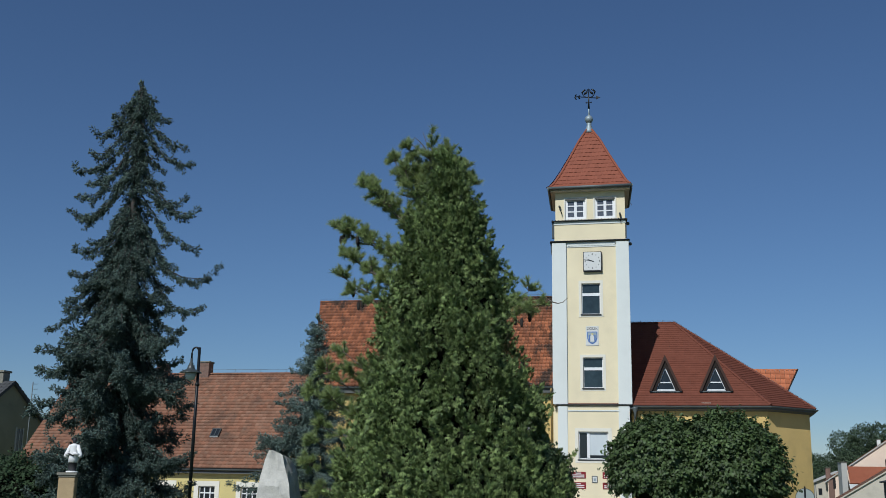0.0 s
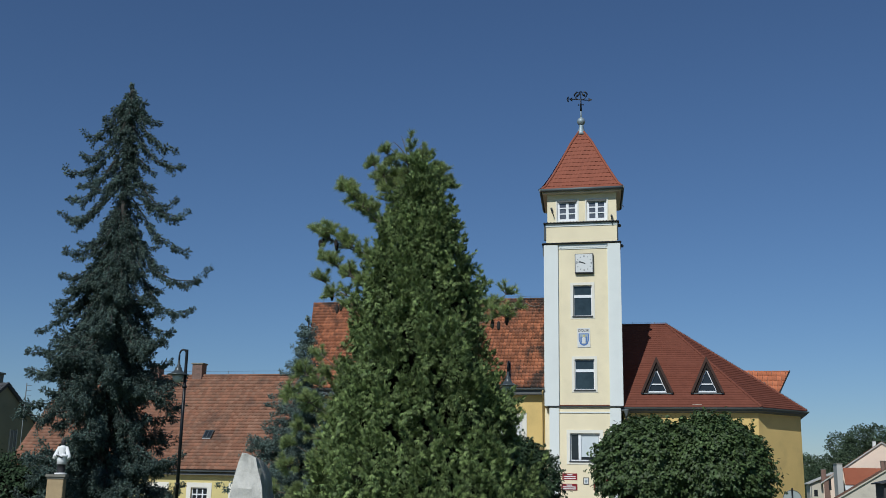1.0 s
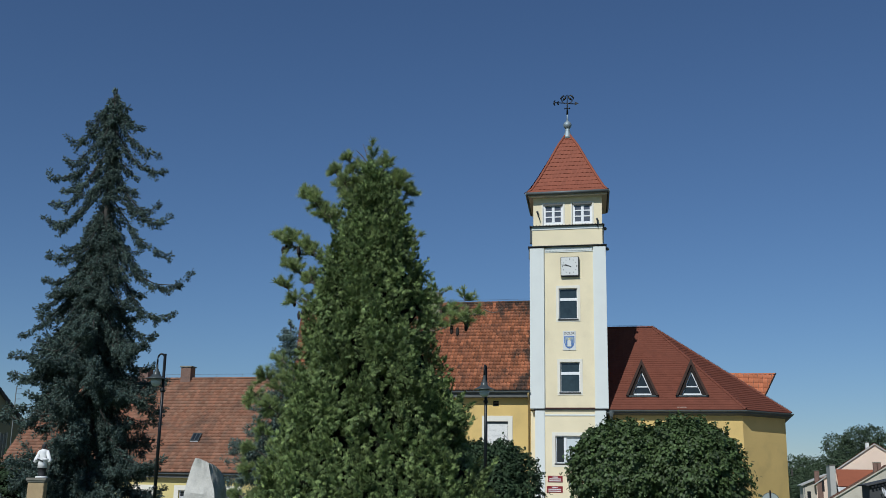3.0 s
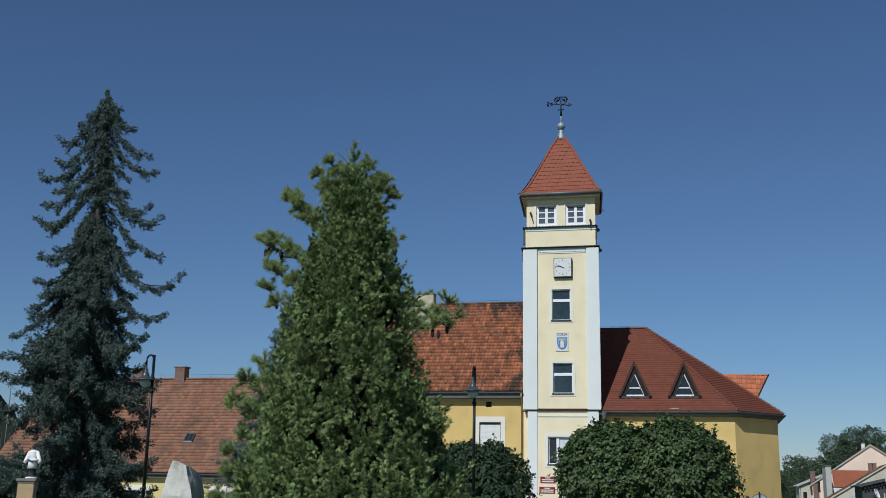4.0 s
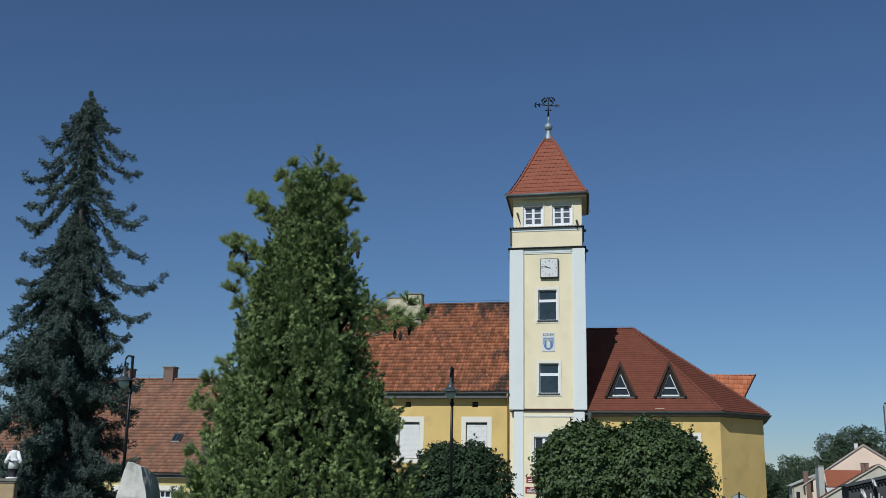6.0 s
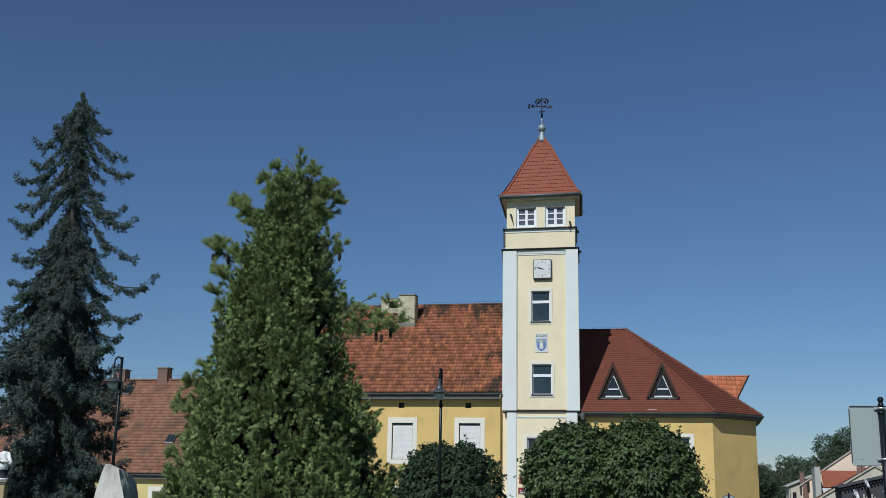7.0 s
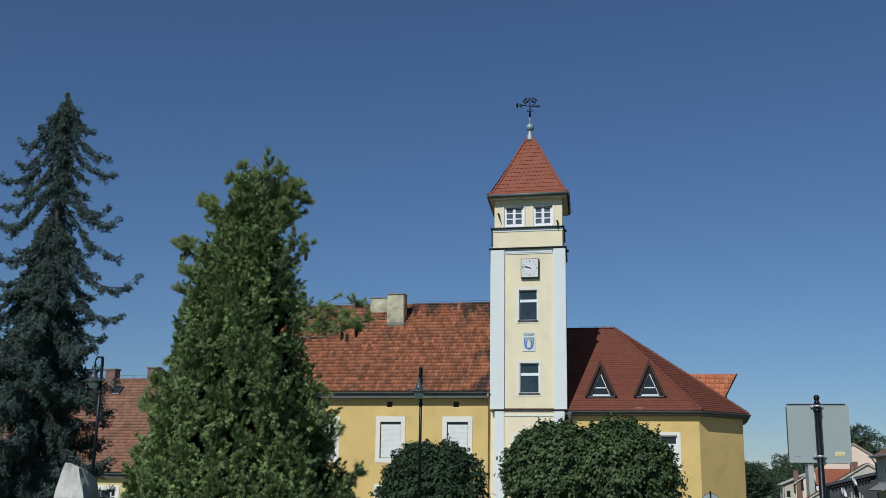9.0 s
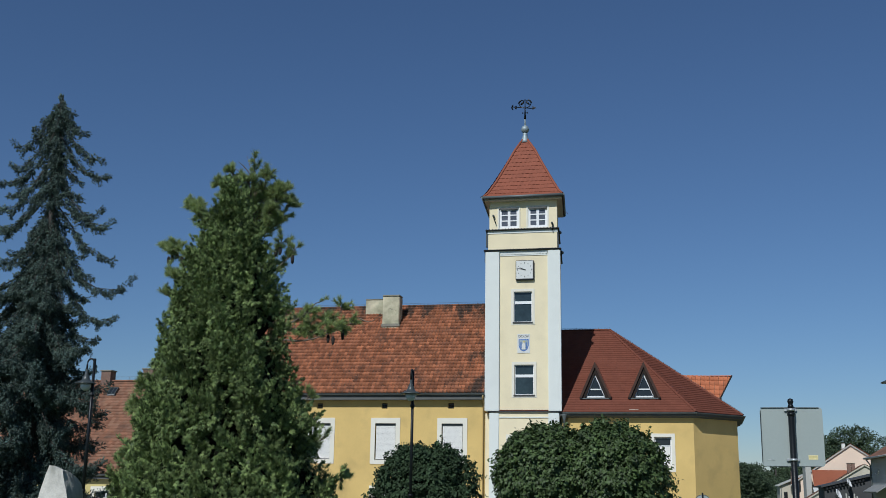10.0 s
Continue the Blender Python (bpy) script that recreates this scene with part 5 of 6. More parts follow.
TALL = [(-0.6, 3.3), (2.0, 3.7), (5.0, 3.7), (8.5, 3.5), (10.2, 3.0), (11.5, 2.4), (13.0, 1.9), (14.0, 2.0), (16.0, 1.7), (17.5, 1.2), (18.6, 0.8), (20.3, 0.3)]
PI = math.pi
LONE = [
    (PI, 19.0, 1.35, 18.05), (PI, 18.0, 2.45, 17.5), (PI, 17.8, 2.4, 16.4), (PI, 16.9, 3.15, 15.85), (PI + 0.1, 16.3, 2.7, 14.2), (PI - 0.1, 16.0, 2.65, 14.95),
    (PI, 15.1, 3.2, 13.65), (PI + 0.1, 13.6, 2.55, 11.8), (PI - 0.2, 13.2, 2.4, 12.3), (PI, 12.7, 1.5, 11.0), (PI - 0.15, 12.4, 1.9, 10.4), (PI + 0.15, 12.1, 2.3, 9.9), (PI, 11.5, 3.1, 9.3), (PI + 0.3, 11.7, 2.5, 9.3), (PI - 0.3, 11.8, 2.4, 9.0), (PI + 0.2, 11.0, 3.3, 8.0), (PI - 0.2, 11.2, 3.2, 7.8), (PI + 0.5, 12.2, 1.9, 9.9), (PI - 0.5, 12.2, 1.9, 9.6), (PI, 9.6, 4.05, 7.3), (PI + 0.2, 8.8, 3.6, 6.4),
    (PI, 6.4, 4.3, 4.75), (PI - 0.2, 7.4, 3.7, 5.6), (PI, 3.6, 3.5, 1.8), (PI + 0.3, 14.6, 2.2, 12.9), (PI - 0.2, 12.2, 2.7, 10.1), (PI + 0.2, 12.0, 2.6, 10.6),
    (PI, 19.25, 1.0, 18.45), (PI + 0.1, 19.0, 1.2, 17.7), (PI - 0.2, 18.7, 1.1, 17.4), (0.0, 19.1, 0.7, 18.2), (0.1, 18.7, 0.9, 17.8), (-1.2, 18.9, 0.9, 17.7),
    (0.0, 13.5, 1.3, 11.5), (0.3, 13.1, 1.6, 10.9), (-0.3, 12.7, 1.8, 10.4), (0.2, 12.2, 2.1, 9.9), (-0.2, 11.7, 2.2, 9.2), (-0.6, 12.9, 1.7, 10.6), (-0.9, 12.0, 2.0, 9.6),
    (0.0, 19.1, 0.75, 18.7), (0.1, 18.4, 1.5, 17.7), (0.0, 17.9, 2.35, 16.35), (-0.1, 16.9, 3.0, 15.45), (0.1, 16.6, 1.4, 15.2), (0.0, 15.3, 2.65, 14.0),
    (-0.1, 14.3, 3.45, 13.35), (0.1, 13.7, 3.25, 11.7), (0.0, 12.2, 4.5, 10.8), (-0.1, 11.5, 4.1, 8.95), (0.1, 10.2, 2.8, 8.1), (0.0, 8.6, 3.0, 6.7),
    (0.1, 6.6, 3.55, 4.85), (-0.1, 4.4, 4.05, 2.8), (0.1, 3.0, 3.6, 1.3), (-0.4, 9.8, 3.0, 7.4), (0.3, 13.0, 2.2, 10.9),
]
blue_spruce((-16.7, -22.0, GROUND), 20.15, tall_reach, LONE, 215, 5, "tall blue spruce with drooping branches and a thin top", 0.34, 1.0, 9, 0.16, rate=74, coat=90, tent=125)
blue_spruce((-8.75, -18.8, GROUND), 9.55, lambda f: 0.42 + 4.6 * (1 - f), [], 330, 9, "young blue spruce with layered branches", 0.14, 0.62, 5, 0.06, (-0.05, 0.25), 52, 90, 1.0, "youngspruce", 0, 32)


# ---- arborvitae with a pine grown through it ----
def outline_radius(z):
    for (a, ra), (b, rb) in zip(CONE, CONE[1:]):
        if a <= z <= b:
            return 0.97 * (ra + (rb - ra) * (z - a) / (b - a))
    return 0.05


CONE = [(-0.7, 2.12), (1.05, 2.06), (1.9, 1.92), (3.1, 1.60), (4.1, 1.27), (5.3, 0.98), (6.0, 0.74), (6.6, 0.52), (7.05, 0.28), (7.3, 0.06)]


def thuja_middle(z):
    return np.array([3.58 - 0.056 * (min(z, 4.6) + 0.6), -46.1])


def thuja_surface(a, z):
    """Lumpy radius: bundles of shoots that stand proud, with clefts between them."""
    lump = noise.noise((1.6 * math.cos(a) * 2, 1.6 * math.sin(a) * 2, z * 0.9)) * 0.20 + noise.noise((5 * math.cos(a), 5 * math.sin(a), z * 1.5 + 7)) * 0.24 + noise.noise((11 * math.cos(a), 11 * math.sin(a), z * 2.6 + 3)) * 0.20
    hollow = 0.55 * math.exp(-(((a + 0.18 + PI) % (2 * PI) - PI) / 0.30) ** 2 - ((z - 2.25) / 0.55) ** 2)
    hollow += 0.34 * math.exp(-(((a + 0.30 + PI) % (2 * PI) - PI) / 0.20) ** 2 - ((z - 4.3) / 0.9) ** 2)
    return max(0.1, outline_radius(z) * (0.95 + 0.70 * lump) + 0.13 * lump - hollow)


def arborvitae():
    rng = np.random.default_rng(3)
    tree = thing("arborvitae_tree", (3.58, -46.1, GROUND), "dense dark green cone-shaped arborvitae", "tree")
    part("trunk", tube([(3.58, -46.1, GROUND), (3.38, -46.1, 3), (3.28, -46.1, 7.0)], [0.16, 0.1, 0.02], 8), M["bark"], tree)
    # Solid shell: the crown's inner shade is put into its near-black colour.
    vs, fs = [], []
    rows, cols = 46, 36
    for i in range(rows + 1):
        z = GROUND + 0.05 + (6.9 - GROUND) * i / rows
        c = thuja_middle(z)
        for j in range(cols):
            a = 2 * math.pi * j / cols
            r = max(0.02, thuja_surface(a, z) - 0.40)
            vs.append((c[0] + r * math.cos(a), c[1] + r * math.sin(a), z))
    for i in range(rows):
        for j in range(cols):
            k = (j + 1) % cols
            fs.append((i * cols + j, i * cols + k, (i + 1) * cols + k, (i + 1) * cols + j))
    raw("inner_twig", vs, fs, M["crownshade"], tree, "near-black solid shell painted as the shade inside the crown")
    places, ways, ups, sizes = [], [], [], []
    n = 0
    while n < 4500:
        z = rng.uniform(GROUND, 7.2)
        if rng.uniform(0, 2.2) > outline_radius(z) + 0.12:
            continue
        a = rng.uniform(0, 2 * np.pi)
        if math.sin(a) > 0.4 and rng.uniform(0, 1) < 0.7:
            continue
        c = thuja_middle(z)
        out = np.array([math.cos(a), math.sin(a), 0.0])
        side = np.array([-math.sin(a), math.cos(a), 0.0])
        if thuja_surface(a, z) < outline_radius(z) * rng.uniform(0.80, 0.97):
            continue
        n += 1
        root = np.array([c[0], c[1], z - 0.1]) + out * max(0.0, thuja_surface(a, z) - 0.30)
        rise = rng.uniform(0.5, 1.1) if rng.uniform(0, 1) < 0.62 else rng.uniform(-0.9, -0.3)
        way = out * rng.uniform(0.3, 0.75) + [0, 0, rise] + side * rng.normal(0, 0.35)
        way /= np.linalg.norm(way)
        long = rng.uniform(0.26, 0.46)
        for k in range(27):
            s = rng.uniform(0, 1) ** 0.8
            off = rng.normal(0, 1, 3)
            off -= way * off.dot(way)
            off /= np.linalg.norm(off)
            places.append(root + way * long * s + off * 0.085 * (1.1 - s) * rng.uniform(0.2, 1))
            ways.append(way * rng.uniform(0.7, 1.3) + off * rng.uniform(0.15, 0.6))
            ups.append(out * 0.8 + off * 0.5 + [0, 0, 0.3] + rng.normal(0, 0.65, 3))
            sizes.append(rng.uniform(0.062, 0.112) * (1.15 - 0.35 * s))
    v, t = scatter(*frond(), np.array(places), frames_along(np.array(ways), np.array(ups)), sizes)
    soup("crown", v, t, M["thuja"], tree, "flat lobed green sprays")


arborvitae()


def pine():
    rng = np.random.default_rng(8)
    base = (2.2, -42.35, GROUND)
    tree = thing("pine_tree", base, "loose long-needled pine with hanging brown cones", "tree")
    part("trunk", tube([base, (2.25, -42.35, 3.5), (2.2, -42.4, 6.6), (2.15, -42.5, 8.2)], [0.17, 0.11, 0.045, 0.012], 8), M["pinebark"], tree, "brown trunk")
    limbs = [
        # head
        ((2.1, 7.4), (1.22, -0.2, 8.4), 30), ((2.1, 7.7), (1.6, -0.4, 8.6), 26), ((2.1, 7.8), (2.12, -0.3, 8.92), 7), ((2.1, 7.5), (2.5, -0.4, 8.5), 28), ((2.1, 7.4), (2.85, -0.3, 8.2), 32),
        ((2.1, 7.2), (2.95, -0.1, 7.9), 28), ((2.1, 7.1), (2.65, -0.5, 7.6), 22), ((2.1, 7.5), (2.2, -0.7, 8.35), 22), ((2.1, 7.2), (1.6, -0.6, 8.05), 28), ((2.1, 7.6), (2.6, 0.3, 8.35), 18), ((2.1, 7.3), (1.65, 0.4, 8.25), 18),
        # left arms
        ((2.1, 6.9), (0.5, -0.2, 8.0), 40), ((2.1, 6.8), (0.75, -0.4, 7.75), 32), ((2.1, 6.7), (1.0, 0.0, 7.5), 28), ((2.1, 6.3), (-0.28, -0.1, 7.1), 34), ((2.1, 6.2), (0.2, -0.3, 7.0), 30),
        ((2.1, 6.0), (0.6, -0.2, 6.8), 28), ((2.1, 5.8), (0.02, -0.1, 6.45), 26), ((2.1, 5.6), (0.3, -0.4, 6.3), 28), ((2.1, 5.3), (0.0, 0.0, 5.95), 18), ((2.1, 5.2), (0.33, -0.2, 5.6), 22), ((2.1, 5.4), (0.7, -0.3, 6.1), 26),
        # right arms
        ((2.1, 6.3), (3.3, -0.2, 6.95), 18), ((2.1, 6.4), (2.95, -0.3, 7.1), 14), ((2.6, 5.25), (4.5, 0.2, 5.32), 26), ((2.8, 5.2), (4.25, 0.1, 5.58), 20), ((2.6, 5.3), (3.7, -0.1, 5.7), 14), ((2.6, 5.0), (4.25, 0.0, 5.2), 10), ((2.1, 3.1), (3.55, 0.3, 3.8), 16), ((2.1, 2.3), (3.95, 0.3, 2.95), 20),
        ((2.1, 1.4), (4.35, 0.5, 2.15), 26), ((2.1, 1.2), (4.0, 0.5, 1.9), 20),
        # lower left mass
        ((2.1, 2.9), (-0.75, -0.2, 3.65), 34), ((2.1, 2.9), (-0.2, -0.5, 4.0), 32), ((2.1, 2.5), (-0.6, 0.2, 2.9), 30), ((2.1, 2.0), (-0.45, -0.4, 2.1), 30), ((2.1, 1.6), (-0.9, 0.0, 1.6), 30), ((2.1, 1.4), (-0.5, -0.7, 1.2), 30),
        ((2.1, 3.5), (0.3, -0.6, 4.3), 26), ((2.1, 3.0), (0.2, -0.8, 3.2), 30), ((2.1, 0.8), (0.0, -0.6, 0.5), 26), ((2.1, 0.6), (-1.0, 0.1, 0.4), 26), ((2.1, 2.6), (0.1, -1.0, 3.4), 30), ((2.1, 2.0), (-0.1, -1.0, 2.5), 30),
        ((2.1, 1.5), (0.0, -1.1, 1.7), 30), ((2.1, 1.0), (-0.3, -1.0, 0.9), 30), ((2.1, 3.4), (0.6, -0.9, 3.9), 26),
    ]
    coned = {(-0.28, 7.1), (0.2, 7.0), (0.0, 5.95), (0.33, 5.6), (3.3, 6.95), (2.95, 7.1), (4.25, 5.2), (4.5, 5.32)}
    cone_tips = []
    wood = bmesh.new()
    places, ways, sizes = [], [], []
    for (bx, bz), (tx, ty, tz), many in limbs:
        tip = np.array([bx + 0.91 * (tx - bx), base[1] + ty, tz])
        p = bend((bx, base[1], bz), tip, 0.12, 0.12, 9)
        tube([tuple(q) for q in p], [0.030 - 0.0028 * k for k in range(9)], 5, wood, caps=False)
        along = (p[-1] - p[-3]) / np.linalg.norm(p[-1] - p[-3])
        if (tx, tz) in coned:
            cone_tips.append(p[-2])
        # side twigs in whorls along the outer limb, each with mops of needles toward its tip
        rings = rng.uniform(-0.07, 0.04, 4) + [0.32, 0.54, 0.78, 0.99]
        for k in range(int(many * (1.8 if bz > 7 else 1.3))):
            s = min(1.0, rings[int(4 * rng.uniform(0, 1) ** 0.75)] + rng.normal(0, 0.02))
            i = s * 8
            q = p[min(int(i), 8)] + (p[min(int(i) + 1, 8)] - p[min(int(i), 8)]) * (i % 1)
            off = rng.normal(0, 1, 3) * [1, 1, 0.6] + along * 0.8 + [0, 0, 0.25]
            off = off / np.linalg.norm(off) * rng.uniform(0.09, 0.32) * (1.35 - 0.55 * s)
            end = q + off
            tube([tuple(q), tuple(q + off * 0.6 - [0, 0, 0.02]), tuple(end)], [0.010, 0.008, 0.005], 4, wood, caps=False)
            way = off / np.linalg.norm(off) + [0, 0, 0.25]
            for d in range(5):
                places.append(end - off * 0.15 * d)
                ways.append(way + rng.normal(0, 0.12, 3))
                sizes.append(rng.uniform(0.095, 0.16) * (1.0 - 0.06 * d))
    bare = bend((2.1, base[1] - 0.2, 8.4), (1.75, base[1] - 0.3, 8.85), -0.06, 0.0, 5)
    tube([tuple(q) for q in bare], [0.014, 0.012, 0.01, 0.008, 0.004], 4, wood, caps=False)
    for tip in ((1.62, -0.35, 8.72), (2.42, -0.3, 8.78), (1.9, -0.2, 9.0)):
        bare = bend((2.1, base[1] - 0.25, 8.35), (tip[0], base[1] + tip[1], tip[2]), -0.04, 0.0, 5)
        tube([tuple(q) for q in bare], [0.013, 0.011, 0.009, 0.007, 0.004], 4, wood, caps=False)
    bare = bend((4.5, base[1] + 0.15, 5.4), (4.9, base[1] + 0.1, 5.42), 0.05, 0.1, 5)
    tube([tuple(q) for q in bare], [0.016, 0.013, 0.01, 0.008, 0.005], 4, wood, caps=False)
    part("limb", wood, M["twig"], tree, "thin grey-brown limbs")
    places, ways, sizes = np.array(places), np.array(ways), np.array(sizes)
    vs, ts, base_n = [], [], 0
    for kind in range(3):
        pick = np.arange(len(places)) % 3 == kind
        v, t = scatter(*needle_tuft(36, kind), places[pick], frames_along(ways[pick], rng.normal(0, 1, ways[pick].shape)), sizes[pick])
        vs.append(v)
        ts.append(t + base_n)
        base_n += len(v)
    soup("crown", np.concatenate(vs), np.concatenate(ts), M["pine"], tree, "bursts of long green needles")
    # hanging cones, two or three under a limb's tip
    spots = [q + rng.normal(0, 0.05, 3) * [1, 1, 0.4] - [0, 0, 0.03 + 0.05 * k] for q in cone_tips for k in range(2)]
    rings = [(0.010, 0.0)]
    for k in range(6):
        rings += [(0.028 + 0.016 * math.sin(PI * (k + 0.5) / 6), -0.02 - 0.026 * k), (0.022 + 0.010 * math.sin(PI * (k + 0.5) / 6), -0.036 - 0.026 * k)]
    rings.append((0.008, -0.185))
    for cx, cy, cz in spots:
        part("pine_cone", turned(rings[::-1], (cx, cy, cz), 8), M["cone"], tree, "brown hanging cone")


pine()


# ---- clipped maples and far trees ----
def globe_maple(place, radius, squash, middle, count, seed, label, leaf=0.125, foliage="maple"):
    rng = np.random.default_rng(seed)
    x, y, z = place
    tree = thing("maple_tree", place, label, "tree", "clipped maples")
    part("trunk", tube([(x, y, z), (x + 0.03, y, z + middle * 0.5), (x, y, z + middle)], [0.13, 0.11, 0.08], 8), M["bark"], tree)
    wood = bmesh.new()
    for k in range(9):
        a = k * 2.4
        tube([(x, y, z + middle * 0.55), (x + 0.4 * radius * math.cos(a), y + 0.4 * radius * math.sin(a), z + middle), (x + 0.8 * radius * math.cos(a), y + 0.8 * radius * math.sin(a), z + middle + 0.4 * radius * squash)], [0.05, 0.035, 0.015], 5, wood, caps=False)
    part("limb", wood, M["bark"], tree)
    d = rng.normal(0, 1, (count, 3))
    d /= np.linalg.norm(d, axis=1, keepdims=True)
    low = d[:, 2] < -0.55
    d[low, 2] *= -1
    back = (d[:, 1] > 0.35) & (rng.uniform(0, 1, count) < 0.7)
    d[back, 1] *= -1
    lump = np.array([noise.noise(Vector(q) * 2.6 + Vector((seed, 0, 0))) * 0.12 + noise.noise(Vector(q) * 6.5 + Vector((0, seed, 0))) * 0.19 + max(0.0, noise.noise(Vector(q) * 15 + Vector((seed, seed, 0))) - 0.25) * 0.30 for q in d])
    r = radius * (1.0 + lump) * (1 - 0.16 * rng.uniform(0, 1, count) ** 1.5)
    p = d * r[:, None] * [1, 1, squash] + [x, y, z + middle]
    ways = d * 0.55 + [0, 0, -0.55] + rng.normal(0, 0.5, d.shape)
    ups = d + [0, 0, 0.7] + rng.normal(0, 0.5, d.shape)
    v, t = scatter(*maple_leaf(), p, frames_along(ways, ups), rng.uniform(0.7, 1.2, count) * leaf)
    soup("crown", v, t, M[foliage], tree, "overlapping lobed leaves")
    # Lumpy closed shell, coloured near-black as shade behind the leaves.
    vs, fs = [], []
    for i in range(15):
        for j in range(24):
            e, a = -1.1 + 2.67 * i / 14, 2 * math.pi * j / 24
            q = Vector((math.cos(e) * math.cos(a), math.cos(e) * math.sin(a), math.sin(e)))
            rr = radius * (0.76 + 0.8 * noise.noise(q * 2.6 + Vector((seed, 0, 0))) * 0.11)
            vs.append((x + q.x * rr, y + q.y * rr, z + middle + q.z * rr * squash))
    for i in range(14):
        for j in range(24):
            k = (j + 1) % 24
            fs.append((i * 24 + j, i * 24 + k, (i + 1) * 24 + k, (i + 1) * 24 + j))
    raw("inner_twig", vs, fs, M["crownshade"], tree)
    return tree


globe_maple((6.3, -24.6, GROUND), 1.76, 1.0, 2.99, 16000, 11, "round clipped maple with dense dark green leaves")
globe_maple((8.62, -24.2, GROUND), 2.02, 1.0, 2.88, 20000, 12, "broad round clipped maple with dense dark green leaves")
globe_maple((0.3, -17.8, GROUND), 2.3, 0.95, 2.15, 16000, 13, "round clipped hornbeam with very dark leaves", 0.13, "darkleaf")
globe_maple((-21.9, -20.5, GROUND), 2.6, 0.9, 1.0, 6000, 14, "round clipped hornbeam with very dark leaves", 0.13, "darkleaf")


def far_tree(place, blobs, count, seed, leaf, label="large leafy tree far behind the houses", name="oak_tree"):
    """A broad crown of leaf clumps: blobs are (dx, dy, dz, radius)."""
    rng = np.random.default_rng(seed)
    tree = thing(name, place, label, "tree")
    x, y, z = place
    top = max(b[2] for b in blobs)
    part("trunk", tube([(x, y, z), (x + 0.2, y, z + top * 0.5), (x, y, z + top * 0.9)], [0.5, 0.38, 0.12], 8), M["bark"], tree)
    wood = bmesh.new()
    for dx, dy, dz, r in blobs:
        tube([(x, y, z + dz * 0.45), (x + dx * 0.5, y + dy * 0.5, z + dz * 0.75), (x + dx, y + dy, z + dz)], [0.22, 0.15, 0.06], 5, wood, caps=False)
    part("limb", wood, M["bark"], tree)
    share = np.array([b[3] ** 2 for b in blobs])
    share = np.maximum(1, (count * share / share.sum()).astype(int))
    ps, ws, us = [], [], []
    for (dx, dy, dz, r), n in zip(blobs, share):
        d = rng.normal(0, 1, (n, 3))
        d /= np.linalg.norm(d, axis=1, keepdims=True)
        lump = np.array([noise.noise(Vector(q) * 2.2 + Vector((dx, dz, r))) * 0.45 for q in d])
        rr = r * (0.9 + lump) * (1 - 0.35 * rng.uniform(0, 1, n) ** 1.5)
        ps.append(d * rr[:, None] * [1, 1, 0.85] + [x + dx, y + dy, z + dz])
        ws.append(d + [0, 0, -0.3] + rng.normal(0, 0.5, d.shape))
        us.append(d * 0.6 + [0, 0, 0.8] + rng.normal(0, 0.5, d.shape))
    ps = np.concatenate(ps)
    v, t = scatter(*clump_leaf(), ps, frames_along(np.concatenate(ws), np.concatenate(us)), rng.uniform(0.7, 1.3, len(ps)) * leaf)
    soup("crown", v, t, M["farleaf"], tree, "dark green leaf clumps")


def crown(seed, wide, high, base, n, r):
    rng = np.random.default_rng(seed)
    return [(rng.uniform(-1, 1) * wide, rng.uniform(-1, 1) * wide * 0.6, base + rng.uniform(0, 1) * high, r * rng.uniform(0.7, 1.2)) for k in range(n)]


far_tree((60, 250, GROUND), [(-7, 0, 14.2, 4.6), (-2, 0, 15.8, 5.0), (2, 0, 17.2, 4.2), (6, 0, 14, 5.0), (-11, 0, 8, 4.5), (11, 0, 10.5, 4.5), (3, 0, 9, 7), (-3, 3, 13, 5), (17, 0, 8, 5), (24, 2, 7, 5), (0, -2, 4, 6), (12, 0, 4, 6)], 34000, 21, 0.44)
far_tree((45, 215, GROUND), crown(31, 5, 7, 3, 14, 3.4), 16000, 22, 0.38)
far_tree((34, 190, GROUND), crown(32, 4.5, 6, 2, 14, 2.9), 16000, 23, 0.36)
far_tree((26, 165, GROUND), crown(33, 3.5, 5, 1.5, 14, 2.4), 16000, 24, 0.32)
far_tree((36, 150, GROUND), crown(34, 4.5, 3.5, 0.5, 14, 2.2), 14000, 25, 0.3)


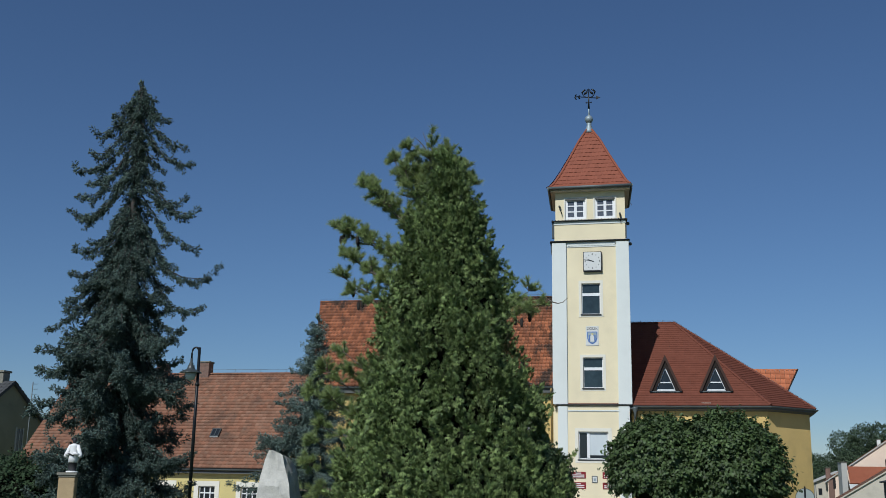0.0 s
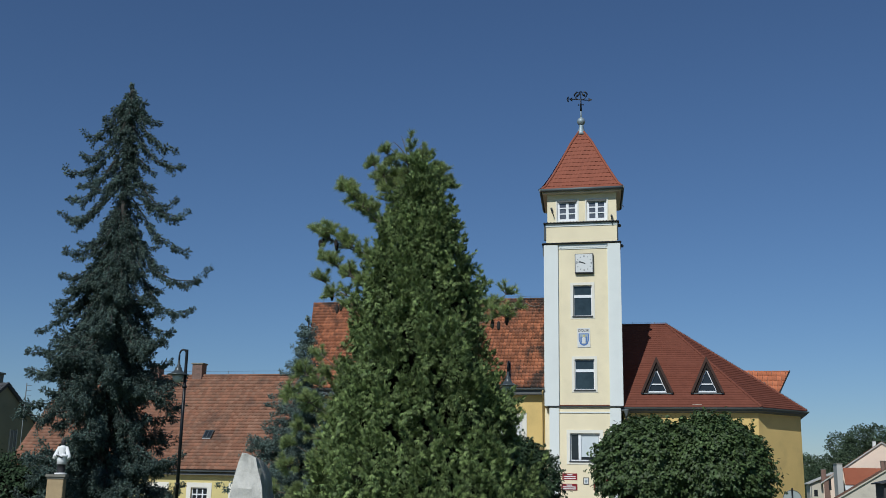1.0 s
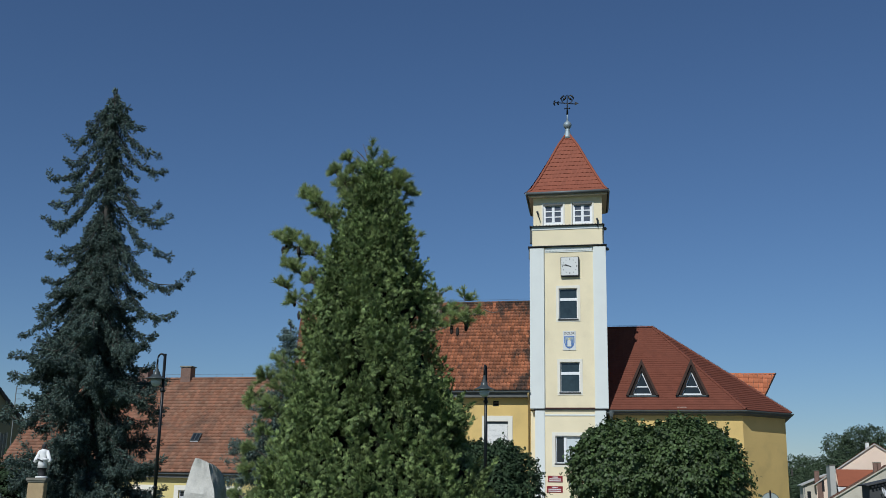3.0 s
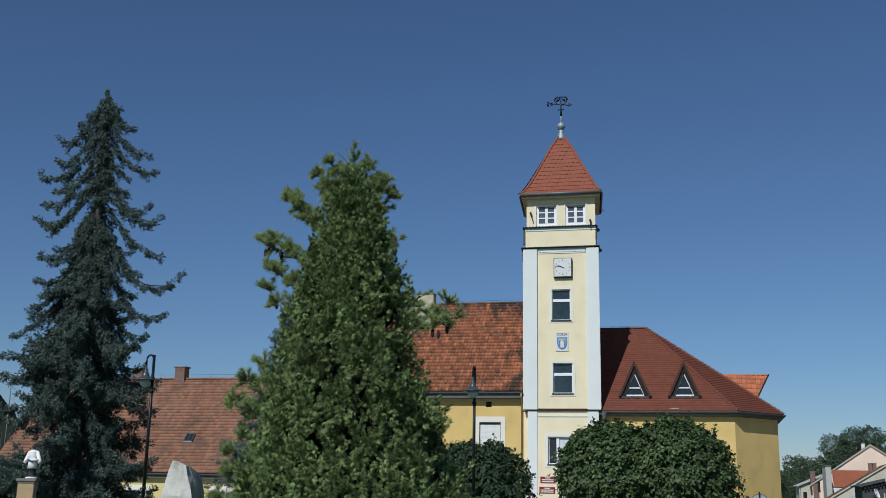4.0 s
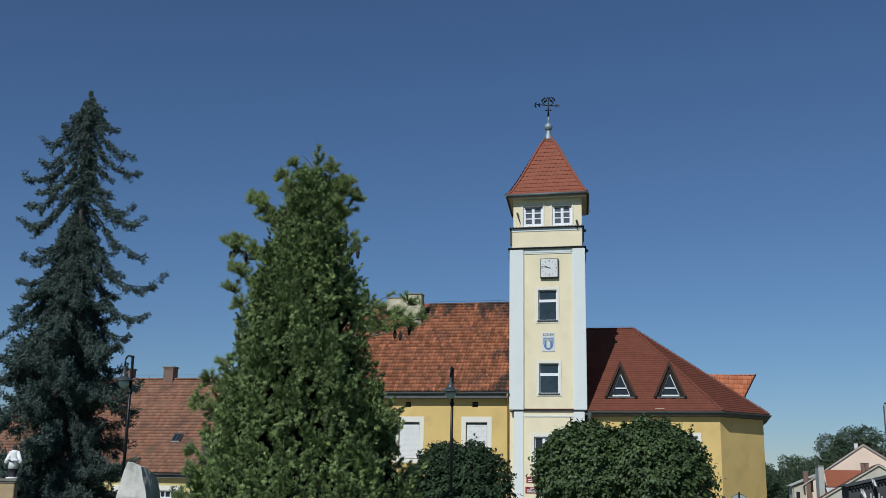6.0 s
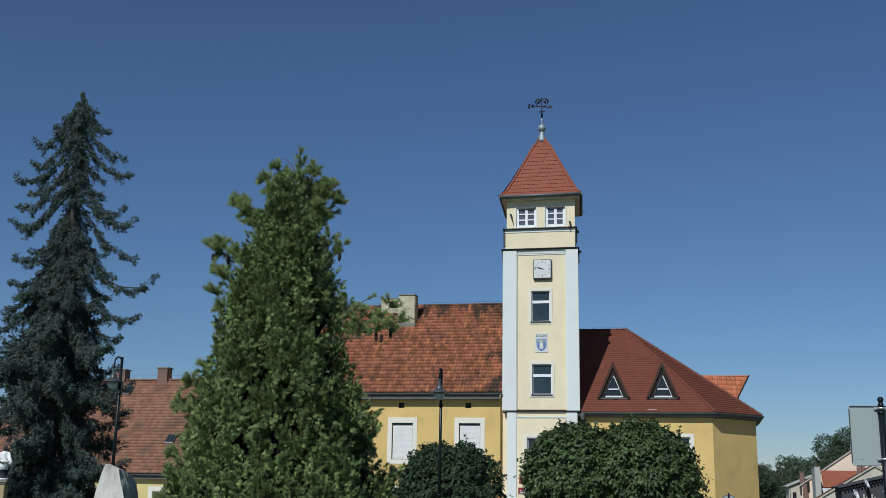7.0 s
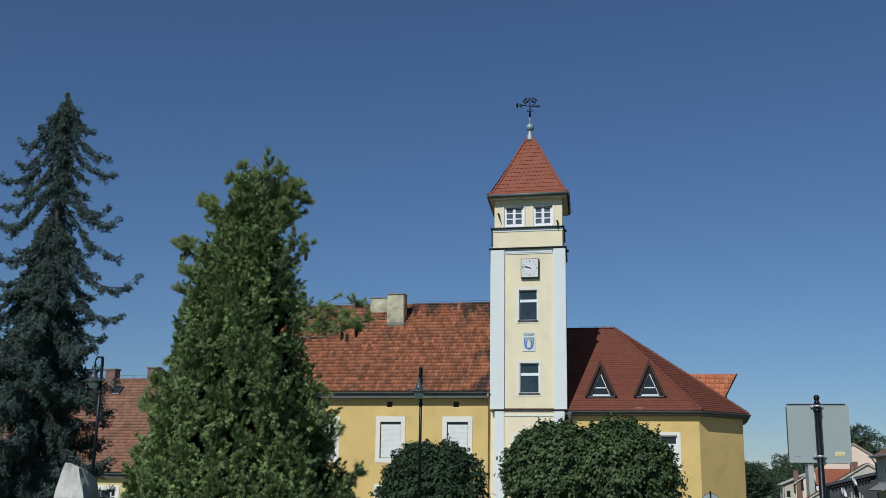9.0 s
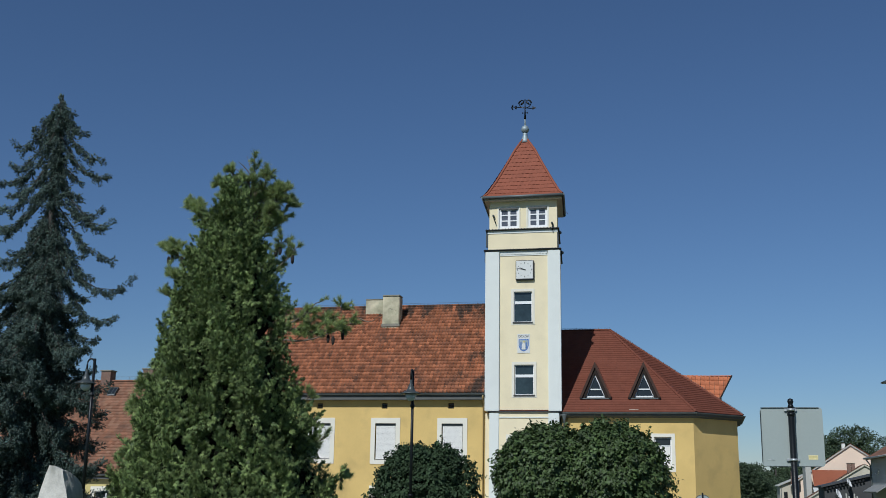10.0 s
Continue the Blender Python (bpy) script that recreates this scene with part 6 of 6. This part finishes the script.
# ---- street furniture ----
def street_lamp(x, y, turn, height=6.75, label="black cast-iron street lamp with a hooked arm and bell shade"):
    """turn: the way the arm points, degrees from +x."""
    l = thing("street_lamp", (x, y, GROUND), label, "street lamp", "square street lamps")
    d = Vector((math.cos(radians(turn)), math.sin(radians(turn)), 0))
    o = Vector((x, y, GROUND))
    part("base", turned([(0.16, 0), (0.16, 0.25), (0.12, 0.3), (0.10, 0.9), (0.075, 1.0)], (x, y, GROUND), 16), M["black"], l)
    part("pole", tube([tuple(o + Vector((0, 0, 1.0))), tuple(o + Vector((0, 0, height)))], [0.062, 0.05], 12), M["black"], l)
    for h in (2.2, height - 1.3):
        part("collar", turned([(0.06, -0.05), (0.085, -0.03), (0.085, 0.03), (0.06, 0.05)], (x, y, GROUND + h), 14), M["black"], l)
    arc = []
    for k in range(9):
        a = PI * (1 - k / 8)
        arc.append(tuple(o + Vector((0, 0, height - 0.20 + 0.20 * math.sin(a))) + d * (0.13 + 0.13 * math.cos(a))))
    arc.append(tuple(o + d * 0.26 + Vector((0, 0, height - 0.40))))
    part("arm", tube(arc, 0.034, 8), M["black"], l)
    c = tuple(o + d * 0.26 + Vector((0, 0, height - 0.90)))
    part("shade", turned([(0.38, 0.0), (0.375, 0.025), (0.26, 0.07), (0.16, 0.13), (0.12, 0.20), (0.115, 0.27), (0.07, 0.29), (0.075, 0.35), (0.045, 0.37), (0.04, 0.52)], c, 24), M["lampgrey"], l, "dark grey enamel bell shade")
    part("lens", turned([(0.04, -0.25), (0.12, -0.22), (0.18, -0.13), (0.20, 0.0)], c, 24), M["lens"], l, "frosted glass bowl")
    return l


street_lamp(-9.32, -29.4, 188, 6.82)
street_lamp(1.62, -26.0, 268, 6.69)
street_lamp(17.5, -30.5, 182, 6.6)


def street_sign():
    x, y = 12.265, -49.42
    s = thing("street_sign", (x, y, GROUND), "square road sign seen from its grey back on a black post", "road sign")
    part("pole", tube([(x, y, GROUND), (x, y, 2.98)], 0.038, 14), M["black"], s, "black steel post")
    part("knob", turned([(0.038, 0.0), (0.034, 0.02), (0.024, 0.04), (0.034, 0.065), (0.036, 0.08), (0.03, 0.1), (0.012, 0.112)], (x, y, 3.01), 14), M["black"], s, "black ball finial")
    part("collar", turned([(0.039, -0.02), (0.048, -0.012), (0.048, 0.012), (0.039, 0.02)], (x, y, 2.93), 14), M["black"], s)
    yp = y + 0.062
    x0, x1, z0, z1 = 11.905, 12.635, 2.305, 3.02
    bm = bmesh.new()
    r, ring = 0.045, []
    for cx, cz, a0 in ((x1 - r, z1 - r, 0), (x0 + r, z1 - r, 90), (x0 + r, z0 + r, 180), (x1 - r, z0 + r, 270)):
        for k in range(5):
            a = radians(a0 + 22.5 * k)
            ring.append((cx + r * math.cos(a), cz + r * math.sin(a)))
    a = [bm.verts.new((px, yp, pz)) for px, pz in ring]
    b = [bm.verts.new((px, yp + 0.018, pz)) for px, pz in ring]
    bm.faces.new(a)
    bm.faces.new(b[::-1])
    for k in range(len(ring)):
        q = (k + 1) % len(ring)
        bm.faces.new((a[k], b[k], b[q], a[q]))
    bmesh.ops.recalc_face_normals(bm, faces=bm.faces[:])
    part("panel", bm, M["signback"], s, "plain grey metal back")
    part("rim", boxes((x0 + 0.01, x1 - 0.04, yp - 0.011, yp, z1 - 0.012, z1 - 0.003)), M["ink"], s, "dark folded rim")
    part("rim", boxes((x0, x0 + 0.007, yp - 0.018, yp, z0 + 0.05, z1 - 0.04)), M["lampgrey"], s)
    part("rim", boxes((x0 + 0.05, x1 - 0.05, yp - 0.018, yp, z0, z0 + 0.007)), M["lampgrey"], s)
    for z in (2.985, 2.385):
        part("clamp", boxes((x - 0.075, x + 0.075, yp - 0.03, yp - 0.001, z - 0.017, z + 0.017), bevel=0.006), M["steel"], s, "galvanised clamp")
        part("clamp_ring", turned([(0.046, -0.014), (0.048, 0.0), (0.046, 0.014)], (x, y, z), 14), M["steel"], s)
    part("sticker", boxes((12.445, 12.555, yp - 0.003, yp - 0.0005, 2.39, 2.445)), M["sticker"], s, "small pale yellow sticker")
    for k in range(3):
        part("text_bar", boxes((12.452, 12.548, yp - 0.0045, yp - 0.003, 2.398 + 0.015 * k, 2.404 + 0.015 * k)), M["shieldgold"], s)
    part("scratch", tube([(11.965, yp - 0.002, 2.38), (12.0, yp - 0.002, 2.387), (12.05, yp - 0.002, 2.38)], 0.003, 4), M["steel"], s)


street_sign()


def round_sign():
    x, y, z = 12.03, -16.7, 1.36
    s = thing("street_sign", (x, y, GROUND), "round road sign seen from its grey back on a post", "road sign")
    part("pole", tube([(x, y - 0.05, GROUND), (x, y - 0.05, z + 0.46)], 0.035, 10), M["black"], s)
    bm = bmesh.new()
    bmesh.ops.create_cone(bm, cap_ends=True, segments=32, radius1=0.37, radius2=0.37, depth=0.02, matrix=pose(x, y, z, 90, 0, 0))
    part("panel", bm, M["signback"], s, "grey metal disc")
    bm = bmesh.new()
    ring = [(x + 0.375 * math.cos(2 * PI * k / 24), y - 0.01, z + 0.375 * math.sin(2 * PI * k / 24)) for k in range(25)]
    part("rim", tube(ring, 0.012, 5, bm), M["lampgrey"], s)


round_sign()


def standing_stone():
    """A rough four-sided granite pillar with a broad front, a sharp front edge and a blunt top."""
    bm = bmesh.new()
    bmesh.ops.create_cube(bm, size=1)
    bmesh.ops.subdivide_edges(bm, edges=bm.edges[:], cuts=21, use_grid_fill=True)
    for v in bm.verts:
        u, w, h = v.co.x + 0.5, v.co.y + 0.5, v.co.z + 0.5
        left = -0.13 + 0.57 * h**0.95
        right = 1.10 - 0.40 * h**1.15
        if h > 0.9:
            left += 0.05 * ((h - 0.9) / 0.1) ** 2
        # plan: front edge, and a right side that runs back and outwards
        front = (left + u * (right - left), -0.34 + 0.10 * u)
        rear = (left + 0.08 + u * (right - left - 0.08), 0.42 - 0.12 * h)
        x = front[0] + (rear[0] - front[0]) * w
        y = front[1] + (rear[1] - front[1]) * w
        z = GROUND - 0.1 + 2.92 * h - (0.05 * u + 0.28 * w * w) * max(0, h - 0.75) * 4
        d = noise.noise_vector((x * 2.1, y * 2.1, z * 2.1)) * 0.05 + noise.noise_vector((x * 6, y * 6, z * 6)) * 0.014 + noise.noise_vector((x * 17, y * 17, z * 17)) * 0.010
        v.co = Vector((x + 0.09, y - 46.5, z)) + d
    ob = part("standing_stone", bm, M["granite"], None)
    tagged(ob, "tall rough pale granite memorial stone on the lawn", "monument")


standing_stone()


def pedestal_and_statue():
    x, y = -15.87, -26.4
    p = thing("pedestal", (x, y, GROUND), "square sandstone pedestal with a grey cap", "pedestal")
    turn = pose(x, y, 0, 0, 0, 22)

    def tier(name, half, z0, z1, m, label=""):
        bm = boxes((-half, half, -half, half, z0, z1), bevel=0.018)
        bm.transform(turn)
        part(name, bm, m, p, label)

    tier("foot", 0.42, GROUND - 0.05, GROUND + 0.3, M["sandstone"])
    tier("shaft", 0.30, GROUND + 0.3, 1.68, M["sandstone"], "sandstone shaft")
    tier("neck", 0.33, 1.68, 1.75, M["cap"])
    tier("cap", 0.37, 1.75, 1.86, M["cap"], "grey stone cap")
    bm = bmesh.new()
    sx, z0 = x + 0.13, 1.86
    turned([(0.24, 0.0), (0.24, 0.05), (0.16, 0.06), (0.14, 0.09), (0.165, 0.2), (0.15, 0.37), (0.19, 0.375), (0.175, 0.6), (0.14, 0.8), (0.175, 0.98), (0.16, 1.05), (0.06, 1.09), (0.06, 1.13), (0.09, 1.2), (0.07, 1.28), (0.02, 1.31)], (sx, y, z0), 18, bm)
    for s in (-1, 1):
        tube([(sx + s * 0.15, y, z0 + 1.03), (sx + s * 0.30, y - 0.02, z0 + 0.66), (sx + s * 0.33, y - 0.06, z0 + 0.58)], [0.065, 0.085, 0.06], 10, bm)
        tube([(sx + s * 0.28, y - 0.06, z0 + 0.68), (sx + s * 0.08, y - 0.2, z0 + 0.72)], [0.055, 0.045], 8, bm)
    tube([(sx - 0.14, y - 0.21, z0 + 0.72), (sx + 0.12, y - 0.21, z0 + 0.62)], 0.025, 6, bm)
    dark_from = len(bm.faces) - 8
    for v in bm.verts:
        v.co.y = y + (v.co.y - y) * 0.85
    ob = part("statue", bm, M["statue"], None)
    ob.data.materials.append(M["robe"])
    for f in ob.data.polygons:
        h = f.center.z - z0
        if 0.07 < h < 0.373 or h > 1.08 or f.index >= dark_from:
            f.material_index = 1
    tagged(ob, "small painted plaster figure in a white surplice on a pedestal", "statue")


pedestal_and_statue()


# ---- houses down the street ----
def street_houses():
    h, at = gable_house((35.2, 92, 0), -13, 8.0, 14, 2.75, 8.17, M["pink"], M["far_tile"], "pale pink gabled house with a small white chimney", False, "pale")
    part("chimney", boxes((34.28, 34.72, 93.5, 93.95, 7.0, 8.38), bevel=0.02), M["white"], h, "white chimney")
    part("chimney_cap", boxes((34.23, 34.77, 93.45, 94.0, 8.38, 8.45), bevel=0.02), M["cap"], h)
    # low building under a plain red roof, with a fire wall at its end
    b = thing("house", (33.0, 90, GROUND), "low grey house with a plain rust-red roof", "house")
    part("wall", boxes((29.8, 36.4, 88.7, 91.8, GROUND, 2.30)), M["pale"], b)
    slab([(29.55, 88.2, 2.38), (36.5, 88.2, 2.38), (36.5, 91.7, 4.66), (29.85, 91.7, 4.66)], 0.12, M["redsheet"], b, "roof", "plain rust-red sheet roof")
    part("fire_wall", boxes((28.62, 29.35, 88.6, 92, GROUND, 5.10), bevel=0.04), M["pale"], b, "tall weathered plaster fire wall")
    part("coping", boxes((28.55, 29.42, 88.5, 92, 5.10, 5.20), bevel=0.02), M["cap"], b)
    slab([(29.4, 86.9, 1.35), (31.4, 86.9, 1.35), (31.4, 88.1, 2.25), (29.4, 88.1, 2.25)], 0.08, M["stucco_grey"], b, "canopy", "grey-green sheet canopy")
    # pale house end with a lean-to roof
    w = thing("house", (27.4, 97, GROUND), "pale plastered house end under a grey lean-to roof", "house")
    raw("wall", [(x, y, z) for y in (95.0, 99.5) for x, z in ((25.75, GROUND), (29.1, GROUND), (29.1, 3.85), (25.75, 2.36))], [(0, 1, 2, 3), (7, 6, 5, 4), (0, 3, 7, 4), (3, 2, 6, 7), (1, 5, 6, 2)], M["stucco_cream"], w, "pale cream stucco")
    slab([(25.4, 94.6, 2.44), (29.3, 94.6, 4.12), (29.3, 99.8, 4.12), (25.4, 99.8, 2.44)], 0.14, M["pale"], w, "roof", "pale grey roof")
    part("window", boxes((26.25, 26.75, 94.96, 95.0, 0.7, 1.6)), M["glass"], w)
    part("drain_pipe", tube([(25.9, 94.9, 2.35), (25.9, 94.9, GROUND)], 0.05, 6), M["gutter"], w)
    # brick outbuilding with a dark arch and a square stack
    o = thing("outbuilding", (28.2, 94, GROUND), "dark red-brown brick outbuilding with a stack and an arched opening", "outbuilding")
    rim = [(27.5, GROUND), (28.85, GROUND), (28.85, 3.05)] + [(28.40 + 0.45 * math.cos(0.3 * k), 3.05 + 0.40 * math.sin(0.3 * k)) for k in range(1, 10)] + [(27.5, 3.1)]
    n = len(rim)
    raw("wall", [(x, y, z) for y in (93.6, 94.4) for x, z in rim], [range(n), range(2 * n - 1, n - 1, -1)] + [(k, n + k, n + (k + 1) % n, (k + 1) % n) for k in range(n)], M["brick"], o)
    arch = [(28.1, 1.6), (28.7, 1.6), (28.7, 2.7)] + [(28.40 + 0.3 * math.cos(0.3 * k), 2.7 + 0.4 * math.sin(0.3 * k)) for k in range(1, 10)] + [(28.1, 2.7)]
    n = len(arch)
    raw("opening", [(x, y, z) for y in (93.56, 93.6) for x, z in arch], [range(n), range(2 * n - 1, n - 1, -1)] + [(k, n + k, n + (k + 1) % n, (k + 1) % n) for k in range(n)], M["dark"], o, "dark arched opening")
    part("stack", boxes((27.25, 27.87, 93.9, 94.45, 2.6, 4.40), bevel=0.03), M["brick"], o, "square brick stack")
    part("stack_cap", boxes((27.18, 27.94, 93.83, 94.52, 4.40, 4.48), bevel=0.02), M["cap"], o)
    # long gable with a pale verge, two brick stacks on its slope
    g, gat = gable_house((34.5, 78, 0), -6, 8.2, 9, 0.15, 5.12, M["stucco_cream"], M["brown_tile"], "cream gabled house with a brown tile roof and twin brick stacks", False, "stucco_cream")
    for x in (32.6, 33.1):
        part("chimney", boxes((x, x + 0.42, 79.0, 79.5, 3.9, 5.30), bevel=0.02), M["brick"], g, "brick stack")
        part("chimney_cap", boxes((x - 0.04, x + 0.46, 78.95, 79.55, 5.30, 5.37), bevel=0.02), M["cap"], g)
    # near corner house: its light side wall runs away down the street under a white gutter
    n = thing("house", (27.0, -2, GROUND), "light grey corner house with a white gutter along its eaves", "house")
    x0, y0, x1, y1, top = 23.05, -16.0, 23.25, 8.8, 4.0
    raw("wall", [(x, y, z) for z in (GROUND, top) for x, y in ((x0, y0), (x1, y1), (x1 + 8, y1), (x0 + 8, y0))], [(0, 3, 2, 1), (4, 5, 6, 7), (0, 1, 5, 4), (1, 2, 6, 5), (2, 3, 7, 6), (3, 0, 4, 7)], M["stucco_grey"], n, "light grey stucco")
    slab([(x0 - 0.3, y0, top + 0.02), (x1 - 0.3, y1 + 0.2, top + 0.02), (x1 + 4, y1 + 0.2, top + 2.6), (x0 + 4, y0, top + 2.6)], 0.12, M["brown_tile"], n, "roof", "brown roof")
    slab([(x0 + 8.3, y0, top + 0.02), (x1 + 8.3, y1 + 0.2, top + 0.02), (x1 + 4, y1 + 0.2, top + 2.6), (x0 + 4, y0, top + 2.6)], 0.12, M["brown_tile"], n, "roof", "brown roof")
    part("gutter", tube([(x0 - 0.36, y0, top), (x1 - 0.36, y1 + 0.2, top)], 0.06, 8), M["white"], n, "white gutter")
    part("drain_pipe", tube([(x1 - 0.3, y1 - 0.1, top - 0.05), (x1 - 0.06, y1 - 0.1, top - 0.4), (x1 - 0.06, y1 - 0.1, GROUND)], 0.045, 8), M["gutter"], n, "grey downpipe")
    scroll = [(23.17, 6.6 - 0.75 * math.cos(a), 3.25 + 0.27 * math.sin(a)) for a in (k * 0.35 - 2.6 for k in range(9))]
    part("scroll", tube(scroll, 0.035, 6), M["white"], n, "white plaster scroll")
    slab([(22.5, 3.5, 1.95), (23.15, 3.5, 2.35), (23.2, 8.2, 2.35), (22.55, 8.2, 1.95)], 0.07, M["awning"], n, "awning", "dark grey awning")
    # dark inn front that closes the view beyond the corner house
    d = thing("inn", (23.0, 13, GROUND), "dark boarded inn front with pale broken boards", "house")
    raw("wall", [(x, y, z) for y in (12.0, 15.0) for x, z in ((20.75, GROUND), (25.5, GROUND), (25.5, 3.3), (20.75, 2.15))], [(0, 1, 2, 3), (7, 6, 5, 4), (0, 3, 7, 4), (3, 2, 6, 7), (1, 5, 6, 2)], M["anthracite"], d, "dark boarded wall")
    slab([(20.5, 11.7, 2.24), (25.7, 11.7, 3.52), (25.7, 15.2, 3.52), (20.5, 15.2, 2.24)], 0.09, M["anthracite"], d, "roof", "dark felt roof")
    for k in range(12):
        x = 20.85 + 0.21 * k
        part("fringe", boxes((x, x + 0.12, 11.74, 11.80, 2.02 + 0.245 * 0.21 * k, 2.16 + 0.245 * 0.21 * k), bevel=0.01), M["ink"], d)
    for k in range(6):
        x = 21.9 + 0.17 * k
        part("pale_board", boxes((x, x + 0.09, 11.96, 12.0, 0.2, 1.45 + 0.17 * ((k * 5) % 3))), M["pale"], d)


street_houses()


def satellite_dish(x, y, z, r, lean, label="white satellite dish on a wall bracket"):
    d = thing("satellite_dish", (x, y, z), label, "satellite dish", "satellite dishes")
    bm = bmesh.new()
    rings = []
    for k in range(5):
        q = r * k / 4 if k else 0.02
        rings.append([bm.verts.new(pose(x, y, z, 70, 0, lean) @ Vector((q * math.cos(a), q * math.sin(a), 0.35 * q * q / r))) for a in (2 * PI * j / 20 for j in range(20))])
    for a, b in zip(rings, rings[1:]):
        for j in range(20):
            bm.faces.new((a[j], a[(j + 1) % 20], b[(j + 1) % 20], b[j]))
    bm.faces.new(rings[0])
    ob = part("dish", bm, M["dish"], d)
    ob.modifiers.new("thick", "SOLIDIFY").thickness = 0.03
    part("arm", tube([(x, y + 0.05, z - 0.6 * r), (x, y - 0.9 * r, z - 0.5 * r), (x, y - 1.3 * r, z + 0.2 * r)], 0.02, 6), M["gutter"], d)
    part("bracket", tube([(x, y, z), (x, y + 0.72, z - 0.1)], 0.03, 6), M["gutter"], d)


satellite_dish(22.15, 11.3, 2.46, 0.31, 66)
satellite_dish(21.44, 11.3, 1.72, 0.34, 62)


# ---- spire tiles, piece by piece ----
def spire_tiles():
    roof = next(o for o in tower.children if o.name.startswith("roof"))
    cx, cy = SPIRE_AT
    base = Vector((cx, cy, 19.98))
    wide, high = 0.285, 0.335
    shape = [(0.0, 0.35), (0.16, 1.0), (0.36, 0.6), (0.6, 0.0), (0.84, 0.05), (1.0, 0.35)]

    def mesh_of(a0, b0, a1, b1, long):
        vs, fs = [], []
        for u, h in shape:
            x0, x1 = a0 + (b0 - a0) * u, a1 + (b1 - a1) * u
            vs += [(x0, 0, 0.013 * h), (x0, 0, 0.034 + 0.013 * h), (x1, long, 0.003 + 0.013 * h)]
        for k in range(len(shape) - 1):
            i, j = 3 * k, 3 * k + 3
            fs += [(i, j, j + 1, i + 1), (i + 1, j + 1, j + 2, i + 2)]
        me = bpy.data.meshes.new("tile")
        me.from_pydata(vs, [], fs)
        me.materials.append(M["spire_tile"])
        return me

    whole = mesh_of(0, wide, 0, wide, high + 0.05)
    # walk up the flared profile in equal steps
    marks, left = [], 0.0
    for (h0, z0), (h1, z1) in zip(SPIRE, SPIRE[1:]):
        run = math.hypot(h0 - h1, z1 - z0)
        s = left
        while s < run:
            k = s / run
            marks.append((h0 + (h1 - h0) * k, z0 + (z1 - z0) * k))
            s += high
        left = s - run
    marks.append(SPIRE[-1])
    for side in range(4):
        spin = pose(0, 0, 0, 0, 0, 90 * side)
        for (h0, z0), (h1, z1) in zip(marks, marks[1:]):
            tilt = math.degrees(math.atan2(z1 - z0, h0 - h1))
            long = math.hypot(z1 - z0, h0 - h1)
            n = math.ceil(2 * h0 / wide)
            for c in range(n):
                a, b = -n * wide / 2 + c * wide, -n * wide / 2 + (c + 1) * wide
                a0, b0, a1, b1 = max(a, -h0), min(b, h0), max(a, -h1), min(b, h1)
                if b0 - a0 < 0.02:
                    continue
                cut = a0 > a + 1e-6 or b0 < b - 1e-6 or a1 > a + 1e-6 or b1 < b - 1e-6
                if cut:
                    a1, b1 = min(max(a1, -h1), h1), min(max(b1, -h1), h1)
                    me, shift = mesh_of(a0, b0, a1, max(b1, a1), long + 0.03), 0.0
                else:
                    me, shift = whole, a
                ob = new("tile", me)
                ob.parent = roof
                m = spin @ pose(shift, -h0, z0 - base.z, tilt, 0, 0)
                m.translation.x += SKEW * (m.translation.y + cy - 0.1)
                ob.matrix_basis = m


spire_tiles()
